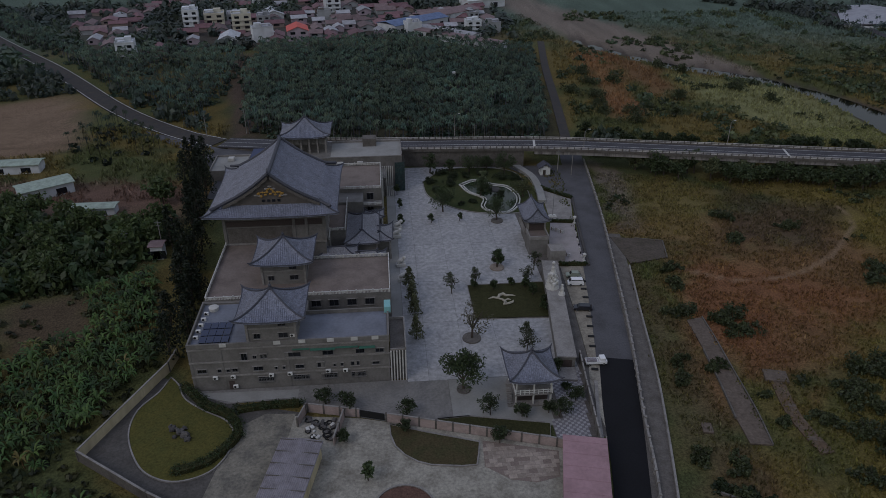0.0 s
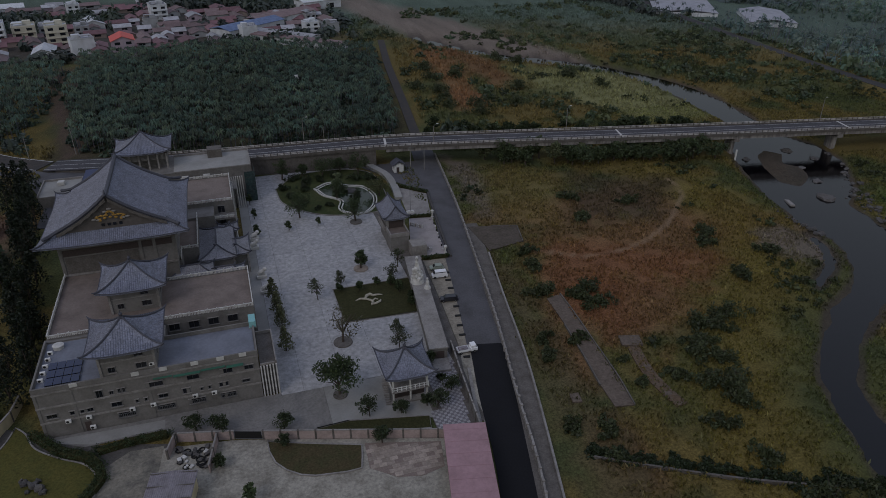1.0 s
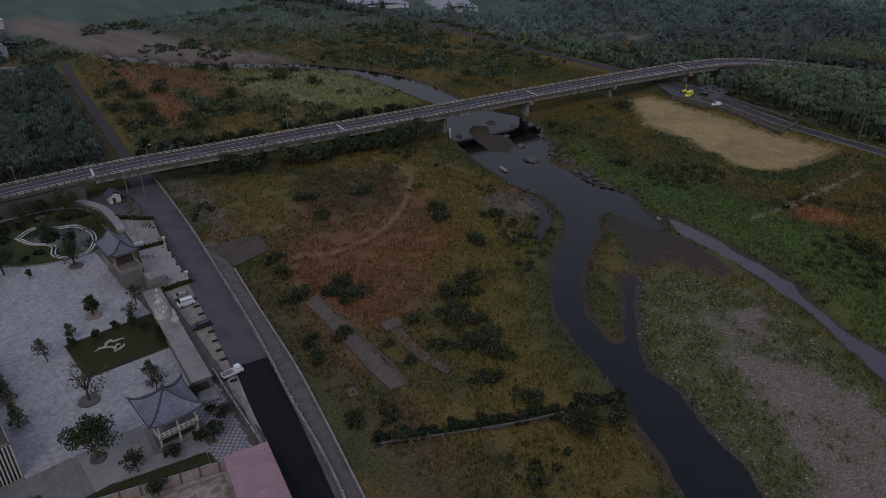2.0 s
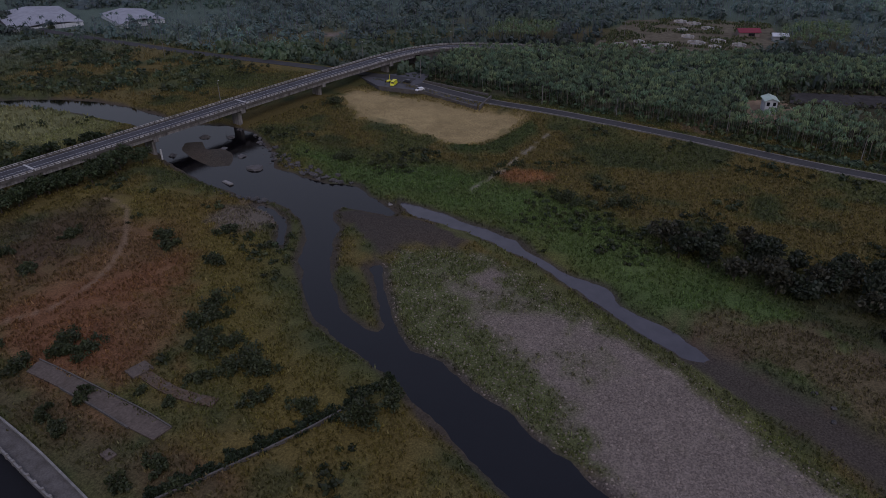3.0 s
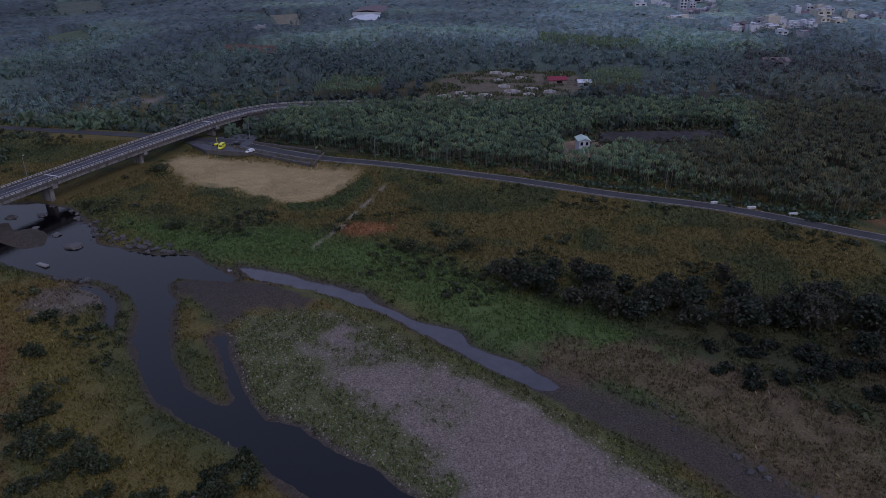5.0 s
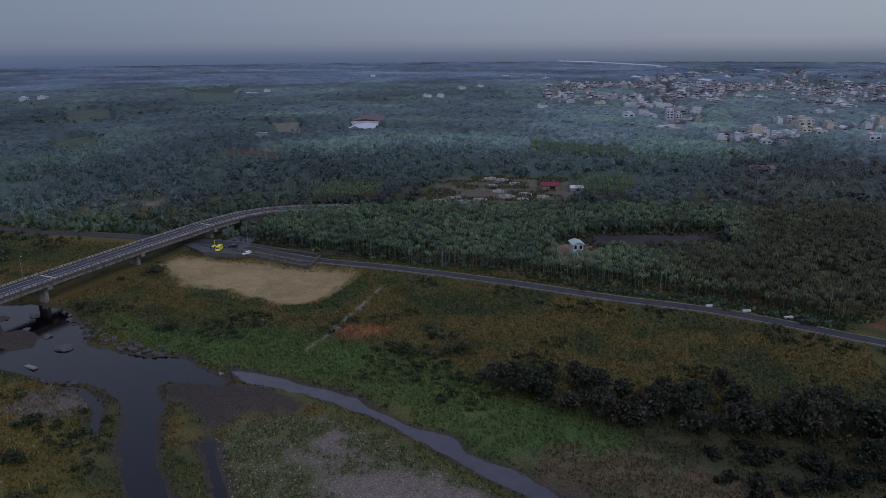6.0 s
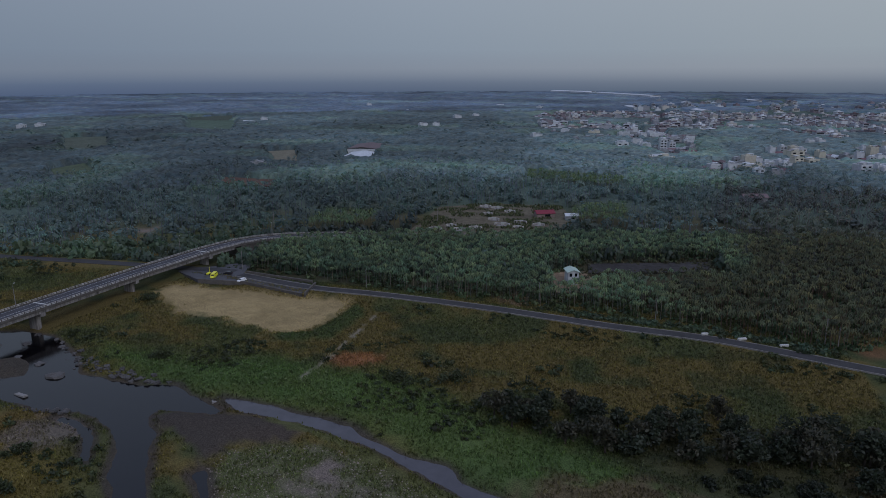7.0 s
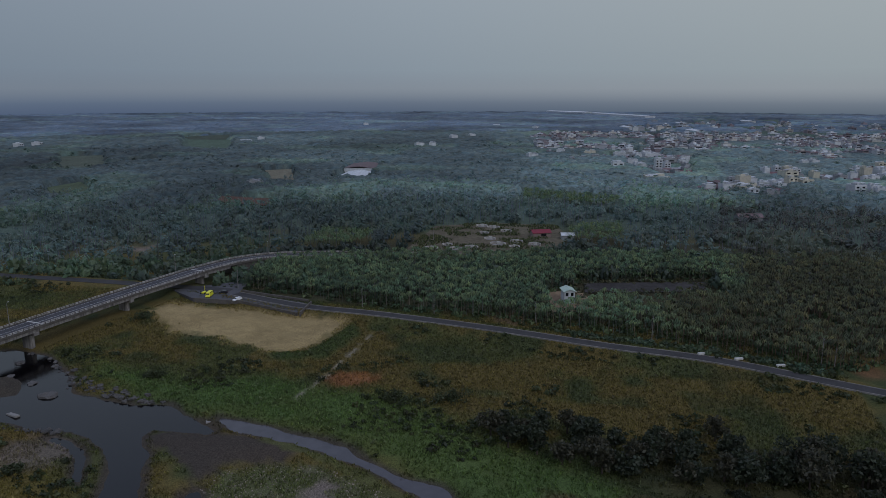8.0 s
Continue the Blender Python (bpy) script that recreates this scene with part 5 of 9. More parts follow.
M_LAWN = material("lawn", (0.036, 0.047, 0.018), 0.95, grain=0.35, grain_size=0.4, stain=0.5, stain_size=3, second=(0.075, 0.07, 0.03), bump=0.08, bump_size=0.15, spec=0.1)
M_LAWN_DARK = material("shaded_lawn", (0.04, 0.04, 0.017), 0.95, grain=0.35, grain_size=0.4, stain=0.4, stain_size=2, bump=0.08, bump_size=0.15, spec=0.1)


def bed(name, outline, top, mat, label, kerb=None, category="lawn"):
    """A planted bed with a kerb round it."""
    line = smooth_line(list(outline) + [outline[0]], 1.0)[:-1] if kerb == "curved" else np.array(outline, float)
    bm = bmesh.new()
    prism(bm, [tuple(p) for p in line], -0.3, top)
    ob = whole(name, bm, mat, label, category, kind="structure")
    bm = bmesh.new()
    closed = np.vstack([line, line[:1], line[1:2]])
    ribbon(bm, closed, -0.14, 0.14, top + 0.12, 0.5)
    part("kerb", bm, M_CONCRETE, ob)
    return ob


bed("dragon_lawn", [(20.6, 21.0), (39.2, 20.2), (41.0, 36.6), (20.6, 36.6)], 0.1, M_LAWN_DARK, "square dark green lawn with a stone relief")
bed("wall_lawn", [(8.9, -13.0), (15.2, -12.7), (30.6, -16.0), (29.9, -19.6), (14.8, -16.3), (9.3, -14.6)], 0.1, M_LAWN_DARK, "narrow dark planting strip along the wall")
bed("pond_garden", [(13.4, 106), (14.4, 94.5), (20, 86), (26, 81.2), (33, 79), (43, 79), (47, 86), (48, 100), (46, 112), (36, 117), (22, 116)], 0.14, M_LAWN, "mown garden lawn round the pond", kerb="curved")
pond_line = [(25.7, 101.9), (31.5, 105.7), (36.8, 101.6), (41.9, 98.9), (44.2, 91), (42.4, 83.3), (38.3, 78.6), (33, 80.0), (30.9, 84), (32.2, 90.1), (27.8, 95.5)]
line = smooth_line(pond_line + [pond_line[0]], 0.8)
pond = thing("garden_pond", (35, 92, 0), "winding garden pond with a white stone rim", "pond")
bm = bmesh.new()
prism(bm, [(p[0] - 35, p[1] - 92) for p in line[:-1]], 0.0, 0.22)
part("pond_water", bm, M_POND, pond, "dark green still water")
for lo, hi in ((-0.28, 0.28), (0.9, 1.35)):
    bm = bmesh.new()
    ribbon(bm, np.vstack([line, line[1:2]]) - np.array((35, 92)), lo * 0.8, lo * 0.8 + 0.36, 0.55 if lo < 0 else 0.32, 0.8)
    part("rim", bm, M_STONE_WHITE, pond, "pale stone rim")
isle = bmesh.new()
cyl(isle, 2.0, 5.0, 0.1, 0.5, 2.4, 2.0, 14)
part("islet", isle, M_ROCK, pond)

# stone relief of a coiled beast, a plain shape
relief = bmesh.new()
tube(relief, [(-5.5, 1.5, 0.15), (-3.5, 2.1, 0.4), (-1.5, 1.3, 0.5), (-0.5, 3.4, 0.55), (1.2, 4.3, 0.5), (2.2, 3.0, 0.5), (4.6, 3.2, 0.3), (6.2, 2.8, 0.2)], [0.15, 0.5, 0.6, 0.7, 0.75, 0.6, 0.45, 0.15], 7)
tube(relief, [(-1.5, 1.3, 0.4), (0.2, 0.2, 0.45), (1.2, -1.6, 0.5), (0.2, -3.4, 0.45), (2.4, -2.9, 0.45), (4.2, -1.8, 0.35), (4.8, -0.4, 0.2)], [0.4, 0.5, 0.65, 0.6, 0.6, 0.5, 0.15], 7)
tube(relief, [(1.2, -0.4, 0.3), (2.6, 0.4, 0.4), (3.6, -0.3, 0.35)], [0.25, 0.45, 0.2], 6)
ob = whole("lawn_sculpture", relief, material("tan_stone", (0.36, 0.33, 0.26), 0.8, grain=0.2, stain=0.6, stain_size=0.8), "pale winding stone sculpture lying on the lawn", "sculpture")
ob.matrix_world = pose(28.4, 28.6, 0.1) @ Matrix.Diagonal((0.6, 0.62, 0.5, 1))

# white statue group, one plain mesh
bm = bmesh.new()
cyl(bm, 0, 0, 0, 1.2, 2.3, 2.0, 12)
cyl(bm, 0, 0, 1.2, 2.6, 1.7, 1.3, 12)
for k in range(22):
    a = 2.4 * k
    vs = bmesh.ops.create_icosphere(bm, subdivisions=1, radius=0.55 + 0.2 * (k % 3))["verts"]
    bmesh.ops.translate(bm, vec=(1.5 * math.cos(a) * (1 - k / 40), 1.5 * math.sin(a) * (1 - k / 40), 1.3 + 0.16 * k), verts=vs)
tube(bm, [(0, 0, 2.5), (0.1, 0, 4.5), (0, 0, 6.6), (0, 0, 7.6)], [1.2, 1.0, 0.6, 0.35], 10)
bmesh.ops.create_uvsphere(bm, u_segments=10, v_segments=8, radius=0.5, matrix=Matrix.Translation((0, 0, 8.0)))
ob = whole("statue", bm, M_STONE_WHITE, "tall white stone statue on a rocky base", "statue")
ob.matrix_world = pose(40.9, 28.8, 3.2) @ Matrix.Diagonal((0.78, 0.78, 0.86, 1))
bm = bmesh.new()
cyl(bm, 0, 0, 0, 0.7, 1.0, 0.8, 10)
tube(bm, [(0, 0, 0.6), (0.1, 0, 1.8), (0, 0, 2.8)], [0.6, 0.5, 0.2], 8)
bmesh.ops.create_icosphere(bm, subdivisions=1, radius=0.35, matrix=Matrix.Translation((0, 0, 3.0)))
ob = whole("statue", bm, M_STONE_WHITE, "small white stone statue on a round base", "statue")
ob.matrix_world = pose(42.5, 25.2, 3.2) @ Matrix.Diagonal((0.9, 0.9, 0.9, 1))

# row of low rooms along the lane, with a pale flat roof
rooms = thing("lane_rooms", (40.4, 20.5, 0), "long low row of rooms with pale flat roof", "building", turn=-7.5)
part("wall", boxes((-1.9, 1.9, -20, 21.5, -0.5, 2.9)), M_WALL, rooms)
part("roof", boxes((-2.1, 2.1, -20.2, 21.8, 2.9, 3.2)), M_CONCRETE, rooms, "grey stained concrete roof")
part("step_block", boxes((-1.7, 2.0, -24.5, -20.3, -0.4, 0.5)), M_CONCRETE, rooms)
part("door", boxes((-1.2, 1.2, -20.08, -19.98, 0, 2.2)), M_TIMBER, rooms)


def fence_wall(name, pts, h, thick, mat, label, gap=2.6, cap=0.12, group="", z=-0.3):
    """A masonry wall along corners, with pilasters and a coping."""
    w = thing(name, (*pts[0], 0), label, "wall", group)
    for (ax, ay), (bx, by) in zip(pts, pts[1:]):
        length = math.hypot(bx - ax, by - ay)
        m = Matrix.Translation((ax - pts[0][0], ay - pts[0][1], 0)) @ pose(0, 0, 0, 0, 0, math.degrees(math.atan2(by - ay, bx - ax)))
        part("panel", boxes((0, length, -thick / 2, thick / 2, z, h)), mat, w, at=m)
        part("coping", boxes((-thick * 0.6, length + thick * 0.6, -thick * 0.75, thick * 0.75, h, h + cap)), M_CONCRETE, w, at=m)
        for k in range(int(length / gap) + 1):
            x = k * gap
            part("pilaster", boxes((x - 0.17, x + 0.17, -thick / 2 - 0.08, thick / 2 + 0.08, z, h + cap + 0.06)), M_CONCRETE_DARK, w, at=m)
    return w


fence_wall("front_wall", [(-1.1, -12.5), (32.1, -22.6)], 1.9, 0.22, M_WALL_PINK, "low pinkish boundary wall with dark pilasters", gap=3.3)
fence_wall("front_wall", [(-16.6, -8.3), (-6.4, -10.8)], 1.9, 0.22, M_WALL_PINK, "low pinkish boundary wall beside the gate", gap=3.3)
fence_wall("lane_wall", [(38.6, -23), (40.4, -6), (41.6, 4)], 1.9, 0.2, M_WALL, "grey yard wall along the lane", gap=3.0)
M_CREAM_WALL = material("cream_wall", (0.5, 0.43, 0.28), 0.9, grain=0.15, grain_size=0.5, stain=0.6, stain_size=2, streak=0.3)
fence_wall("garden_wall", [(-46.6, 12), (-47.3, 7.2), (-57.2, -18)], 2.3, 0.25, M_CREAM_WALL, "cream weathered garden wall", gap=60)
fence_wall("garden_wall", [(-57.2, -18), (-42, -28.9), (-24, -40)], 2.3, 0.25, M_CONCRETE_DARK, "stained concrete garden wall above the plantation", gap=60)
gate = thing("sliding_gate", (-6.2, -10.85, 0), "dark closed sliding gate on a rail", "gate")
part("leaf", boxes((0, 5.0, -0.06, 0.06, 0.1, 1.7)), M_RUBBER, gate, at=pose(0, 0, 0, 0, 0, -18))
part("rail", boxes((0, 5.2, -0.1, 0.1, -0.1, 0.04)), M_FRAME, gate, at=pose(0, 0, 0, 0, 0, -18))

# forecourt outside the wall
bm = bmesh.new()
prism(bm, [(-23, -9.0), (-6.4, -11.2), (-1, -12.8), (32, -22.9), (38, -24), (30, -60), (-26, -60), (-36, -34), (-24, -38), (-20, -20)], -0.5, -0.04)
M_APRON = material("mossy_apron", (0.2, 0.182, 0.145), 0.9, grain=0.3, grain_size=0.6, stain=0.95, stain_size=4, second=(0.085, 0.08, 0.07), bump=0.02, bump_size=0.5)
M_FORE = material("forecourt_concrete", (0.285, 0.265, 0.22), 0.85, grain=0.3, grain_size=0.6, stain=0.9, stain_size=4, second=(0.14, 0.125, 0.1), bump=0.02, bump_size=0.5)
whole("forecourt", bm, M_FORE, "rough pale concrete forecourt with damp stains", "pavement", kind="structure")
bed("forecourt_lawn", [(-0.5, -13.6), (3.4, -15.2), (7, -16.6), (11.8, -18.3), (16.2, -19.9), (15.7, -22.8), (15, -25.6), (12.4, -25.7), (9.5, -25.3), (6.8, -24.9), (4.4, -23.9), (2.1, -22), (0.4, -19.6), (-0.4, -16.6)], 0.08, material("worn_lawn", (0.062, 0.05, 0.026), 0.95, grain=0.35, grain_size=0.4, stain=0.7, stain_size=2.5, second=(0.04, 0.046, 0.02), bump=0.08, bump_size=0.15, spec=0.1), "small worn brownish lawn with kerbed edge")
bm = bmesh.new()
prism(bm, [(16.8, -19.5), (30.6, -23.4), (29.4, -29.6), (25, -30.6), (20.6, -29.5), (16.4, -26)], -0.3, -0.01)
pave = tagged(whole("brick_terrace", bm, material("old_mortar", (0.18, 0.14, 0.12), 0.9, grain=0.2), "cracked reddish brick paving", "pavement", kind="structure"))
M_PAVER_RED = material("reddish_paver", (0.29, 0.24, 0.2), 0.85, grain=0.2, grain_size=0.5, stain=0.5, stain_size=1.5, by_object=0.2)
pv = finish(boxes((0.02, 1.48, 0.02, 0.98, -0.02, 0.03)), "paver", M_PAVER_RED)
for i in range(10):
    for j in range(11):
        x, y = 16.6 + i * 1.5 + 0.75 * (j % 2), -30.4 + j * 1.0
        if inside(np.array([x + 0.75]), np.array([y + 0.5]), [(16.8, -19.5), (30.6, -23.4), (29.4, -29.6), (25, -30.6), (20.6, -29.5), (16.4, -26)])[0] < -0.6 and rng.random() > 0.06:
            ob = new("paver", pv)
            ob.parent, ob.matrix_local = pave, pose(x, y, 0.0, 0, 0, 0)
bm = bmesh.new()
cyl(bm, 1.5, -34.5, -0.3, 0.12, 5.2, 5.0, 28)
round_bed = whole("round_bed", bm, material("red_soil", (0.11, 0.06, 0.045), 0.95, grain=0.4, grain_size=0.3, stain=0.5, stain_size=1.5), "round bed of dark reddish soil", "flower bed", kind="structure")
bm = bmesh.new()
ring = np.array([(1.5 + 5.2 * math.cos(a), -34.5 + 5.2 * math.sin(a)) for a in np.linspace(0, 6.2832 * 1.02, 40)])
ribbon(bm, ring, -0.15, 0.15, 0.3, 0.6)
part("kerb", bm, M_CONCRETE, round_bed)

# tear-shaped lawn with hedge and rocks
bm = bmesh.new()
prism(bm, [(-48, 5), (-42.5, 2), (-42, -0.5), (-32, -4.5), (-18, -8.5), (-20, -20), (-24, -38), (-41.5, -28.6), (-57, -17.8)], -0.5, -0.06)
whole("garden_paving", bm, material("dark_garden_paving", (0.085, 0.078, 0.07), 0.9, grain=0.25, grain_size=0.5, stain=0.6, stain_size=3), "dark worn garden paving round the lawn", "pavement", kind="structure")
bm = bmesh.new()
prism(bm, [(-30, -12), (-25, -8.4), (-19, -8.8), (-20.4, -20), (-24.4, -37), (-33.5, -32)], -0.2, -0.02)
whole("garden_apron", bm, M_APRON, "pale stained concrete beside the shed", "pavement", kind="structure")
M_LAWN_OLIVE = material("olive_lawn", (0.084, 0.076, 0.022), 0.95, grain=0.3, grain_size=0.4, stain=0.5, stain_size=3, second=(0.05, 0.06, 0.02), bump=0.06, bump_size=0.15, spec=0.1)
bed("tear_lawn", [(-46.4, 4.8), (-47.6, 0.1), (-50.4, -5.3), (-50.2, -12), (-47, -19), (-43.2, -23.2), (-37.9, -25), (-32.3, -22.6), (-29.9, -15.9), (-31.9, -10.3), (-37.4, -6.4), (-41.9, -2.4), (-44.2, 2.2)], 0.15, M_LAWN_OLIVE, "tear-shaped olive lawn", kerb="curved")


def hedge(pts, h, w, label, tint=(0.04, 0.062, 0.024)):
    """A clipped hedge: a dense band of leaves on a dark stem core."""
    line = smooth_line(pts, 0.7)
    ob = thing("hedge", (*pts[0], 0), label, "hedge", "hedges")
    rel = line - np.array(pts[0])
    bm = bmesh.new()
    ribbon(bm, rel, -w * 0.4, w * 0.4, h * 0.75, h * 0.75 + 0.2)
    part("core", bm, M_LAWN_DARK, ob)
    cs = [(p[0] + rng.normal() * w * 0.25, p[1] + rng.normal() * w * 0.25, h * (0.35 + 0.5 * rng.random())) for p in rel for _ in range(5)]
    leaves = new("leaves", leaf_mesh("leaves", cs, [w * 0.42] * len(cs), 34, 0.15, tint))
    leaves.parent = ob
    return ob


hedge([(-42.5, 1.0), (-37, -5.2), (-32.5, -8.0), (-30, -11.5), (-29.6, -15), (-33.5, -20.8), (-39, -23)], 1.4, 2.0, "dark clipped hedge curving round the lawn")
hedge([(-30.5, -7.2), (-25, -6.4), (-18.5, -6.2)], 1.3, 1.6, "thick dark hedge by the footway")
hedge([(53, 97), (57, 92), (61, 88)], 1.2, 1.0, "low dark hedge along the terrace")
hedge([(46.8, 44.8), (54, 44.2)], 1.3, 0.9, "clipped hedge at the end of the parking bays")
hedge([(50.2, 71.4), (57, 70.2)], 1.2, 0.8, "clipped hedge between the terraces")


def boulder(x, y, s, z=0.0, label="rough grey boulder", group="boulders", flat=0.6):
    bm = bmesh.new()
    bmesh.ops.create_icosphere(bm, subdivisions=2, radius=1.0)
    seed = Vector((x * 1.7, y * 2.3, 3.1))
    for v in bm.verts:
        v.co *= 0.75 + 0.55 * noise.noise(v.co * 1.3 + seed)
        v.co = Vector((v.co.x * s, v.co.y * s * 0.8, v.co.z * s * flat))
    ob = whole("boulder", bm, M_ROCK, label, "rock", group)
    ob.matrix_world = pose(x, y, z + 0.25 * s * flat, 0, 0, x * 37 % 360)
    return ob


for dx, dy, s in ((0, 0, 1.5), (-1.8, 1.2, 1.2), (1.6, -1.2, 1.4), (-2.6, 2.4, 0.8), (2.4, -2.6, 1.1), (0.8, 1.3, 0.9), (-0.8, -1.4, 0.8)):
    boulder(-40.5 + 0.8 * dx, -12.6 + 0.8 * dy, 0.8 * s, 0.15, "dark rough garden rock on the lawn", "garden rocks", 1.0)

# shed with a grey sheet roof, its walled junk yard, and the pink-roofed shed
shed = thing("long_shed", (-18.9, -33, 0), "long shed with ridged grey sheet roof", "shed", turn=0)
T = pose(0, 0, 0, 0, 0, -11)
part("wall", boxes((-3.5, 3.5, -16, 12.6, -0.4, 3.4)), M_CREAM_WALL, shed, at=T)
bm = bmesh.new()
rows = 44
prev = None
for k in range(rows + 1):
    x = -3.9 + 7.8 * k / rows
    zz = 3.75 + 0.3 * (1 - abs(x) / 3.9) + (0.09 if k % 2 else 0.0)
    now = (bm.verts.new((x, -16.4, zz)), bm.verts.new((x, 13.0, zz)), bm.verts.new((x, 13.0, zz - 0.25)), bm.verts.new((x, -16.4, zz - 0.25)))
    if prev:
        for i in range(4):
            bm.faces.new((prev[i], prev[(i + 1) % 4], now[(i + 1) % 4], now[i]))
    prev = now
part("roof", bm, M_SHEET, shed, "ridged grey sheet roof", at=T)
for k in range(10):
    part("roof_lap", boxes((-3.88, 0, -13.6 + 2.9 * k, -13.45 + 2.9 * k, 3.9, 4.02), (0, 3.88, -13.6 + 2.9 * k, -13.45 + 2.9 * k, 3.9, 4.02)), M_CONCRETE_DARK, shed, at=T)
fence_wall("junk_wall", [(-18.2, -12.6), (-17.0, -8.6)], 2.0, 0.2, M_WALL_PINK, "pinkish wall of the junk pen", gap=4)
fence_wall("junk_wall", [(-9.4, -10.6), (-11.0, -18.4)], 2.0, 0.2, M_WALL_PINK, "pinkish side wall of the junk pen", gap=4)
for k in range(46):
    x, y = rng.uniform(-17.2, -11.2), rng.uniform(-16.8, -10.2)
    if y > -8.6 - 0.25 * (x + 17) - 1.2 or x < -17.6 - 0.28 * (y + 11):
        continue
    s = rng.uniform(0.25, 0.55)
    bm = bmesh.new()
    if k % 3 == 0:
        ring_ = [(s * 1.3 * math.cos(a), s * 1.3 * math.sin(a), 0.16) for a in np.linspace(0, 6.283, 11)]
        tube(bm, ring_, 0.14, 5)
        ob = whole("old_tyre", bm, M_RUBBER, "worn black tyre on the junk heap", "tyre", "junk tyres")
    else:
        box(bm, -s, s, -s * 0.7, s * 0.7, 0, s * 0.8, bevel=0.06)
        ob = whole("scrap_block", bm, M_STONE_WHITE if k % 4 == 1 else M_ROCK, "broken block on the junk heap", "rubble", "junk blocks")
    ob.matrix_world = pose(x, y, 0.02, 0, 0, k * 47)
pink = thing("pink_shed", (33.2, -31.6, 0), "plain shed with a flat pink sheet roof", "shed", turn=-13)
part("wall", boxes((-3.7, 3.7, -14, 7.2, -0.4, 3.6)), M_WALL, pink)
part("roof", boxes((-4.0, 4.0, -14.2, 7.6, 3.6, 3.95), bevel=0.06), M_PINK_ROOF, pink, "faded pink sheet roof")
for k in range(7):
    y = -12 + 3 * k
    part("roof_seam", boxes((-4.01, 4.01, y - 0.04, y + 0.04, 3.95, 3.985)), M_PINK_ROOF, pink)

# garden pavilion, two levels with white rails
pav = thing("garden_pavilion", (28.2, -6.4, 0), "two-level garden pavilion with curved tiled roof and white rails", "pavilion")
part("plinth", boxes((-3.9, 4.1, -4.6, 4.2, -0.3, 0.35)), M_CONCRETE, pav)
for x in (-3.4, 0.1, 3.6):
    for y in (-4.1, 3.7):
        bm = bmesh.new()
        cyl(bm, x, y, 0.3, 6.4, 0.2, 0.18, 10)
        part("column", bm, M_STONE_WHITE, pav)
part("upper_floor", boxes((-3.8, 4.0, -4.5, 4.1, 2.8, 3.1)), M_CONCRETE, pav)
# a dark block is added for the shade inside the lower level
part("core_wall", boxes((-3.1, 3.3, -2.9, 3.4, 0.3, 2.8)), M_TIMBER, pav, "dark block in place of the shaded lower interior")
for y in (-4.4, 4.0):
    part("rail", boxes((-3.7, 3.9, y - 0.05, y + 0.05, 4.0, 4.12), (-3.7, 3.9, y - 0.05, y + 0.05, 3.5, 3.58)), M_WHITE, pav, "white rail")
    for k in range(9):
        part("baluster", boxes((-3.7 + 0.93 * k, -3.55 + 0.93 * k, y - 0.06, y + 0.06, 3.1, 4.2)), M_WHITE, pav)
for x in (-3.7, 3.9):
    part("rail", boxes((x - 0.05, x + 0.05, -4.35, 3.95, 4.0, 4.12), (x - 0.05, x + 0.05, -4.35, 3.95, 3.5, 3.58)), M_WHITE, pav)
for k in range(10):
    part("stair_tread", boxes((-5.0, -3.95, -4.2 + 0.4 * k, -3.85 + 0.4 * k, 0.1 + 0.28 * k, 0.3 + 0.28 * k)), M_CONCRETE, pav)
part("beam", boxes((-3.9, 4.1, -4.6, 4.2, 6.1, 6.5)), M_TIMBER, pav)
curved_roof(pav, 0.1, -0.1, 6.5, 5.0, 5.1, 0.1, 0.1, 3.9, up=0.9, ribs=0.36)
finial(pav, 0.1, -0.1, 10.4, 0.9)

# gatehouse on the lane side
gh = thing("gatehouse", (42.6, 60, 0), "tall narrow gatehouse with a tiled gable roof", "gatehouse")
part("wall", boxes((-2.6, 2.6, -3.2, 5.2, -0.3, 8.0)), M_WALL, gh)
part("terrace_block", boxes((-2.9, 2.4, -8.6, -3.2, -0.3, 4.8)), M_WALL, gh)
part("terrace_floor", boxes((-2.7, 2.2, -8.4, -3.3, 4.8, 4.86)), M_DECK_BROWN, gh)
part("terrace_parapet", boxes((-3.0, 2.5, -8.8, -8.5, 4.7, 5.8), (-3.0, -2.7, -8.5, -3.25, 4.7, 5.8), (2.2, 2.5, -8.5, -3.25, 4.7, 5.8)), M_CONCRETE, gh)
part("stair_block", boxes((2.0, 6.2, -13.5, -9.2, -0.3, 3.6), bevel=0.05), M_CONCRETE, gh, "blank concrete stair block")
# dark panel on the wall paints the shade of the open front
part("doorway", boxes((-2.1, 2.1, -3.28, -3.18, 4.9, 7.6)), M_TIMBER, gh, "dark panel in place of the open front's shade")
for x in (-2.4, 2.4):
    part("column", boxes((x - 0.25, x + 0.25, -3.4, -3.0, -0.2, 8)), M_CONCRETE, gh)
curved_roof(gh, 0, 1, 8.0, 3.7, 5.3, 0.1, 4.6, 3.4, up=0.7, ribs=0.36)
bm = bmesh.new()
tube(bm, [(0, -4.1, 11.9), (0, -3.6, 11.5), (0, 5.6, 11.5), (0, 6.1, 11.9)], 0.22, 6)
part("main_ridge", bm, M_RIDGE, gh)
part("stair_wall", boxes((-3.4, -2.9, -3, 5, 4, 5.2)), M_CONCRETE, gh)

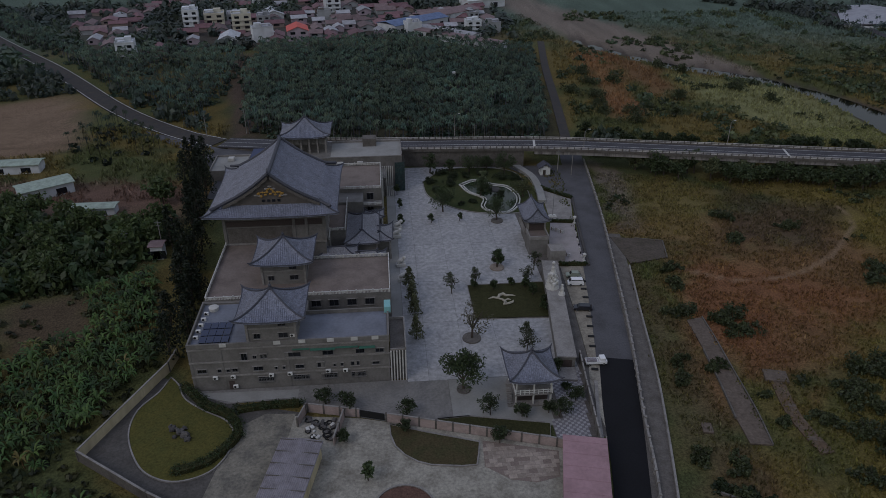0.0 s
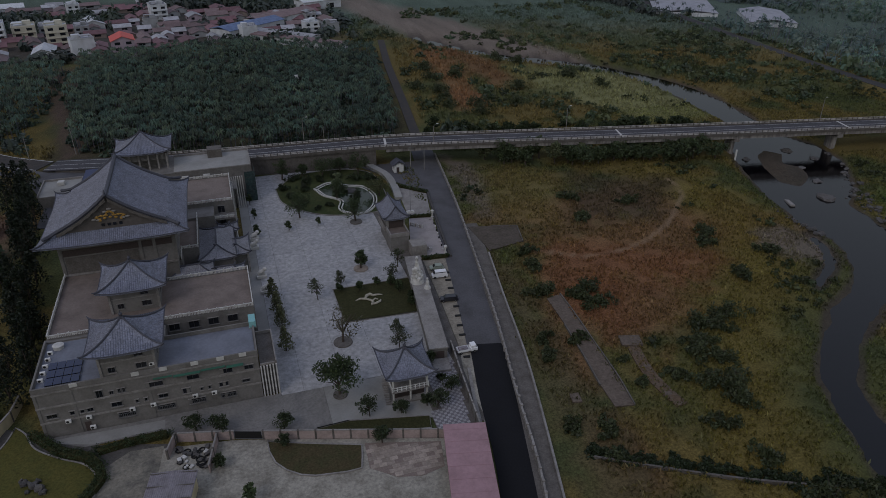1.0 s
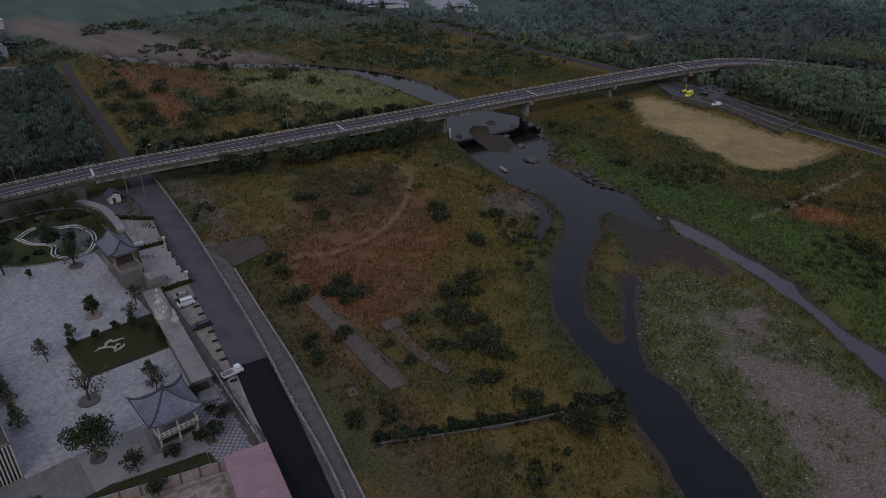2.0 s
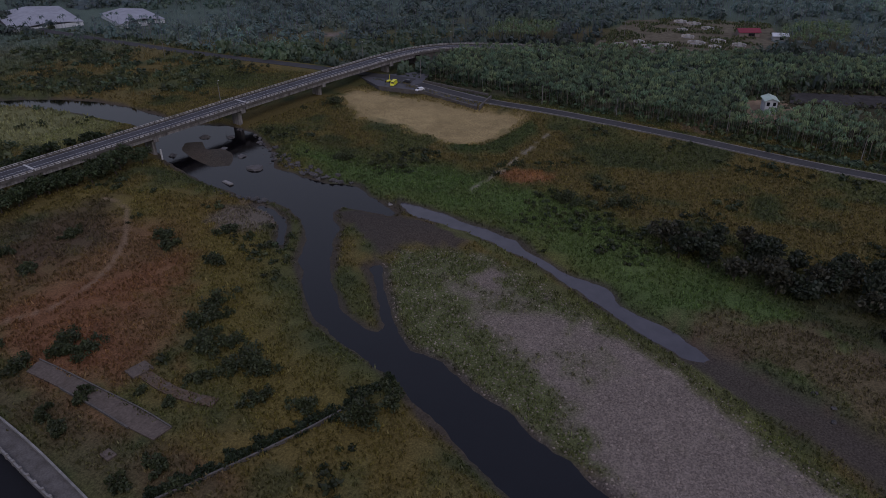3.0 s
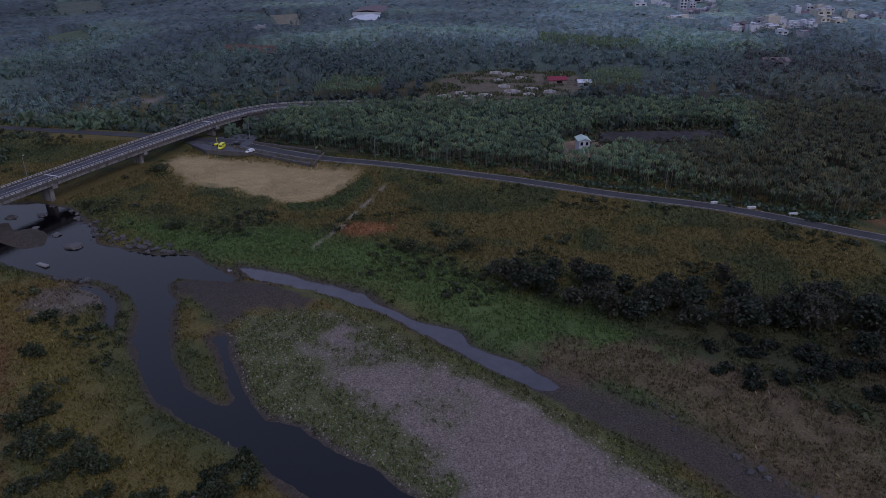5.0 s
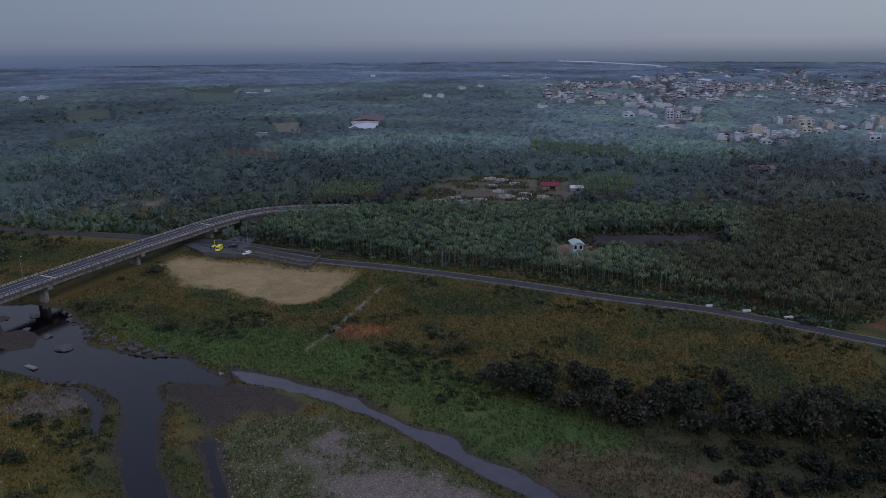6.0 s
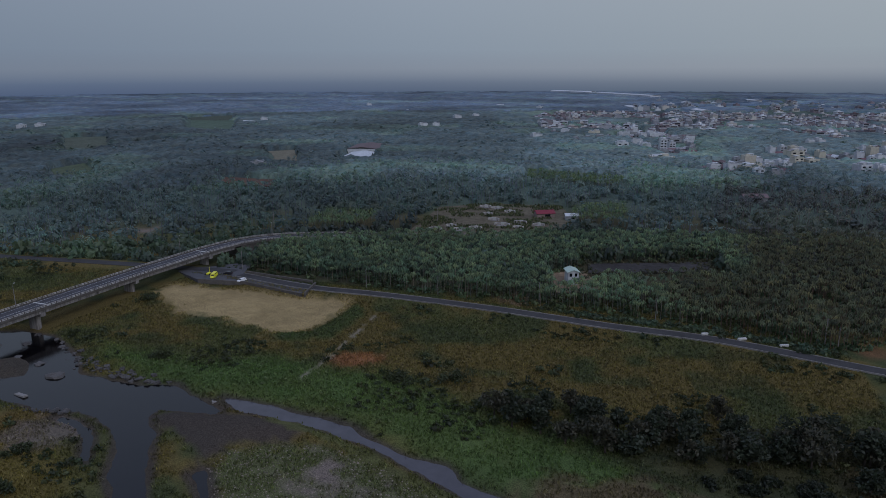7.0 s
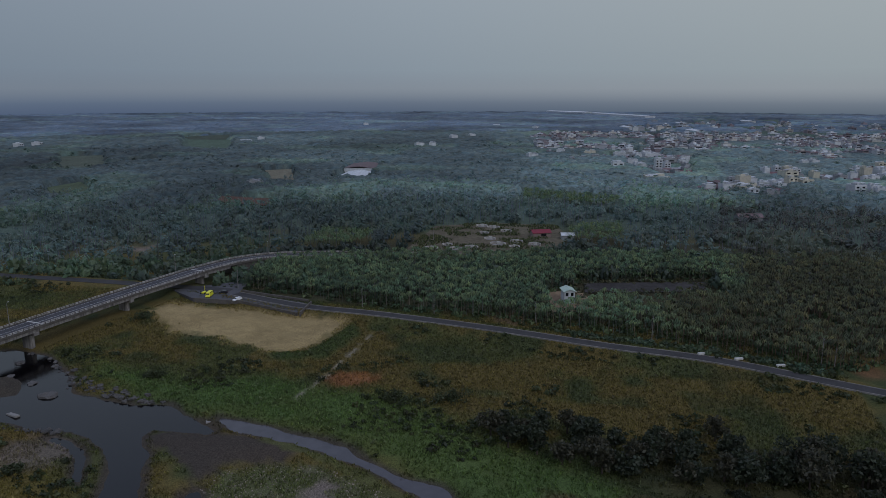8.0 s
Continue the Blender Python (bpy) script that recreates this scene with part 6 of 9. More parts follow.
# terraces by the lane
bm = bmesh.new()
prism(bm, [(46.4, 45.6), (54.0, 45.2), (57.2, 70), (50.2, 71), (46.2, 55)], -0.4, 0.02)
whole("terrace_lower", bm, material("pinkish_paving", (0.3, 0.27, 0.26), 0.85, grain=0.12, stain=0.5, stain_size=4), "pale pinkish stone terrace", "pavement", kind="structure")
bm = bmesh.new()
prism(bm, [(50.4, 71.6), (57.2, 70.6), (60.8, 88), (52.5, 96), (51.5, 84)], -0.4, 0.0)
whole("terrace_upper", bm, M_CONCRETE, "grey concrete terrace with a flagpole", "pavement", kind="structure")
bm = bmesh.new()
prism(bm, [(43.5, 3), (47, 2.6), (50.4, 26), (53.9, 44), (46.9, 44.6), (45.3, 22)], -0.4, -0.01)
whole("parking_bays", bm, material("sandy_bays", (0.25, 0.222, 0.175), 0.9, grain=0.25, grain_size=0.5, stain=0.8, stain_size=2.5, second=(0.12, 0.105, 0.085)), "pale stained concrete parking bays", "pavement", kind="structure")
bm = bmesh.new()
prism(bm, [(40.2, -22), (43.0, -12), (44.6, -3.5), (46.8, 2.5), (43.4, 2.9), (41.8, -4)], -0.4, -0.02)
whole("lane_verge", bm, M_FORE, "rough pale verge between wall and lane", "pavement", kind="structure")
for x, y in ((51.0, 36.0), (50.2, 32.2), (49.6, 28.2), (49.0, 23.9), (48.2, 19.6), (47.3, 15.6), (46.4, 11.6), (45.7, 7.8), (43.9, -0.4)):
    ws = thing("wheel_stop", (x, y, -0.01), "dark rubber wheel stop in a parking bay", "wheel stop", "wheel stops", turn=-9)
    part("block", boxes((-0.75, 0.75, -0.4, 0.4, 0, 0.22), bevel=0.08), M_RUBBER, ws)
pole = thing("flagpole", (51.8, 75.1, 0), "slim flagpole on a stepped stone base", "flagpole")
bm = bmesh.new()
cyl(bm, 0, 0, 0.6, 11, 0.07, 0.04, 8)
part("pole", bm, M_FRAME, pole)
part("base", boxes((-1.2, 1.2, -0.8, 0.8, 0, 0.3), (-0.8, 0.8, -0.5, 0.5, 0.3, 0.6)), M_STONE_WHITE, pole)
for ax, ay, bx, by in ((49.5, 66.2, 52.3, 63.5), (47.4, 52.2, 50.7, 49.2)):
    length = math.hypot(bx - ax, by - ay)
    b = thing("stone_barrier", (ax, ay, 0.02), "short white stone railing with red posts", "railing", "terrace railings", turn=math.degrees(math.atan2(by - ay, bx - ax)))
    part("rail", boxes((0, length, -0.1, 0.1, 0.65, 0.85), (0, length, -0.12, 0.12, 0, 0.2)), M_STONE_WHITE, b)
    for k in range(6):
        part("post", boxes((length * k / 5 - 0.15, length * k / 5 + 0.15, -0.15, 0.15, 0, 1.05), bevel=0.03), M_STONE_WHITE if k % 2 else M_PAVER_RED, b)


def lantern(x, y, h=2.6):
    ob = thing("stone_lantern", (x, y, 0), "pale carved stone lantern post", "lantern", "stone lanterns")
    bm = bmesh.new()
    cyl(bm, 0, 0, 0, 0.3, 0.5, 0.45, 8)
    cyl(bm, 0, 0, 0.3, h * 0.6, 0.22, 0.18, 8)
    part("shaft", bm, M_STONE_WHITE, ob)
    bm = bmesh.new()
    cyl(bm, 0, 0, h * 0.6, h * 0.85, 0.42, 0.42, 6)
    cyl(bm, 0, 0, h * 0.85, h, 0.6, 0.08, 6)
    part("lamp_box", bm, M_STONE_WHITE, ob)


for x, y in ((57.3, 69.8), (54.1, 46.6), (46.0, 68.6), (45.9, 50.8)):
    lantern(x, y)
for k in range(9):
    bm = bmesh.new()
    cyl(bm, 0, 0, 0, 0.55, 0.22, 0.2, 8)
    ob = whole("bollard", bm, M_RUBBER if k % 2 else M_STONE_WHITE, "short round bollard at the terrace edge", "bollard", "bollards")
    ob.location = (54.0 + 0.36 * k, 48.5 + 2.4 * k, 0.02)

# stone lions, one plain mesh each
for x, y in ((3.9, 48.5), (3.3, 65.4), (4.2, 40.6), (3.8, 71)):
    bm = bmesh.new()
    box(bm, -1.3, 1.3, -0.8, 0.8, 0, 0.9, bevel=0.08)
    tube(bm, [(-0.9, 0, 1.2), (-0.3, 0, 1.6), (0.4, 0, 1.9), (0.8, 0, 2.4)], [0.5, 0.6, 0.6, 0.35], 8)
    bmesh.ops.create_icosphere(bm, subdivisions=2, radius=0.55, matrix=Matrix.Translation((0.95, 0, 2.45)))
    for sx in (-0.8, 0.7):
        for sy in (-0.35, 0.35):
            cyl(bm, sx, sy, 0.85, 1.5, 0.2, 0.2, 6)
    ob = whole("stone_lion", bm, M_STONE_WHITE, "white stone beast on a plinth by the entrance", "statue", "stone lions")
    ob.location = (x, y, 0)

# small white shrine by the bridge
shrine = thing("roadside_shrine", (56.8, 110, 0), "small white shrine hut with a red-edged gable roof", "shrine")
part("wall", boxes((-1.7, 1.7, -1.6, 1.6, -0.2, 2.7)), M_WHITE, shrine)
part("door", boxes((-0.9, 0.1, -1.66, -1.58, 0, 1.9)), M_TIMBER, shrine)
bm = bmesh.new()
for sx in (-1, 1):
    vs = [bm.verts.new(p) for p in ((0, -2.1, 4.3), (0, 2.1, 4.3), (sx * 2.4, 2.1, 2.7), (sx * 2.4, -2.1, 2.7), (0, -2.1, 4.1), (0, 2.1, 4.1), (sx * 2.4, 2.1, 2.5), (sx * 2.4, -2.1, 2.5))]
    for f in ((0, 1, 2, 3), (4, 5, 6, 7), (0, 3, 7, 4), (1, 2, 6, 5), (2, 3, 7, 6)):
        bm.faces.new([vs[i] for i in f])
M_RED = material("faded_red", (0.3, 0.055, 0.05), 0.6, grain=0.15, stain=0.4, stain_size=2)
part("roof", bm, M_RIDGE, shrine)
part("gable", boxes((-0.8, 0.8, -1.6, 1.6, 2.7, 3.3)), M_WHITE, shrine)
curved = smooth_line([(47.8, 117.1), (51.5, 106.8), (51.8, 96), (50.8, 85.6)], 1.5)
bm = bmesh.new()
ribbon(bm, curved, -1.2, 1.2, 0.9, 1.2)
whole("curved_planter", bm, M_PAVING, "curved pale concrete planter wall", "planter", kind="structure")
bm = bmesh.new()
ribbon(bm, smooth_line([(61.4, 88), (60, 80), (58.2, 68), (56.4, 56), (54.8, 44)], 2), -0.35, 0.35, 0.55, 1.0)
whole("rubble_kerb", bm, M_ROCK, "low rubble stone kerb along the lane", "kerb", kind="structure")

# lane walls
right_wall = ROAD[(ROAD[:, 1] > -58) & (ROAD[:, 1] < 122)]
bm = bmesh.new()
ribbon(bm, right_wall, 3.9, 4.3, 0.95, 1.4)
wall_ob = whole("lane_parapet", bm, M_CONCRETE, "low stained concrete parapet along the lane", "wall", kind="structure")
fine_r = smooth_line(right_wall[::4], 2.6)
pm = finish(boxes((-0.28, 0.28, -0.28, 0.28, -0.3, 1.2), bevel=0.05), "parapet_post", M_CONCRETE)
for p, nrm in zip(fine_r, normals_2d(fine_r)):
    ob = new("parapet_post", pm)
    ob.parent, ob.location = wall_ob, (p[0] + 4.1 * nrm[0], p[1] + 4.1 * nrm[1], 0)
bm = bmesh.new()
ribbon(bm, LANE[LANE[:, 1] < 47], 2.2, 2.6, 0.6, 1.0)
whole("lane_kerb_wall", bm, M_CONCRETE, "low outer wall of the service lane", "wall", kind="structure")
bm = bmesh.new()
ribbon(bm, ROAD[(ROAD[:, 1] > -30) & (ROAD[:, 1] < -2)], -5.0, -4.3, 0.25, 0.6)
whole("gutter_kerb", bm, M_CONCRETE, "concrete kerb along the fresh asphalt", "kerb", kind="structure")

# concrete relics in the field
M_MOSSY = material("mossy_concrete", (0.082, 0.066, 0.053), 0.95, grain=0.3, grain_size=0.6, stain=0.85, stain_size=3, second=(0.05, 0.042, 0.028))
M_STRIP = material("bare_strip_concrete", (0.115, 0.09, 0.072), 0.95, grain=0.3, grain_size=0.6, stain=0.8, stain_size=3, second=(0.085, 0.066, 0.05))
for name, poly, mat, lab in (("concrete_lot", [(65.5, 60), (72.3, 58.3), (79.7, 56), (77.5, 46.4), (66.5, 44)], M_MOSSY, "worn dark concrete lot by the field"),
                             ("concrete_strip", [(75.0, 17), (74.4, 7.8), (73.3, -3.8), (72.1, -16.1), (70.7, -25.6), (66.8, -24.9), (67.3, -18), (68.9, -7.1), (70.2, 4.4), (71, 16)], M_STRIP, "narrow worn concrete strip through the grass")):
    bm = bmesh.new()
    prism(bm, poly, -0.6, 0.12)
    whole(name, bm, mat, lab, "pavement", kind="structure")
for line in ([(75.1, 17), (74.5, 7.8), (73.4, -3.8), (72.3, -16.1), (70.8, -25.6)], [(70.1, 4.4), (68.8, -7.1), (67.2, -18)], [(79.8, 56), (77.6, 46.4)], [(72.3, 58.4), (79.8, 56.1)]):
    bm = bmesh.new()
    ribbon(bm, smooth_line(line, 3), -0.14, 0.14, 0.35, 0.9)
    whole("strip_edge", bm, M_CONCRETE_DARK, "low crumbling concrete edge in the grass", "kerb", kind="structure")
bm = bmesh.new()
ribbon(bm, smooth_line([(81.0, -8.0), (80.2, -11.5), (79.4, -15.5), (79.1, -19.5), (79.4, -24.5), (80.0, -28.5)], 1.0), -1.35, 1.35, 0.1, 0.6)
whole("soil_path", bm, material("reddish_soil_path", (0.1, 0.066, 0.04), 0.95, grain=0.4, grain_size=0.5, stain=0.8, stain_size=1.6, second=(0.11, 0.088, 0.07), bump=0.05, bump_size=0.4), "narrow bare reddish soil path in the field", "path", kind="structure")
for x, y, a, b in ((81.5, -6.1, 2.4, 1.9), (80.1, -15.4, 0.8, 0.5), (79.0, -24.6, 0.9, 0.6), (60.5, -20, 1, 1.4)):
    bm = bmesh.new()
    box(bm, -a, a, -b, b, -0.5, 0.15 + 0.1 * a, bevel=0.1)
    ob = whole("concrete_slab", bm, M_STRIP, "broken concrete slab lying in the field", "slab", "broken slabs")
    ob.matrix_world = pose(x, y, -0.05, 0, 0, -6 - 4 * a)
bm = bmesh.new()
ribbon(bm, DITCH[:-6], 1.7, 2.1, 0.1, 1.2)
whole("ditch_wall", bm, M_CONCRETE_DARK, "low concrete edge of the drain ditch", "kerb", kind="structure")

# ---- vehicles ----
def vehicle(x, y, turn, paint, label, length=4.2, width=1.7, height=1.5, style="car", z=0.0):
    car = thing("van" if style == "van" else "truck" if style == "truck" else "car", (x, y, z), label, "vehicle", "parked vehicles", turn=turn)
    L, W = length / 2, width / 2
    if style == "truck":
        part("cab", boxes((L - 1.7, L, -W, W, 0.35, 1.2), (L - 1.6, L - 0.35, -W + 0.08, W - 0.08, 1.2, 1.85), bevel=0.1), paint, car)
        part("bed", boxes((-L, L - 1.75, -W, W, 0.55, 0.7), (-L, L - 1.75, -W, -W + 0.06, 0.7, 1.1), (-L, L - 1.75, W - 0.06, W, 0.7, 1.1), (-L, -L + 0.06, -W, W, 0.7, 1.1)), paint, car)
        part("load", boxes((-L + 0.4, L - 2.2, -W + 0.25, W - 0.25, 0.7, 1.25), (-L + 0.9, L - 2.6, -W + 0.4, 0.2, 1.25, 1.5), bevel=0.1), M_SHEET, car)
        part("windscreen", boxes((L - 0.5, L - 0.3, -W + 0.15, W - 0.15, 1.22, 1.75)), M_GLASS, car)
    else:
        bm = bmesh.new()
        hood = 0.9 if style == "car" else 0.35
        back = 0.25 if style == "car" else 0.05
        prof = [(-L, 0.35), (-L, 0.85), (-L + back, 0.95), (-L + back + 0.35, height), (L - hood - 0.6, height), (L - hood, 0.95), (L - 0.08, 0.82), (L, 0.6), (L, 0.35)]
        rings = []
        for w in (-W, -W + 0.08, W - 0.08, W):
            inset = 0 if abs(w) < W else 1
            rings.append([bm.verts.new((px_, w * (0.9 if pz > 1.0 else 1.0), pz - (0.03 if inset else 0))) for px_, pz in prof])
        for a, b in zip(rings, rings[1:]):
            for k in range(len(prof)):
                bm.faces.new((a[k], a[(k + 1) % len(prof)], b[(k + 1) % len(prof)], b[k]))
        bm.faces.new(rings[0])
        bm.faces.new(rings[-1])
        part("body", bm, paint, car)
        part("side_window", boxes((-L + 0.5, L - hood - 0.5, -W * 0.93, -W * 0.9, 1.0, height - 0.12)), M_GLASS, car)
        part("side_window", boxes((-L + 0.5, L - hood - 0.5, W * 0.9, W * 0.93, 1.0, height - 0.12)), M_GLASS, car)
        slope = math.degrees(math.atan2(height - 0.95, 0.6))
        part("windscreen", boxes((-0.32, 0.32, -W * 0.78, W * 0.78, 0, 0.03)), M_GLASS, car, at=pose(L - hood - 0.29, 0, (height + 0.95) / 2 + 0.02, 0, slope, 0))
        part("rear_window", boxes((-L + 0.1, -L + 0.16, -W * 0.75, W * 0.75, 0.98, height - 0.2)), M_GLASS, car)
    for sx in (-L + 0.75, L - 0.75):
        for sy in (-W + 0.05, W - 0.05):
            bm = bmesh.new()
            vs = cyl(bm, 0, 0, -0.1, 0.1, 0.31, n=14)
            bmesh.ops.transform(bm, matrix=pose(sx, sy, 0.31, 90), verts=vs)
            wheel = part("wheel", bm, M_RUBBER, car)
            bm = bmesh.new()
            vs = cyl(bm, 0, 0, -0.115, 0.115, 0.17, n=10)
            bmesh.ops.transform(bm, matrix=pose(sx, sy, 0.31, 90), verts=vs)
            part("rim", bm, M_FRAME, wheel)
    for sy in (-W + 0.3, W - 0.3):
        part("headlight", boxes((L - 0.03, L + 0.02, sy - 0.15, sy + 0.15, 0.6, 0.75)), M_STONE_WHITE, car)
        part("tail_light", boxes((-L - 0.02, -L + 0.02, sy - 0.1, sy + 0.1, 0.65, 0.85)), M_RED, car)
    return car


M_CARWHITE = material("white_car_paint", (0.7, 0.7, 0.7), 0.25, spec=0.5)
M_CARBLACK = material("black_car_paint", (0.02, 0.02, 0.025), 0.2, spec=0.6)
M_CARGREEN = material("grey_green_car_paint", (0.22, 0.25, 0.2), 0.3, spec=0.5)
M_YELLOW = material("bright_yellow_paint", (0.75, 0.72, 0.03), 0.4, grain=0.05, spec=0.5)
vehicle(49.0, 38.6, 173, M_CARGREEN, "pale grey-green hatchback in a parking bay", 3.8)
vehicle(48.6, 34.6, 175, M_CARWHITE, "white minivan in a parking bay", 4.2, 1.7, 1.9, "van")
vehicle(47.4, 22.9, 172, M_CARBLACK, "black saloon car in a parking bay", 4.5, 1.75, 1.4)
vehicle(44.6, 1.6, 0, M_CARWHITE, "white pickup truck with loaded bed", 4.7, 1.7, 1.8, "truck")
vehicle(293, 47, 190, M_YELLOW, "bright yellow van beside the bridge", 5.5, 2.0, 2.3, "van", z=1.5)
vehicle(289, 31, 155, M_CARWHITE, "white saloon car on the levee ramp", 4.4, z=1.5)
vehicle(299, 43, 100, M_CARBLACK, "dark parked car below the bridge", 4.2, z=1.5)

# ---- plants in the yard and gardens ----
ROUND = (0.045, 0.066, 0.026)
tree(15.0, -4.5, 8.6, 5.3, "broad round-crowned tree in a square bed", ROUND, per=150, leaf=0.24)
tree(18.9, 13.3, 9.2, 5.0, "half-bare spreading tree with thin foliage", (0.09, 0.085, 0.05), bare=0.6, leaf=0.2)
tree(29.7, 45.1, 5.2, 2.2, "small dense tree in a round brick bed", ROUND, per=90)
tree(18.3, 81.8, 8.6, 5.0, "dense round tree at the garden's edge", ROUND, per=90)
tree(34.2, 74.0, 7.2, 4.6, "dense round tree in a stone planter", ROUND, per=80)
tree(31.6, 91.7, 6.4, 4.0, "round tree beside the pond", ROUND, per=80)
tree(45.4, 90.5, 6.0, 4.4, "bushy tree with paler leaves by the pond", (0.075, 0.085, 0.035), per=80)
tree(33.4, 99.5, 6.4, 2.1, "pale leafy tree on the pond's rim", (0.13, 0.16, 0.085), per=70)
tree(42.5, 111, 7.5, 4.6, "dark leafy tree below the ramp wall", ROUND, per=80)
tree(30.4, 114, 6.6, 5.0, "dark leafy tree at the back of the garden", ROUND, per=70)
tree(16.5, 114, 7.2, 3.6, "dark tree beside the rear wing", ROUND, per=70)
tree(23.5, 115, 4.4, 2.4, "low dark tree along the ramp wall", ROUND, per=60)
tree(37.0, 115.5, 5.0, 3.0, "dark tree near the ramp wall", ROUND, per=60)
for x, y, h in ((6.2, 14.2, 6.5), (6.3, 23.5, 6.4), (6.0, 29.5, 6.4), (5.6, 36.5, 6.4)):
    tree(x, y, h, 1.9, "narrow layered evergreen in the row by the wall", (0.105, 0.115, 0.06), shape="cone", trunk=0.16, per=60)
for x, y, h, r in ((16.3, 33, 6.0, 2.4), (23.0, 38, 4.4, 1.8), (31.3, 12, 4.2, 1.9), (30.6, 7.5, 5.2, 2.6), (36.0, 36.5, 5.0, 2.4), (39.4, 43, 6.0, 2.2)):
    tree(x, y, h, r, "small thin-leaved yard tree", (0.065, 0.075, 0.045), bare=0.35, trunk=0.14, leaf=0.16)
for x, y, h, r in ((14.1, 74.2, 3.0, 1.2), (22.8, 74.9, 2.8, 1.0), (4.6, 72.5, 3.2, 1.2), (4.6, 76, 2.6, 0.9), (4.9, 85, 3.6, 1.3), (4.3, 96, 3.8, 1.4), (27.0, 34, 3.0, 1.2), (38.6, 27, 2.2, 1.0), (36.6, 30.5, 3.4, 1.6), (35.2, 34.2, 3.0, 1.5), (37.8, 23.5, 2.4, 1.2), (22.2, 35.2, 2.6, 1.3), (31.8, 35.6, 2.2, 1.1)):
    tree(x, y, h, r, "small clipped ornamental shrub", ROUND, trunk=0.12, per=45, leaf=0.15, name="shrub", category="shrub")
for x, y, h, r in ((-13.3, -6.5, 3.4, 2.2), (-8.9, -8.6, 3.8, 2.4), (3.0, -11.0, 3.4, 2.3), (19.4, -12.6, 4.8, 2.5), (25.5, -13.6, 3.0, 1.9), (32.8, -14.4, 4.4, 2.4), (35.2, -0.2, 3.4, 1.7), (37.2, -9.8, 3.6, 2.2), (36.2, -6.2, 1.6, 1.0), (31.0, -13, 2.6, 1.5), (20.0, -20.4, 3.6, 2.0), (-9.2, -17.4, 2.6, 1.6), (2.4, -15.6, 2.6, 1.5)):
    tree(x, y, h, r, "leafy garden shrub beside the wall", (0.042, 0.058, 0.026), trunk=0.13, per=60, leaf=0.16, name="shrub", category="shrub")
tree(-4.6, -27.5, 4.0, 1.7, "young broad-leaved plant on the forecourt", (0.07, 0.1, 0.045), trunk=0.1, per=26, leaf=0.3, bare=0.3)
for x, y, s in ((15.0, -4.5, 1.5), (18.9, 13.3, 2.2), (29.7, 45.1, 2.0), (34.2, 73.6, 1.9)):
    bm = bmesh.new()
    cyl(bm, x, y, -0.1, 0.3, s, s * 0.97, 18)
    whole("tree_pit", bm, M_PAVER_RED if s == 2.0 else M_CONCRETE_DARK, "round kerbed tree pit", "tree pit", "tree pits")
for x, y, h, r in ((16.2, 104, 3.4, 2.0), (17.5, 97.5, 3.0, 1.8), (20.5, 91, 2.6, 1.6), (22.4, 101.5, 3.8, 2.2), (24.0, 108.5, 4.2, 2.6), (28.2, 109, 3.6, 2.0), (34.5, 110, 4.0, 2.4), (40.5, 106, 4.6, 2.8), (46.4, 97, 3.6, 2.0), (46.2, 104.5, 4.4, 2.4), (36.0, 86, 2.6, 1.5), (38.0, 92, 3.0, 1.7), (34.5, 96, 2.4, 1.4), (28.5, 87.5, 2.2, 1.2), (24.6, 86.2, 2.0, 1.1), (20.0, 112, 3.8, 2.2)):
    tree(x, y, h, r, "dense dark shrub in the pond garden", (0.034, 0.048, 0.022), trunk=0.12, per=44, leaf=0.2, shape="bush", name="shrub", category="shrub", group="pond shrubs")
# dark belt left of the temple
for k in range(30):
    t = k / 29
    x, y = -47 - 19 * t + rng.normal() * 2.2, 14 + 116 * t + rng.normal() * 1.5
    tree(x, y, rng.uniform(9.5, 14), rng.uniform(2.4, 3.6), "tall dark evergreen in the belt along the temple", (0.018, 0.026, 0.014), shape="cone", per=60, leaf=0.3, trunk=0.25, group="evergreen belt")
# dense trees in the west
for k in range(60):
    x, y = rng.uniform(-150, -66), rng.uniform(44, 100)
    if (x + 115) ** 2 + (y - 108) ** 2 < 300 or (x > -100 and y > 84 and y < 100 and x < -74):
        continue
    tree(x, y, rng.uniform(6, 9), rng.uniform(4, 6), "dense spreading green tree west of the temple", (0.07, 0.1, 0.036), per=30, leaf=0.48, group="western trees")


# ---- templates for plants beyond counting ----
def quads_template(p, u, w, shade):
    v = np.stack([p - u, p + w, p + u, p - w], 1).reshape(-1, 3)
    f = np.arange(len(p) * 4).reshape(-1, 4)
    return v, f, np.repeat(shade, 4, 0)


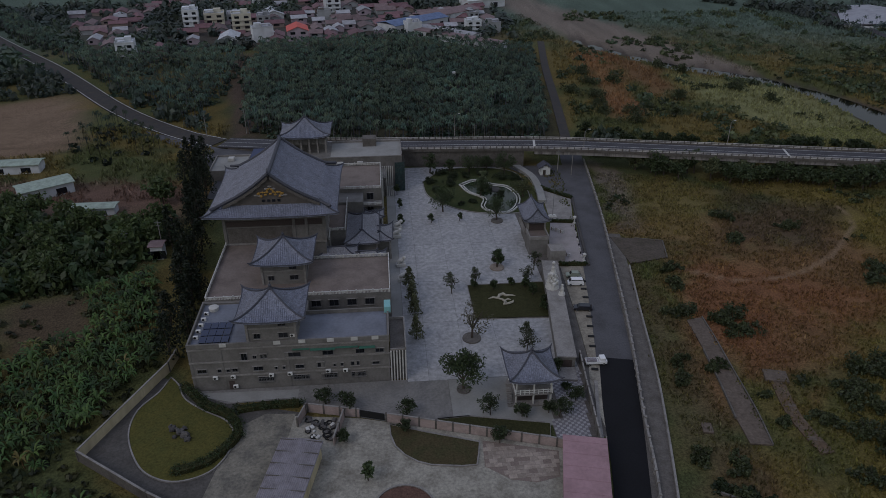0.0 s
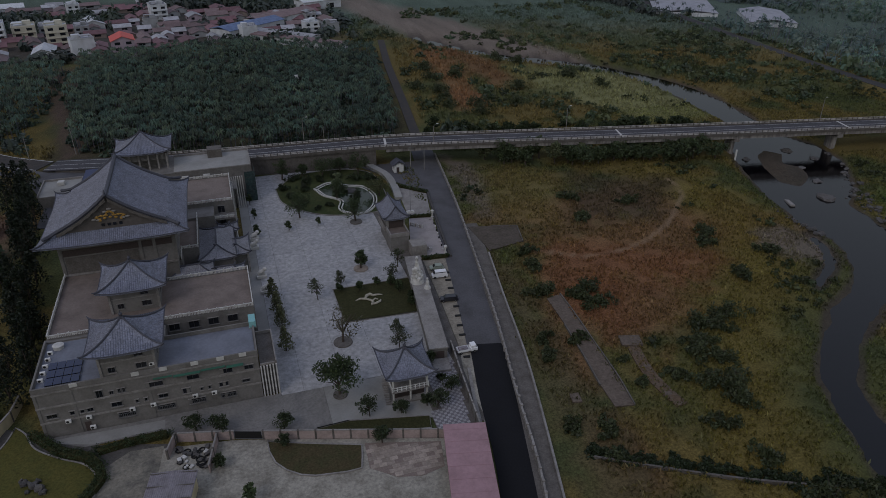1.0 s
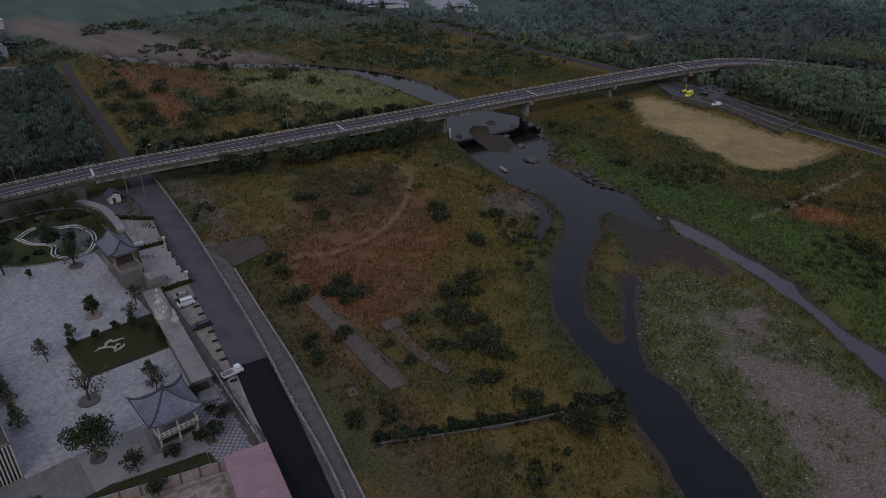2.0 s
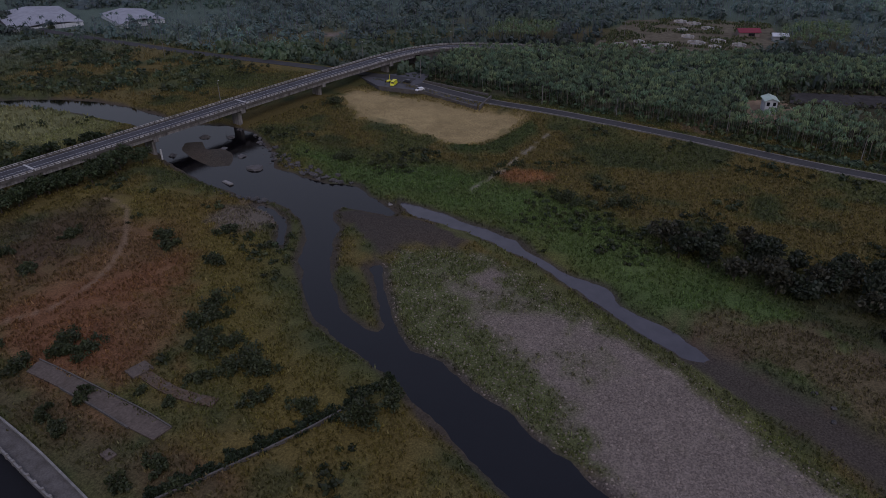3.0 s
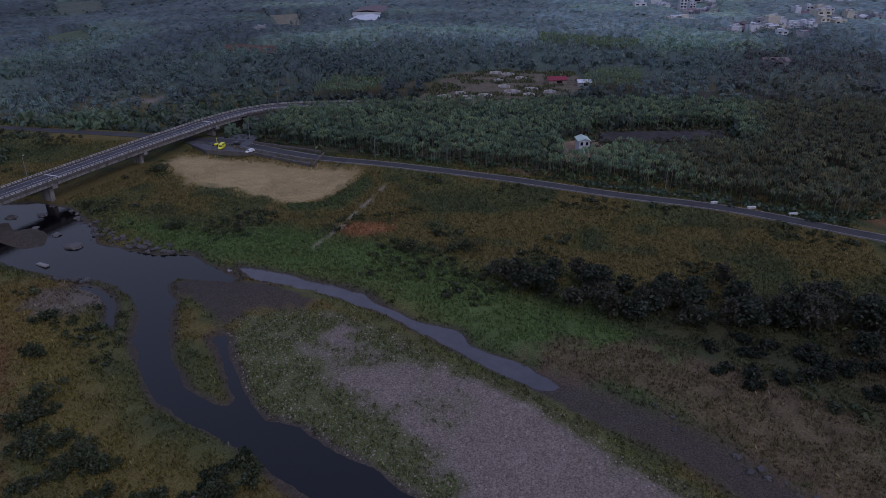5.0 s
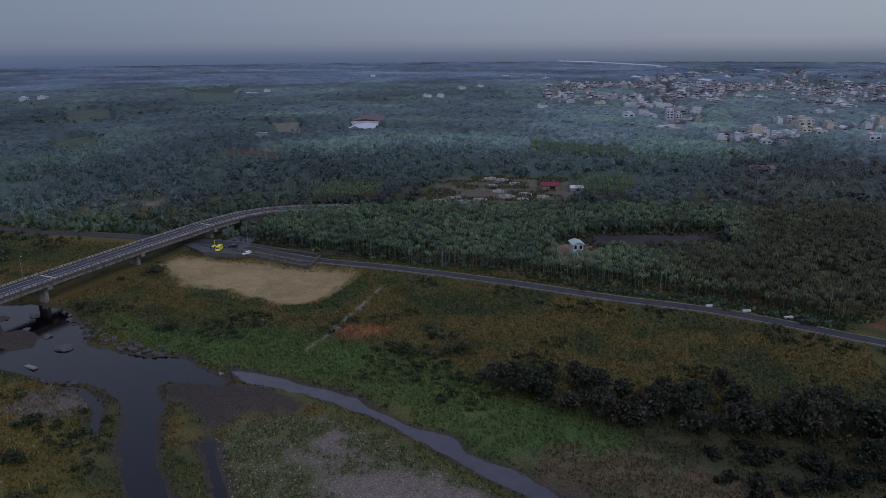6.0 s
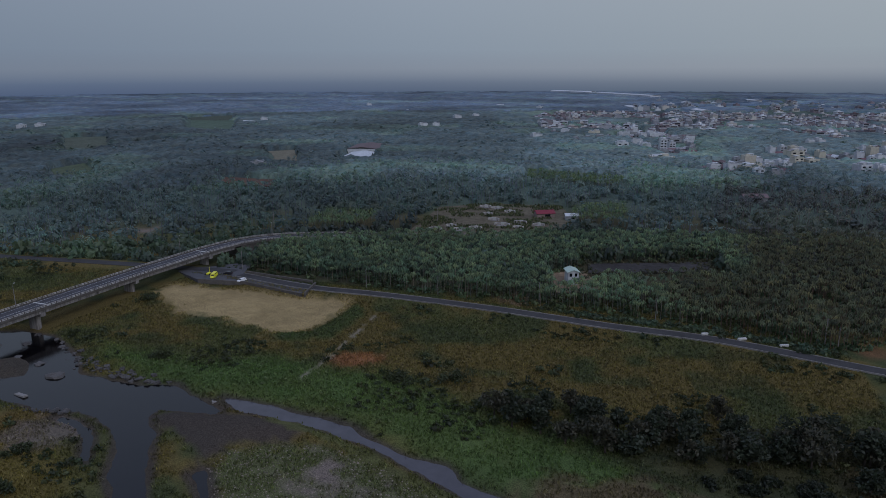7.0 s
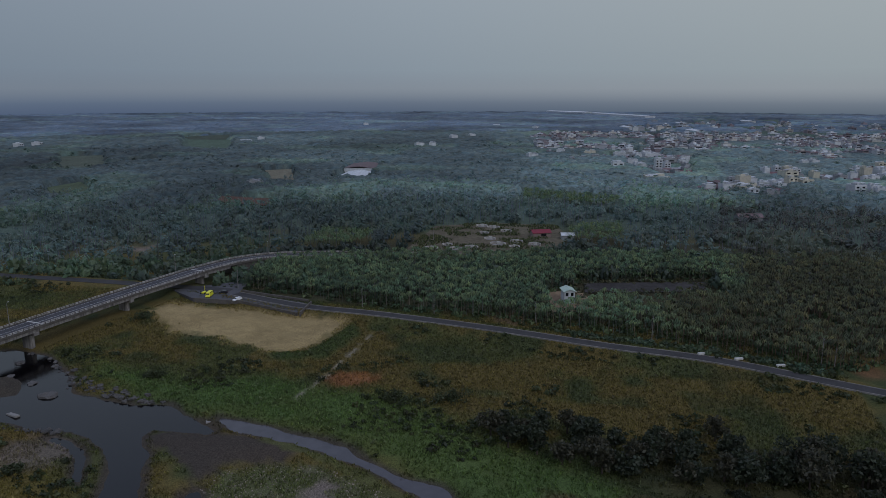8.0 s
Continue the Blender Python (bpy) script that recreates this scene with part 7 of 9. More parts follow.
def clump_template(n, leaf, seed, flat=0.8, low=0.5, outward=False):
    """A leafy crown, about 1 m in radius, on the ground: crossing leaf quads, darker inside."""
    r = np.random.default_rng(seed)
    d = r.normal(size=(n, 3))
    d /= np.linalg.norm(d, axis=1)[:, None]
    rad = r.random(n) ** 0.35 * (0.8 + 0.35 * r.random(n))
    p = d * rad[:, None] * np.array((1, 1, flat)) + np.array((0, 0, low))
    p[:, 2] = np.abs(p[:, 2])
    u = r.normal(size=(n, 3))
    u /= np.linalg.norm(u, axis=1)[:, None]
    if outward:
        # leaf clusters that face out and up to the sky
        d = d + np.array((0, 0, 0.7)) + 0.35 * r.normal(size=(n, 3))
        d /= np.linalg.norm(d, axis=1)[:, None]
        u = np.cross(u, d)
        u /= np.linalg.norm(u, axis=1)[:, None]
    w = np.cross(u, d)
    w /= np.linalg.norm(w, axis=1)[:, None]
    s = leaf * (0.6 + 0.8 * r.random(n))[:, None]
    spread = 0.24 if outward else 0.5
    return quads_template(p, u * s, w * s * 0.6, (1 - spread / 2 + spread * r.random((n, 1))) * np.ones((n, 3)))


def stem(v, f, c, h, r):
    a = np.array([(r * math.cos(t), r * math.sin(t)) for t in (0, 2.09, 4.19)])
    sv = np.vstack([np.c_[a, np.zeros(3) - 0.3], np.c_[a * 0.6, np.full(3, h)]])
    sf = np.array([(0, 1, 4, 3), (1, 2, 5, 4), (2, 0, 3, 5)]) + len(v)
    return np.vstack([v, sv]), np.vstack([f, sf]), np.vstack([c, np.tile((1.9, 1.25, 2.2), (6, 1))])


def palm_template(seed, h=7.0, reach=1.7, fronds=9):
    r = np.random.default_rng(seed)
    vs, fs = [], []
    for k in range(fronds):
        a = 6.283 * k / fronds + r.normal() * 0.2
        up = 0.6 + 1.0 * r.random()
        d, side = np.array((math.cos(a), math.sin(a), 0)), np.array((-math.sin(a), math.cos(a), 0)) * 0.25
        p0, p1, p2 = np.array((0, 0, h)), np.array((0, 0, h + up)) + d * reach * 0.55, np.array((0, 0, h + up * 0.3 - 0.5)) + d * reach
        b = len(vs)
        vs += [p0 - side * 0.3, p0 + side * 0.3, p1 + side, p1 - side, p2 + side * 0.25, p2 - side * 0.25]
        fs += [(b, b + 1, b + 2, b + 3), (b + 3, b + 2, b + 4, b + 5)]
    c = np.ones((len(vs), 3)) * np.repeat(0.75 + 0.5 * r.random(fronds), 6)[:, None]
    return stem(np.array(vs), np.array(fs), c, h, 0.11)


def banana_template(seed):
    """Long broad leaves that rise, arch and tip over, round a short stem."""
    r = np.random.default_rng(seed)
    vs, fs = [], []
    n = 11
    for k in range(n):
        a = 6.283 * k / n + r.normal() * 0.3
        up, reach = 0.3 + 1.3 * r.random(), 1.5 + 0.9 * r.random()
        d, side = np.array((math.cos(a), math.sin(a), 0)), np.array((-math.sin(a), math.cos(a), 0)) * 0.2
        mid = [np.array((0, 0, 1.8)), np.array((0, 0, 1.9 + up)) + d * reach * 0.4, np.array((0, 0, 1.9 + up * 1.1)) + d * reach * 0.75, np.array((0, 0, 1.7 + up * 0.6)) + d * reach]
        b = len(vs)
        for p, w in zip(mid, (0.25, 0.9, 1.0, 0.15)):
            vs += [p - side * w, p + side * w]
        fs += [(b, b + 1, b + 3, b + 2), (b + 2, b + 3, b + 5, b + 4), (b + 4, b + 5, b + 7, b + 6)]
    c = np.ones((len(vs), 3)) * np.repeat(0.65 + 0.7 * r.random(n), 8)[:, None]
    return stem(np.array(vs), np.array(fs), c, 1.9, 0.16)


def tuft_template(seed):
    r = np.random.default_rng(seed)
    n = 4
    p = np.c_[r.normal(size=(n, 2)) * 0.28, np.full(n, 0.3)]
    a = r.random(n) * 6.283
    u = np.c_[r.normal(size=(n, 2)) * 0.15, np.full(n, 0.42)]
    w = np.c_[np.cos(a), np.sin(a), np.zeros(n)] * 0.17
    return quads_template(p, u, w, (0.7 + 0.6 * r.random((n, 1))) * np.ones((n, 3)))


LITE_PALMS = [palm_template(s, 6.0 + 0.5 * (s % 4), 1.8, 6) for s in range(6, 11)]
PALMS = [palm_template(s, 6.0 + 0.5 * (s % 4)) for s in range(6)]
BANANAS = [banana_template(s) for s in range(5)]
TUFTS = [tuft_template(s) for s in range(6)]
CROWNS = [stem(*clump_template(50, 0.34, s), 0.6, 0.06) for s in range(6)]
SHRUBS = [clump_template(34, 0.33, 20 + s, 0.7, 0.35) for s in range(6)]
FAR_SMALL = [(v * np.array((3.2, 3.2, 3.8)), f, c) for v, f, c in (clump_template(24, 0.36, 100 + s, 0.8, 0.6, True) for s in range(3))]
LOW = [clump_template(18, 0.42, 80 + s, 0.6, 0.3) for s in range(5)]
FAR_TREES = [clump_template(26, 0.42, 40 + s, 0.8, 0.6, True) for s in range(6)]


def strewn(x0, x1, y0, y1, step, jitter=0.45):
    """Jittered grid points in a box."""
    x, y = np.meshgrid(np.arange(x0, x1, step), np.arange(y0, y1, step))
    x, y = x.ravel(), y.ravel()
    return x + rng.uniform(-jitter, jitter, len(x)) * step, y + rng.uniform(-jitter, jitter, len(y)) * step


def on_ground(x, y):
    return np.c_[x, y, ground_height(x, y)]


def hues(n, base, spread=0.3, warm=0.25):
    k = 1 - spread + 2 * spread * rng.random((n, 1))
    return np.array(base)[None] * k * (1 + warm * (rng.random((n, 1)) - 0.5) * np.array((1.6, 0.4, -0.6)))


ROADS = ((ROAD, 6.5), (LANE, 4), (WEST_ROAD, 8), (LEVEE_LINE, 5.5), (NORTH_LEVEE, 5.5), (BRIDGE, 9))


def off_roads(x, y, extra=0.0):
    ok = np.ones(len(x), bool)
    for line, half in ROADS:
        ok &= off_line(x, y, line[::2]) > half + extra
    return ok


BUILT = [(-62, -60), (76, -60), (76, 135), (-62, 135)]

# banana plantation west of the garden wall
x, y = strewn(-175, -24, -110, 62, 2.35)
BARE_W = [(-97, 37), (-76, 42), (-68, 22), (-86, 16), (-110, 14), (-130, 30)]
PLANTATION = [(-60, 52), (-49.5, 14), (-50, 8), (-60, -18), (-43, -31), (-22, -44), (-30, -110), (-180, -110), (-180, 60)]
ok = (inside(x, y, PLANTATION) < -2.0) & (wobble(x, y, 9, 31) > 0.25) & (inside(x, y, BARE_W) > 0) & ((y < 44 + 0.45 * (x + 73)) | (x > -66))
x, y = x[ok], y[ok]
tint = hues(len(x), (0.056, 0.1, 0.024), 0.55)
yellow = rng.random(len(x)) < 0.05
tint[yellow] = np.array((0.16, 0.13, 0.04))
scatter("banana_plants", BANANAS, on_ground(x, y), 0.65 + 0.6 * rng.random(len(x)), tint, M_LEAF, "dense broad-leaved banana plantation", "plantation")
x, y = strewn(-175, -24, -110, 62, 2.8)
ok = (inside(x, y, PLANTATION) < -0.8) & ((inside(x, y, BARE_W) > 0) | (rng.random(len(x)) < 0.25))
scatter("plantation_weeds", LOW, on_ground(x[ok], y[ok]), 0.85 + 0.9 * rng.random(ok.sum()), hues(ok.sum(), (0.05, 0.056, 0.026), 0.5), M_LEAF, "low weeds between the banana plants", "weeds")

SCRUB = [(256, -172), (290, -158), (336, -172), (350, -196), (410, -200), (600, -235), (590, -360), (270, -330), (232, -235)]


def brownish(x, y):
    """The scrub behind the levee is drier and browner than the woods round it; part of the darkening is painted
    vignette.
    """
    k = ramp(-inside(x, y, SCRUB) + 30 * (wobble(x, y, 25, 74) - 0.5), -15, 15)[:, None]
    return 1 + (np.array((0.74, 0.54, 0.5)) - 1) * k


# betel palm orchards
def orchard(name, poly, step, base, label, gone=0.1, size=1.0, seed=3, cut=None, mat=None):
    p = np.array(poly)
    x, y = strewn(p[:, 0].min(), p[:, 0].max(), p[:, 1].min(), p[:, 1].max(), step, 0.35)
    ok = (inside(x, y, poly) < 0) & off_roads(x, y) & (rng.random(len(x)) > gone) & (wobble(x, y, 14, seed) > 0.12)
    for q in cut or ():
        ok &= inside(x, y, q) > 1
    x, y = x[ok], y[ok]
    scatter(name, PALMS, on_ground(x, y), size * (0.75 + 0.4 * rng.random(len(x))), hues(len(x), base, 0.4) * (0.7 + 0.6 * wobble(x, y, 20, seed + 1))[:, None] * brownish(x, y), mat or M_LEAF, label, "orchard")
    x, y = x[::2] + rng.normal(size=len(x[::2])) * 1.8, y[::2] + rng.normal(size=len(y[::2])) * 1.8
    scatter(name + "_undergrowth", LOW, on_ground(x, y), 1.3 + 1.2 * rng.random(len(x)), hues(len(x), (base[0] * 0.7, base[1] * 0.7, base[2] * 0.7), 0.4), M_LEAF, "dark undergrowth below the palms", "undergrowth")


PALM = (0.072, 0.106, 0.068)
orchard("palm_orchard", [(-55, 163), (-67, 235), (-69, 312), (10, 326), (88, 288), (68, 146), (8, 141)], 2.5, PALM, "dense dark betel palm orchard north of the temple")
orchard("palm_orchard_west", [(-78, 178), (-73, 240), (-76, 300), (-175, 305), (-250, 420), (-330, 470), (-165, 285), (-110, 205)], 2.8, PALM, "betel palm orchard beyond the country road")
orchard("roadside_palms", [(-80, 148), (-112, 190), (-124, 150), (-100, 138)], 4.5, (0.03, 0.042, 0.022), "scattered betel palms beside the road", gone=0.3)
PLOT_OPEN = [(318, -122), (356, -122), (372, -190), (328, -189)]
PLOT = [(336, -126), (353, -126), (367, -187), (348, -185)]
YARD_E = [(300, -112), (334, -108), (338, -124), (312, -132)]
CEMETERY = [(396, -18), (492, -22), (512, -57), (510, -108), (450, -120), (412, -96), (392, -60)]
BANANA_ROWS = ([(688, -70), (652, -162), (602, -155), (630, -70)], [(500, -115), (518, -156), (454, -150), (456, -115)], [(462, 52), (456, 10), (412, 14), (416, 50)])
orchard("levee_orchard", [(316, 42), (294, -36), (284, -108), (272, -155), (250, -212), (300, -300), (420, -300), (400, -100), (386, -20), (364, 40)], 2.5, (0.122, 0.172, 0.08), "betel palm orchard behind the levee road", cut=(PLOT_OPEN, YARD_E))

# closed canopy and weeds in the west
x, y = strewn(-170, -60, 36, 104, 3.6)
ok = (inside(x, y, [(-170, 36), (-96, 38), (-74, 47), (-62, 62), (-64, 84), (-72, 86), (-100, 82), (-122, 98), (-170, 108)]) < 0) & (np.hypot(x + 112, y - 106) > 14)
scatter("western_canopy", CROWNS, on_ground(x[ok], y[ok]), 2.2 + 1.6 * rng.random(ok.sum()), hues(ok.sum(), (0.06, 0.088, 0.034), 0.45), M_LEAF, "closed canopy of green trees west of the temple", "trees", tall=0.8 + 0.6 * rng.random(ok.sum()))
# bushes and trees on the river land
x, y = strewn(60, 330, -215, 330, 3.2)
h = ground_height(x, y)
thick = wobble(x, y, 16, 41) + 0.35 * wobble(x, y, 5, 42)
red = np.min([np.hypot((x - cx) / rx, (y - cy) / ry) for cx, cy, rx, ry in RED_FIELDS], 0)
bar = inside(x, y, GRAVEL_BAR)
ok = (h > -1.55) & off_roads(x, y) & (thick > np.where(x < 165, 0.98, 0.88)) & (inside(x, y, TAN) > 4) & (red > 0.85) & (bar > 3) & (x > 68)
x, y = x[ok], y[ok]
scatter("river_bushes", SHRUBS, on_ground(x, y), 0.8 + 1.3 * rng.random(len(x)) ** 2, hues(len(x), (0.05, 0.062, 0.025), 0.45), M_LEAF, "scattered bushes on the river land", "bushes")

BUSHES_A = ((124.7, 10.6, 3.4, 3.2), (109, -4, 6, 4.2), (104, -7, 4, 3.2), (82, 17, 5, 3.2), (94, -27, 5.5, 4.0), (89, -58, 6.5, 4.6), (131, 34.5, 5, 3), (127, 30, 4, 2.6), (71, 19, 4.5, 2.8), (76, 40, 3.4, 2.2), (101, 55, 4, 2.4), (96, -12, 4, 3), (121, 62, 4, 2.6), (104, 70, 4.4, 2.6), (86, -45, 3.5, 2.2), (141, 20, 3.5, 2.5), (70, -2, 3, 2), (62, -30, 3.2, 2.2), (74, 32, 3.6, 2.2), (89, -57, 4.6, 3.8), (95, -61, 3.4, 3.0), (99, -57, 3.0, 2.4), (93, -28, 3.4, 2.8), (150, 252, 6, 6), (100, -6, 5, 3.6), (93, -14, 4.6, 3.2), (97, -18, 4.2, 3), (90, -24, 4.4, 3), (92, -30, 4.4, 3), (84, -20, 3, 2), (61.5, -5.5, 3, 2.2), (56, -27.5, 2.8, 2), (63, 0.5, 2.6, 1.8), (83, 10, 4.4, 2.6), (79, 14, 3.6, 2.4), (60, -37, 3.4, 2.2), (84, -35, 3.6, 2.2), (76.2, -12, 1.6, 1.2), (76, -20, 1.8, 1.3))
BUSHES_B = ((160, 242, 6, 6), (180.5, 187.8, 6, 5), (173, 207, 5, 5), (92, 210, 7, 5), (111, 175, 7, 5), (100, 190, 6, 4), (204, -84, 7, 5), (201, -66, 6, 4.6), (260, 60, 5, 4), (255, 40, 4, 3), (205, 20, 4, 3), (106, 247, 7, 6), (101, 200, 7, 6), (108, 162, 8, 6), (140, 195, 7, 6), (128, 172, 6, 5), (118, 228, 6, 5), (104, 225, 6, 5), (175, 211, 6, 5.5), (98, 178, 6, 5))
BUSHES = BUSHES_A + BUSHES_B
for x, y, r, hh in BUSHES:
    if inside(np.array([x]), np.array([y]), TAN)[0] < 3:
        continue
    zz = float(ground_height(np.array([x]), np.array([y]))[0])
    tree(x, y, hh * 1.2, r * 0.85, "broad dark bush in the rough grass", (0.054, 0.068, 0.03), trunk=0.12, per=54, leaf=0.3, shape="bush", group="field bushes", z=zz, name="bush", category="bush")
# the overgrown drain
for k in range(20):
    p = DITCH[min(len(DITCH) - 1, int(k / 19 * (len(DITCH) - 1)))]
    tree(p[0] + rng.normal() * 0.4, p[1] + rng.normal() * 0.5 - 0.6, 1.5 + rng.random(), 1.7 + 0.6 * rng.random(), "dark weeds choking the drain ditch", (0.03, 0.045, 0.02), trunk=0.06, per=40, leaf=0.24, shape="bush", group="ditch weeds", z=-0.9, name="bush", category="bush")
# dark grove on the far bank, and the belt below the bridge
for k in range(60):
    t = k / 59
    x, y = 182 - 10 * t + rng.normal() * 5.5, -103 - 100 * t + rng.normal() * 3
    s = 1.5 if 0.72 < t < 0.85 else 1.0
    zz = float(ground_height(np.array([x]), np.array([y]))[0])
    tree(x, y, s * rng.uniform(4.5, 7.5), s * rng.uniform(3.2, 5.0), "dark dense tree in the grove on the bank", (0.036, 0.046, 0.026) if k % 3 else (0.058, 0.058, 0.036), per=34, leaf=0.46, z=zz, group="bank grove")
for k in range(22):
    x, y = rng.uniform(140, 166), rng.uniform(-196, -152)
    zz = float(ground_height(np.array([x]), np.array([y]))[0])
    tree(x, y, rng.uniform(2.2, 4.2), rng.uniform(1.8, 3.4), "low dark bush below the bank grove", (0.028, 0.036, 0.02), trunk=0.1, per=42, leaf=0.36, shape="bush", z=zz, group="bank bushes", name="bush", category="bush")
for k in range(40):
    t = k / 39
    x, y = 90 + 80 * t + rng.normal() * 1.5, 113 - 20 * t + rng.normal() * 3.0 - 4
    tree(x, y, rng.uniform(5.0, 8.6), rng.uniform(3.0, 4.8), "leafy tree in the belt beside the bridge", (0.055, 0.078, 0.034) if k % 6 else (0.1, 0.115, 0.055), per=42, leaf=0.36, z=-0.3, group="bridge belt")
for k in range(26):
    t = k / 25
    x, y = 80 + 110 * t + rng.normal() * 2, 146 - 28 * t + rng.normal() * 4
    tree(x, y, rng.uniform(3, 5.4), rng.uniform(2.4, 4.2), "leafy tree on the upstream side of the bridge", (0.036, 0.052, 0.021), per=28, leaf=0.44, z=-0.3, group="upstream belt")

# rough grass
x, y = strewn(57, 300, -210, 150, 1.0)
h = ground_height(x, y)
wet = np.minimum(inside(x, y, RIVER), np.minimum(inside(x, y, SIDE_CHANNEL), inside(x, y, INLET)))
bar = inside(x, y, GRAVEL_BAR)
mud = off_line(x, y, DRY_LINE)
ok = (h > -1.95) & (wet > 1.0) & off_roads(x, y, -1.5) & (inside(x, y, TAN) + 9 * (wobble(x, y, 5, 56) - 0.5) > 0) & (off_line(x, y, PATH_LINE) > 1) & (mud > 5.6)
ok &= (bar > 0) | (off_line(x, y, BAR_EDGE) < 2.2) | (bar_green(x, y, bar, wobble(x, y, 9, 12), wobble(x, y, 3, 13)) > 0.2 + 0.7 * rng.random(len(x)))
ok &= (inside(x, y, [(75.4, 17), (74.2, 9.8), (71.9, -8.9), (70.2, -26.3), (65, -24.5), (67.6, -8.4), (69.3, 5.6), (71, 16)]) > 0) & (inside(x, y, [(65.5, 60), (72.3, 58.3), (79.7, 56), (77.5, 46.4), (66.5, 44)]) > 0)
ok &= (wobble(x, y, 4, 51) > 0.25) | ((x > 170) & (rng.random(len(x)) < 0.85))
ok &= (off_line(x, y, DRAIN_PATH) > 0.5) & (inside(x, y, MUD_FLAT) > 0)
x, y = x[ok], y[ok]
tint = ground_colour(x, y) * (0.7 + 1.0 * rng.random((len(x), 1)) ** 1.3) * np.array((1.08, 1.15, 0.95))
scatter("rough_grass", TUFTS, on_ground(x, y), 0.5 + 0.75 * rng.random(len(x)), tint, M_LEAF, "rough mixed grass on the river land", "grass")

# coarse brush over the field below the levee
x, y = strewn(172, 285, -212, 60, 2.6)
ok = off_roads(x, y, 0.5) & (inside(x, y, TAN) + 9 * (wobble(x, y, 5, 56) - 0.5) > 1) & (ground_height(x, y) > -1.6) & (off_line(x, y, DRAIN_PATH) > 0.9) & (np.hypot((x - 216) / 8, (y + 47) / 8) > 0.9) & (wobble(x, y, 7, 54) > 0.36)
x, y = x[ok], y[ok]
k = rng.random((len(x), 1))
tint = (ground_colour(x, y) * (1 - 0.3 * k) + np.array((0.1, 0.1, 0.05)) * 0.3 * k) * (0.9 + 1.05 * rng.random((len(x), 1)))
scatter("field_brush", LOW, on_ground(x, y), 0.45 + 0.65 * rng.random(len(x)) ** 2, tint, M_LEAF, "coarse waist-high brush on the river field", "brush")
# bushes between the levee road and the palms
p = LEVEE_LINE[(LEVEE_LINE[:, 1] < -118) & (LEVEE_LINE[:, 1] > -206)]
p = np.repeat(p, 9, 0)
x, y = p[:, 0] + rng.uniform(5.5, 14, len(p)), p[:, 1] + rng.normal(size=len(p)) * 3
scatter("roadside_bushes", SHRUBS, on_ground(x, y), 1.0 + 1.4 * rng.random(len(x)), hues(len(x), (0.075, 0.105, 0.055), 0.4), M_LEAF, "leafy green bushes along the levee road", "bushes")

# bananas behind the plot and weeds along its edge
t = np.arange(60) / 59
x, y = 361 + 18 * t + rng.normal(size=60) * 2.5, -120 - 74 * t
scatter("plot_bananas", BANANAS, on_ground(x, y), 1.0 + 0.5 * rng.random(60), hues(60, (0.1, 0.14, 0.06), 0.3), M_LEAF, "row of banana plants behind the bare plot", "plantation")
x, y = strewn(326, 378, -196, -118, 2.4)
d = inside(x, y, PLOT) + 8 * (wobble(x, y, 9, 55) - 0.5)
ok = (d > -3.5) & (d < 10) & (rng.random(len(x)) < 0.7)
x, y = x[ok], y[ok]
scatter("plot_weeds", LOW, on_ground(x, y) + np.array((0, 0, 0.4)), 0.7 + 0.9 * rng.random(len(x)), hues(len(x), (0.085, 0.085, 0.045), 0.4), M_LEAF, "dry weeds round the bare plot", "weeds")
# grass on the burial ground
x, y = strewn(395, 525, -125, -10, 2.0)
ok = (inside(x, y, CEMETERY) < 0) & (wobble(x, y, 8, 53) > 0.5)
x, y = x[ok], y[ok]
scatter("burial_ground_grass", TUFTS, np.c_[x, y, np.full(len(x), 0.34)], 1.2 + 1.2 * rng.random(len(x)), hues(len(x), (0.075, 0.09, 0.035), 0.4), M_LEAF, "long grass between the tombs", "grass")
# coarser grass upstream and by the levees
x, y = strewn(80, 330, 150, 420, 2.2)
x2, y2 = strewn(-150, -62, 100, 175, 2.0)
x, y = np.r_[x, x2], np.r_[y, y2]
wet = inside(x, y, RIVER)
ok = (wet > 3) & off_roads(x, y, -1.5) & (wobble(x, y, 5, 52) > 0.3) & (inside(x, y, [(118, 330), (105, 430), (100, 620), (175, 620), (165, 430), (185, 262), (160, 262)]) > 0) & (inside(x, y, [(-300, 160), (-147, 228), (-133, 204), (-115, 150), (-165, 140), (-300, 120)]) > 0)
x, y = x[ok], y[ok]
tint = ground_colour(x, y) * (1.05 + 0.9 * rng.random((len(x), 1)))
scatter("upstream_grass", TUFTS, on_ground(x, y), 1.1 + 1.3 * rng.random(len(x)), tint, M_LEAF, "rough grass on the upstream banks", "grass")
x, y = strewn(78, 330, 140, 420, 5.0)
thick = 0.7 * wobble(x, y, 22, 43) + 0.3 * wobble(x, y, 7, 44)
ok = (inside(x, y, RIVER) > 5) & off_roads(x, y) & (thick > 0.55) & (rng.random(len(x)) < 0.8) & (np.hypot((x - 137) / 12, (y - 246) / 46) > 1) & (inside(x, y, [(150, 240), (198, 208), (207, 178), (206, 130), (172, 128), (158, 165)]) > -3) & (inside(x, y, [(112, 290), (126, 288), (124, 230), (118, 176), (100, 170), (108, 222)]) > -2)
x, y = x[ok], y[ok]
scatter("upstream_bushes", SHRUBS, on_ground(x, y), 1.3 + 2.2 * rng.random(len(x)) ** 1.5, hues(len(x), (0.078, 0.1, 0.048), 0.45), M_LEAF, "bushes on the upstream banks", "bushes")

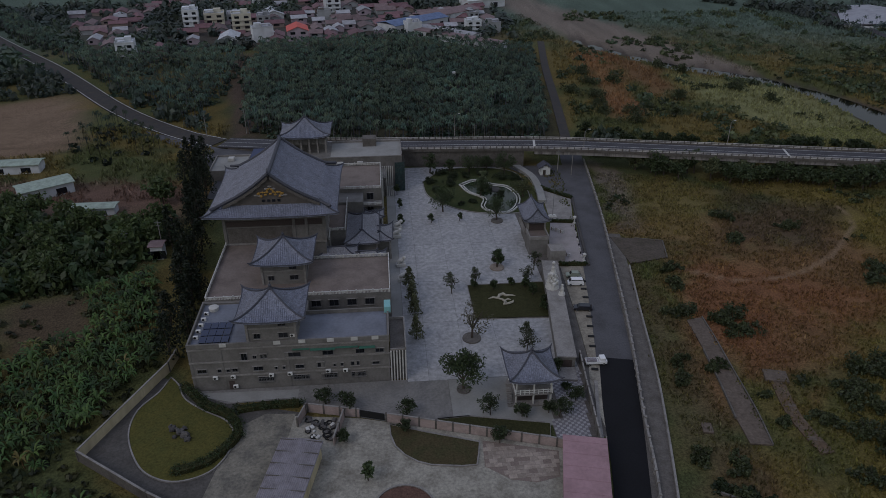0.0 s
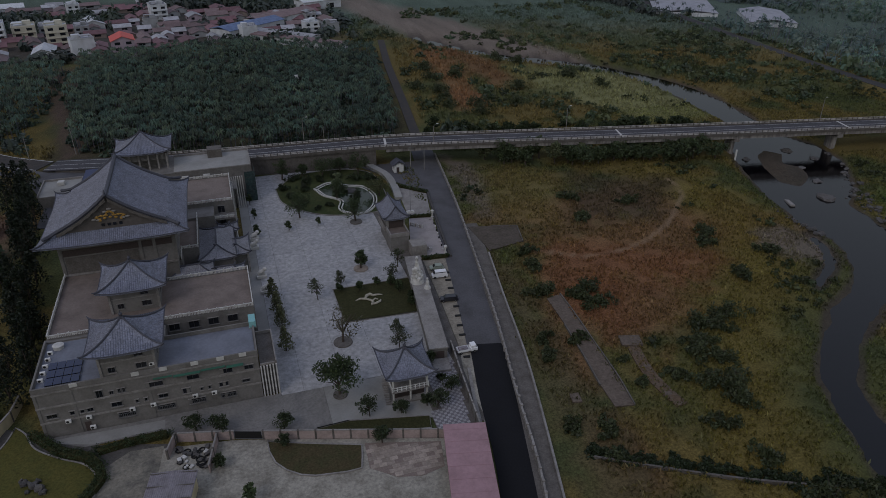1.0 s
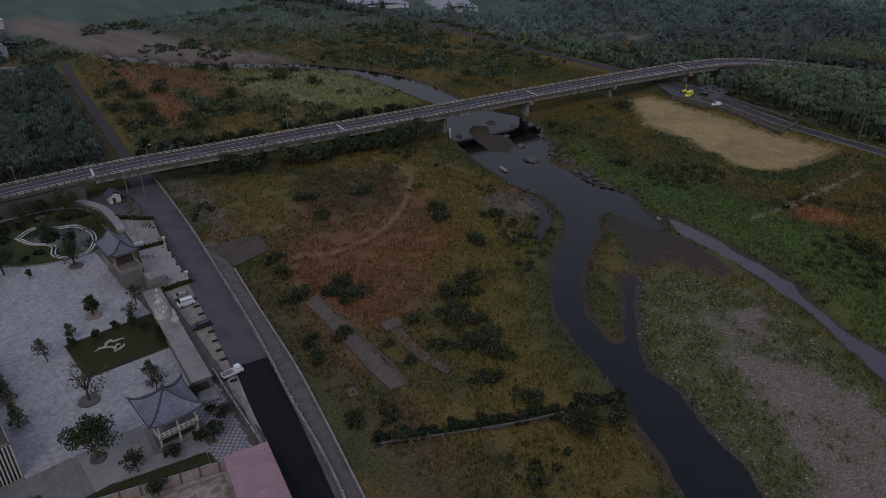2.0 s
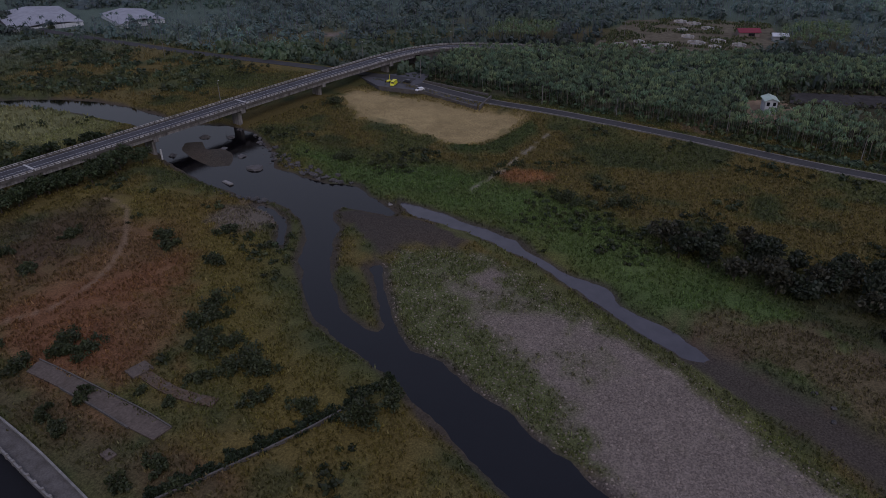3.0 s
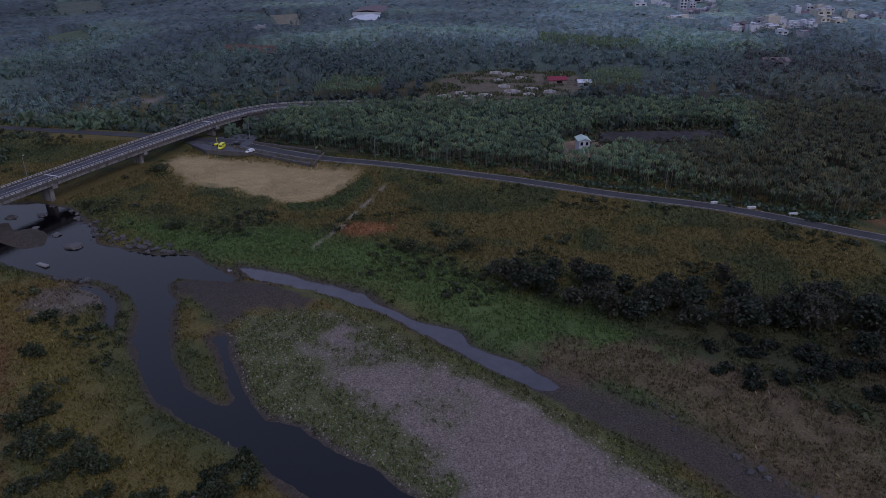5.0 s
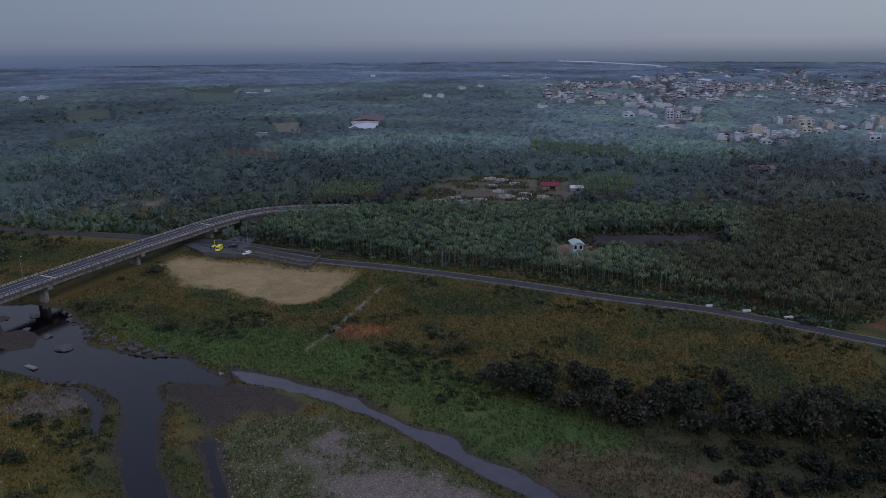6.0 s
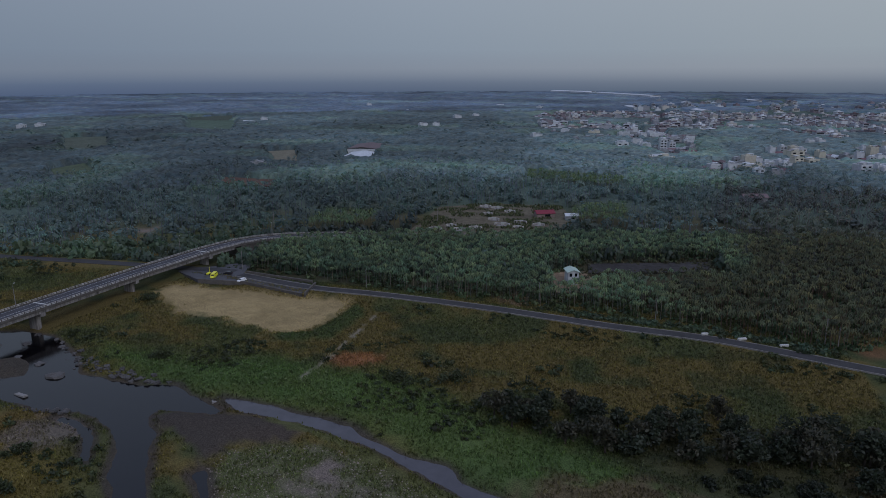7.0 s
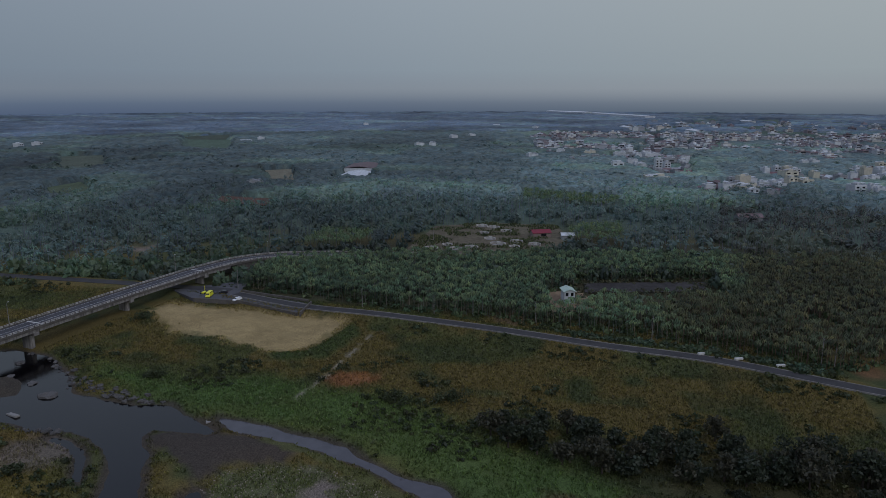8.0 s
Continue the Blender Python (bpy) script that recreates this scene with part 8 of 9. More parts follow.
# cobbles on the gravel bar
r_ = np.random.default_rng(5)
ico = np.array([(1, 0, 0), (0, 1, 0), (-1, 0, 0), (0, -1, 0), (0, 0, 0.8)])
cob_v = np.vstack([ico[:4] * 1.0, ico[:4] * 0.55 + np.array((0, 0, 0.55))])
cob_f = np.array([(0, 1, 5, 4), (1, 2, 6, 5), (2, 3, 7, 6), (3, 0, 4, 7), (4, 5, 6, 7)])
COBBLE = [(cob_v * np.array((1, 0.7 + 0.2 * k, 1)), cob_f, np.ones((8, 3))) for k in range(3)]
x, y = strewn(60, 172, -205, 0, 0.8)
bar = inside(x, y, GRAVEL_BAR)
ok = (bar < 1) & (ground_height(x, y) > -1.95) & (rng.random(len(x)) < 0.85) & (inside(x, y, MUD_FLAT) > 1)
x, y = x[ok], y[ok]
g = (0.4 + 1.2 * rng.random((len(x), 1)) ** 1.5) * np.array((0.2, 0.162, 0.13))
g = 0.7 * g + 0.35 * ground_colour(x, y)
M_COBBLE = material("river_cobble", (0.2, 0.2, 0.2), 0.9, attribute=True, grain=0.2, grain_size=0.2)
scatter("cobbles", COBBLE, on_ground(x, y), 0.14 + 0.26 * rng.random(len(x)) ** 2, g, M_COBBLE, "grey river cobbles on the gravel bar", "cobbles")
# rocks along the pool and the dry channel
for k in range(50):
    t = rng.random()
    if k < 38:
        x, y = 193 + 24 * t + rng.normal() * 2, 34 + 50 * t + rng.normal() * 2.5
    else:
        x, y = 131 - 20 * t + rng.normal() * 1.2, -138 - 26 * t + rng.normal() * 1.2
    boulder(x, y, rng.uniform(0.5, 1.3), float(ground_height(np.array([x]), np.array([y]))[0]) - 0.1, "grey boulder on the river's edge", "river boulders")
for k in range(170):
    t = rng.random()
    if k < 105:
        x, y = 189.5 + 13 * t * t + rng.normal() * 0.9, 10 + 42 * t + rng.normal() * 1.6
    elif k < 140:
        x, y = 206 + 14 * t + rng.normal() * 2.0, 54 + 24 * t + rng.normal() * 2.5
    else:
        x, y = 167 - 4 * t + rng.normal() * 1.5, 26 + 18 * t + rng.normal() * 2.0
    boulder(x, y, 0.45 + 1.3 * rng.random() ** 2, float(ground_height(np.array([x]), np.array([y]))[0]) - 0.02, "dark rubble stone on the pool's bank", "bank rubble")
for x, y, s in ((187.5, 48, 4.0), (196, 60, 2.6), (207, 88, 3.0), (211, 78, 2.4), (200, 72, 2.0), (186, 85, 2.4)):
    boulder(x, y, s, -2.3, "large flat grey boulder in the pool", "pool boulders", 0.4)
for x, y, s, r in ((173.3, 47.7, 2.6, 70), (163.5, 51, 3.0, 85), (181, -13, 2.2, 30)):
    bm = bmesh.new()
    box(bm, -s, s, -0.8, 0.8, 0, 0.7, bevel=0.15)
    ob = whole("broken_slab", bm, M_CONCRETE, "broken pale concrete slab in the shallow water", "slab", "river slabs")
    ob.matrix_world = pose(x, y, -2.2, 6, 4, r)
# ---- woods as far as the horizon ----
TOWN_E = [(1557, -8), (1080, -73), (1093, -140), (875, -210), (708, -235), (680, -285), (683, -334), (695, -398), (900, -620), (1716, -900), (2495, -946), (2957, -605), (2370, -355), (1700, -175)]
TOWN_N = [(-165, 305), (-230, 440), (-150, 520), (14, 520), (90, 470), (80, 350), (6, 345), (-52, 319), (-104, 335), (-112, 305)]
CLEARINGS = ([(1329, 655), (1347, 566), (1084, 443), (1071, 507)], [(815, 260), (841, 231), (695, 168), (713, 201)], [(605, 204), (597, 150), (560, 138), (572, 192)], [(627, 406), (674, 404), (600, 330), (560, 345)],
             [(735, 138), (732, 102), (896, 132), (904, 169)], CEMETERY, PLOT_OPEN, YARD_E, [(1412, 712), (1508, 655), (1129, 462), (1102, 535)], [(939, 641), (978, 593), (802, 467), (769, 502)], BANANA_ROWS[1], [(880, 494), (930, 452), (900, 430), (850, 470)], [(310, 370), (381, 410), (435, 255), (385, 250)], BANANA_ROWS[0], BANANA_ROWS[2], [(382, 164), (398, 140), (379, 132)])
WOOD_PATCHES = ([(1030, -274), (1240, -345), (1200, -415), (1070, -460), (935, -362), (800, -292), (775, -245)], [(640, -100), (726, -108), (770, -180), (700, -214)])
WILD = [(60, -240), (315, -300), (312, 60), (300, 400), (95, 660), (95, 140)]


def woods(name, r0, r1, a0, a1, step, kinds, size, base, label, tall, vary=1.0):
    n = int(0.5 * (r1 ** 2 - r0 ** 2) * radians(a1 - a0) / step ** 2)
    r = np.sqrt(rng.uniform(r0 ** 2, r1 ** 2, n))
    a = np.radians(rng.uniform(a0, a1, n))
    x, y = r * np.sin(a), -118 + r * np.cos(a)
    ok = off_roads(x, y) & (inside(x, y, WILD) > 4)
    built = np.minimum(inside(x, y, TOWN_E), inside(x, y, TOWN_N)) < 0
    for q in WOOD_PATCHES:
        built &= inside(x, y, q) > 0
    ok &= ~built | ((wobble(x, y, 60, 71) > 0.56) & (rng.random(len(x)) < 0.9)) | (rng.random(len(x)) < 0.03)
    for q in CLEARINGS:
        ok &= inside(x, y, q) > 2
    for q in ([(-62, 140), (-62, 330), (90, 330), (90, 140)], [(-330, 470), (-78, 178), (-73, 310), (-175, 310)], [(-300, 160), (-147, 228), (-115, 150), (-300, 120)], [(-60, 98), (-138, 98), (-150, 150), (-130, 205), (-84, 165), (-60, 155)], [(-92, 312), (-58, 312), (-50, 158), (-68, 158)], BUILT, [(-180, -110), (-180, 62), (-40, 62), (-40, -110)]):
        ok &= inside(x, y, q) > 2
    x, y = x[ok], y[ok]
    k = (0.28 + 0.5 * wobble(x, y, 45, 72) + 0.95 * wobble(x, y, 170, 75) + 0.1 * wobble(x, y, 14, 76))[:, None]
    light = (wobble(x, y, 70, 73) > 0.68)[:, None]
    tint = hues(len(x), base, 0.3 * vary ** 2) * k * np.where(light, (1.25, 1.35, 1.1), (1, 1, 1))
    tint = tint * brownish(x, y) * haze_tone(x, y)
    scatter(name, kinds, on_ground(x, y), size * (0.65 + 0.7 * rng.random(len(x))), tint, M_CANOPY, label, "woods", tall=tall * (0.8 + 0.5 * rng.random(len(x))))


def haze_tone(x, y):
    """Dark woods in the north-east, deepened for lens vignetting; tint round the eastern town paled in place of haze.
    """
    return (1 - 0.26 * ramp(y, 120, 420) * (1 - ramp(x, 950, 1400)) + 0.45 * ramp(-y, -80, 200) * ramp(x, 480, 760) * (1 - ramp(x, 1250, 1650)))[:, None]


def canopy(name, r0, r1, a0, a1, step, base, label, top, cell, vary):
    """The closed tree tops of the far plain as ONE rough sheet: lumps of crown size, open over fields, roads and towns."""
    rr = r0 * np.exp(np.arange(0, math.log(r1 / r0), step / r0))
    aa = np.radians(a0) + np.arange(0, radians(a1 - a0), step / r0)
    R, A = np.meshgrid(rr, aa)
    R, A = R * (1 + rng.uniform(-0.4, 0.4, R.shape) * step / r0), A + rng.uniform(-0.4, 0.4, A.shape) * step / r0
    x, y = (R * np.sin(A)).ravel(), (-118 + R * np.cos(A)).ravel()
    wood = off_roads(x, y, 2.0)
    built = np.minimum(inside(x, y, TOWN_E), inside(x, y, TOWN_N)) < 0
    for q in WOOD_PATCHES:
        built &= inside(x, y, q) > 0
    wood &= ~built | (wobble(x, y, 60, 71) > 0.56)
    ragged = 9 * (wobble(x, y, 11, 78) - 0.5)
    for q in CLEARINGS:
        wood &= inside(x, y, q) + ragged > 3
    lump = 0.45 * wobble(x, y, cell, 77) + 0.3 * wobble(x, y, cell * 0.45, 79) + 0.25 * rng.random(len(x))
    # the near edge dives under the woods in front of it
    rise = ramp(R.ravel(), r0, r0 * 1.12)
    z = np.where(wood, (top + 2.5) * rise * (0.2 + 0.7 * lump + 0.3 * wobble(x, y, 60, 80)) - 2.5, -2.5)
    k = (0.28 + 0.5 * wobble(x, y, 45, 72) + 0.95 * wobble(x, y, 170, 75))[:, None]
    light = ramp(wobble(x, y, 70, 73), 0.62, 0.74)[:, None]
    tint = hues(len(x), base, vary) * k * (1 + (np.array((1.25, 1.32, 1.1)) - 1) * light) * brownish(x, y) * haze_tone(x, y)
    na, nr = R.shape
    i = (np.arange(na - 1)[:, None] * nr + np.arange(nr - 1)[None]).ravel()
    f = np.stack([i, i + 1, i + nr + 1, i + nr], -1)
    me = bpy.data.meshes.new(name)
    me.vertices.add(len(x))
    me.vertices.foreach_set("co", np.c_[x, y, z].astype(np.float32).ravel())
    me.loops.add(f.size)
    me.loops.foreach_set("vertex_index", f.astype(np.int32).ravel())
    me.polygons.add(len(f))
    me.polygons.foreach_set("loop_start", np.arange(0, f.size, 4, dtype=np.int32))
    me.update(calc_edges=True)
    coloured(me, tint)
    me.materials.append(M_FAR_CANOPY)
    tagged(new(name, me), label, "woods", kind="stuff")


# haze is put into these wood tints: paler and bluer farther out
canopy("middle_woods", 610, 1700, 38, 124, 3.0, (0.08, 0.108, 0.102), "woods on the plain, haze put into their tint", 9.5, 8, 0.4)
canopy("far_woods", 1540, 3345, 38, 124, 7.0, (0.1, 0.132, 0.166), "far woods reaching to the horizon, haze put into their tint", 9, 20, 0.25)
LONE = [clump_template(12, 0.42, 90 + q, 0.8, 0.6, True) for q in range(6)]
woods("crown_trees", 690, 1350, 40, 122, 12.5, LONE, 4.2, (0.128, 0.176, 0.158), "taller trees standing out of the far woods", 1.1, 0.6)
woods("near_woods", 250, 430, -44, 118, 5.6, CROWNS, 3.4, (0.06, 0.085, 0.05), "mixed dark green woods near the river", 1.15)
woods("northern_woods", 430, 640, -40, 34, 6.8, FAR_TREES, 4.0, (0.06, 0.084, 0.054), "mixed dark green woods round the northern town", 1.1)
woods("orchard_woods", 430, 750, 34, 118, 5.6, LITE_PALMS + FAR_SMALL, 1.0, (0.092, 0.132, 0.104), "betel palm orchards and woods beyond the levee", 1.0)
for q in BANANA_ROWS:
    p = np.array(q)
    x, y = strewn(p[:, 0].min(), p[:, 0].max(), p[:, 1].min(), p[:, 1].max(), 4.6, 0.25)
    ok = inside(x, y, q) < -1
    x, y = x[ok], y[ok]
    scatter("banana_rows", BANANAS, on_ground(x, y), 1.2 + 0.5 * rng.random(len(x)), hues(len(x), (0.12, 0.17, 0.07), 0.3), M_LEAF, "bright green banana rows among the woods", "plantation")

# ---- houses of the two towns ----
M_PLASTER = [material("town_plaster_" + n, c, 0.85, grain=0.1, grain_size=1.0, stain=0.5, stain_size=4, by_object=0.12)
             for n, c in (("white", (0.54, 0.56, 0.58)), ("cream", (0.52, 0.49, 0.4)), ("grey", (0.3, 0.31, 0.32)), ("mauve", (0.33, 0.27, 0.31)), ("brown", (0.24, 0.19, 0.17)))]
M_ROOFS = [material("town_roof_" + n, c, 0.7, grain=0.15, grain_size=0.8, stain=0.6, stain_size=3, by_object=0.2)
           for n, c in (("grey", (0.33, 0.33, 0.35)), ("red", (0.17, 0.09, 0.1)), ("rust", (0.17, 0.12, 0.12)), ("pale", (0.56, 0.58, 0.6)), ("blue", (0.1, 0.14, 0.24)))]


def house(w, d, floors, wall, roof, flat, label, name="house"):
    """A house with walls, a flat or gabled roof, and windows on the sides that the river sees."""
    h = 3.2 * floors
    ob = thing(name, (0, 0, 0), label, "house", "town houses")
    bm = boxes((-w, w, -d, d, -0.5, h))
    if flat:
        part("wall", bm, wall, ob)
        bm = bmesh.new()
        for q in ((-w - 0.1, w + 0.1, -d - 0.1, -d + 0.15), (-w - 0.1, w + 0.1, d - 0.15, d + 0.1), (-w - 0.1, -w + 0.15, -d + 0.15, d - 0.15), (w - 0.15, w + 0.1, -d + 0.15, d - 0.15)):
            box(bm, *q, h, h + 0.9)
        part("parapet", bm, wall, ob)
        part("stair_head", boxes((0, w * 0.7, 0, d * 0.7, h + 0.1, h + 2.6)), wall, ob)
        for fl in range(1, floors):
            part("balcony", boxes((-w, w, -d - 0.9, -d, 3.2 * fl - 0.2, 3.2 * fl + 0.1)), wall, ob)
        part("roof", boxes((-w, w, -d, d, h, h + 0.15)), roof, ob)
        part("roof_shelter", boxes((-w * 0.9, 0, -d * 0.8, d * 0.2, h + 2.3, h + 2.45), (-w * 0.85, -w * 0.8, -d * 0.75, -d * 0.7, h + 0.15, h + 2.3), (-0.3, -0.1, -d * 0.75, -d * 0.7, h + 0.15, h + 2.3), (-w * 0.85, -w * 0.8, d * 0.1, d * 0.15, h + 0.15, h + 2.3)), roof, ob)
    else:
        o, rise = 0.6, 0.42 * w
        for y in (-d + 0.02, d - 0.02):
            bm.faces.new([bm.verts.new(p) for p in ((-w, y, h), (w, y, h), (0, y, h + rise - 0.22))])
        part("wall", bm, wall, ob)
        bm = bmesh.new()
        for sx in (-1, 1):
            vs = [bm.verts.new(p) for p in ((0, -d - o, h + rise), (0, d + o, h + rise), (sx * (w + o), d + o, h - 0.1), (sx * (w + o), -d - o, h - 0.1),
                                            (0, -d - o, h + rise - 0.2), (0, d + o, h + rise - 0.2), (sx * (w + o), d + o, h - 0.3), (sx * (w + o), -d - o, h - 0.3))]
            for f in ((0, 1, 2, 3), (4, 5, 6, 7), (0, 3, 7, 4), (1, 2, 6, 5), (2, 3, 7, 6)):
                bm.faces.new([vs[i] for i in f])
        part("roof", bm, roof, ob)
    for fl in range(floors):
        z = 3.2 * fl + 1.0
        for x in ((-0.5 * w, 0.5 * w) if floors > 1 else (-0.4 * w,)):
            part("window", boxes((x - 0.24 * w, x + 0.24 * w, -d - 0.05, -d + 0.02, z, z + 1.5)), M_GLASS, ob)
        if floors == 1:
            part("window", boxes((-w - 0.05, -w + 0.02, -0.5 * d, 0.1 * d, z, z + 1.5)), M_GLASS, ob)
    return ob


KINDS = (house(5, 6, 3, M_PLASTER[0], M_ROOFS[3], True, "white three-storey town house with flat roof"),
         house(4.5, 7, 2, M_PLASTER[2], M_ROOFS[0], True, "grey two-storey town house with flat roof"),
         house(6, 5, 4, M_PLASTER[1], M_ROOFS[3], True, "cream four-storey house with a flat roof"),
         house(5, 8, 1, M_PLASTER[4], M_ROOFS[1], False, "low old house with red gable roof"),
         house(5, 9, 1, M_PLASTER[2], M_ROOFS[2], False, "low house with rusty sheet gable roof"),
         house(4.5, 6, 1, M_PLASTER[3], M_ROOFS[0], False, "low mauve house with grey gable roof"),
         house(5.5, 7, 3, M_PLASTER[0], M_ROOFS[0], True, "pale three-storey house with rooftop shelter"),
         house(7, 10, 1, M_PLASTER[0], M_ROOFS[3], False, "low workshop with pale sheet gable roof"))
SPOTS = ((-142, 300), (-100, 402), (-88, 365), (-128, 312), (-160, 330), (-10, 432), (-34, 445), (-76, 425))
for ob, (x, y) in zip(KINDS, SPOTS):
    ob.matrix_world = pose(x, y, -0.1, 0, 0, 12)


def settle(n, poly, seed, spacing, weights, fixed):
    """Strew copies of the houses over a polygon, keeping them apart."""
    r = np.random.default_rng(seed)
    p = np.array(poly)
    put = list(fixed)
    tries = 0
    while len(put) < n + len(fixed) and tries < 20000:
        tries += 1
        # nearer ground is built up more closely
        x = p[:, 0].min() + (p[:, 0].max() - p[:, 0].min()) * r.random() ** 2.6 if p[:, 0].min() > 300 else r.uniform(p[:, 0].min(), p[:, 0].max())
        y = r.uniform(p[:, 1].min(), p[:, 1].max())
        gap = spacing * (1 + max(0.0, x - 700) / 1200)
        if inside(np.array([x]), np.array([y]), poly)[0] > -4 or wobble(np.array([x]), np.array([y]), 60, 71)[0] > 0.58 or min(inside(np.array([x]), np.array([y]), q)[0] for q in WOOD_PATCHES) < 4:
            continue
        if any((x - a) ** 2 + (y - b) ** 2 < gap ** 2 for a, b in put):
            continue
        put.append((x, y))
        k = r.choice(len(KINDS), p=weights)
        m = pose(x, y, -0.1, 0, 0, float(r.choice((12, 12, -78, 102))) + r.normal() * 5) @ Matrix.Diagonal((r.uniform(0.65, 1.0), r.uniform(0.65, 1.0), r.uniform(0.7, 0.95), 1))
        copy_thing(KINDS[k], m)


TOWN_NEAR = [(1000, -105), (990, -150), (875, -210), (708, -235), (680, -285), (683, -334), (695, -398), (800, -500), (960, -520), (1100, -420), (1130, -250), (1080, -120)]
settle(125, TOWN_N, 4, 9.5, (0.03, 0.05, 0.0, 0.42, 0.32, 0.16, 0.01, 0.01), SPOTS)
settle(275, TOWN_NEAR, 5, 10.5, (0.17, 0.14, 0.04, 0.19, 0.18, 0.14, 0.09, 0.05), ((877, -217), (899, -171), (785, -206), (718, -284), (831, -350), (752, -344), (960, -232), (703, -308), (697, -337), (717, -379), (940, -240)))

# the farther houses, too small to pick apart: one mesh of walls and roofs
r_ = np.random.default_rng(9)
hv, hf, hc = [], [], []
x = 900 + 760 * r_.random(5200) ** 1.4 + 900 * (r_.random(5200) < 0.1)
y = r_.uniform(-930, 10, 5200)
ok = (inside(x, y, TOWN_E) < -5) & (np.hypot(x, y + 118) < 2350) & ((inside(x, y, TOWN_NEAR) > 8)) & (wobble(x, y, 60, 71) < 0.57) & (np.min([inside(x, y, q) for q in WOOD_PATCHES], 0) > 3)
for x, y in list(zip(x[ok], y[ok]))[:900]:
    w, d, fl = r_.uniform(4, 8), r_.uniform(4, 9), r_.choice((1, 1, 2, 2, 3))
    h, a = 3.2 * fl, radians(r_.choice((12, -78)) + r_.normal() * 6)
    tone = np.array(((0.64, 0.66, 0.68), (0.52, 0.5, 0.46), (0.34, 0.35, 0.38), (0.28, 0.24, 0.26))[r_.integers(4)]) * r_.uniform(0.7, 1.1)
    top = np.array(((0.3, 0.31, 0.33), (0.15, 0.09, 0.1), (0.16, 0.14, 0.15), (0.56, 0.58, 0.6))[r_.integers(4)]) * r_.uniform(0.7, 1.1)
    for x0, x1, y0, y1, z0, z1, tone_ in ((-w, w, -d, d, -0.5, h, tone), (-w - 0.4, w + 0.4, -d - 0.4, d + 0.4, h, h + 0.3, top), (-w * 0.4, w * 0.3, -d * 0.3, d * 0.4, h + 0.3, h + 2.6, tone)) + tuple((-w * 0.8, w * 0.8, -d - 0.05, -d + 0.1, 3.2 * k + 1, 3.2 * k + 2.4, np.array((0.02, 0.022, 0.026))) for k in range(fl)):
        b = len(hv)
        for zz in (z0, z1):
            for px_, py_ in ((x0, y0), (x1, y0), (x1, y1), (x0, y1)):
                hv.append((x + px_ * math.cos(a) - py_ * math.sin(a), y + px_ * math.sin(a) + py_ * math.cos(a), zz))
                hc.append(tone_)
        hf += [(b, b + 1, b + 5, b + 4), (b + 1, b + 2, b + 6, b + 5), (b + 2, b + 3, b + 7, b + 6), (b + 3, b, b + 4, b + 7), (b + 4, b + 5, b + 6, b + 7)]
me = bpy.data.meshes.new("far_town")
me.from_pydata(hv, [], hf)
coloured(me, np.array(hc))
me.materials.append(material("far_house_walls", (0.4, 0.4, 0.4), 0.85, attribute=True, grain=0.12, grain_size=2.0))
tagged(new("far_town", me), "crowd of small far houses across the plain", "houses", kind="stuff")
SCAT = ((1048, 804, 0), (1075, 790, 6), (1281, 474, 0), (1270, 500, 7), (1180, 141, 6), (1190, 120, 0), (1165, 150, 4), (667, 199, 1), (1085, -98, 0), (1000, -60, 6), (1700, 300, 7), (1900, 450, 0), (2000, 100, 7), (1800, -20, 6),
        (380, -330, 5), (1450, 90, 0), (1300, 20, 4), (1400, 120, 6), (560, -250, 4))
for x, y, k in SCAT:
    copy_thing(KINDS[k], pose(x, y, -0.1, 0, 0, (x * 7) % 90 - 40))

# landmarks
tower_house = house(4, 4, 5, M_PLASTER[0], M_ROOFS[3], True, "tall white tower house above the town")
tower_house.matrix_world = pose(877, -217, 0, 0, 0, -80)
tall = house(7, 6, 3, M_PLASTER[0], M_ROOFS[3], True, "white four-storey block with even windows")
tall.matrix_world = pose(899, -171, 0, 0, 0, -80)
school = house(12, 9, 2, M_PLASTER[1], M_ROOFS[3], True, "wide cream hall with flat roof")
school.matrix_world = pose(785, -206, 0, 0, 0, -80)
cream = house(13, 6, 2, M_PLASTER[1], M_ROOFS[3], True, "long cream three-storey block")
cream.matrix_world = pose(718, -284, 0, 0, 0, -70)
yellow = house(8, 7, 3, M_PLASTER[1], M_ROOFS[0], True, "broad yellowish apartment block")
yellow.matrix_world = pose(831, -350, 0, 0, 0, -70)
purple = house(4, 5, 1, material("purple_plaster", (0.35, 0.16, 0.4), 0.8, grain=0.1, stain=0.3), M_ROOFS[2], True, "bright purple two-storey house")
purple.matrix_world = pose(697, -337, 0, 0, 0, -70)
dark_hall = house(10, 11, 1, M_PLASTER[4], M_ROOFS[1], False, "broad low hall with dark red roof")
dark_hall.matrix_world = pose(703, -308, 0, 0, 0, -70)
frame_block = house(13, 7, 3, M_PLASTER[2], M_ROOFS[0], True, "grey three-storey block with open floors")
frame_block.matrix_world = pose(955, -234, 0, 0, 0, -76)
pale_yellow = house(6, 6, 3, M_PLASTER[1], M_ROOFS[3], True, "pale yellow three-storey house")
pale_yellow.matrix_world = pose(752, -344, 0, 0, 0, -70)
blue_white = house(6, 6, 3, M_PLASTER[0], M_ROOFS[0], True, "bluish white three-storey house")
blue_white.matrix_world = pose(717, -379, 0, 0, 0, -70)
red_house = house(6, 8, 3, M_PLASTER[3], material("red_sheet_roof", (0.55, 0.08, 0.06), 0.5, grain=0.1, stain=0.3, stain_size=2), False, "mauve house with bright red gable roof")
red_house.matrix_world = pose(-49, 330, 0, 0, 0, 8)
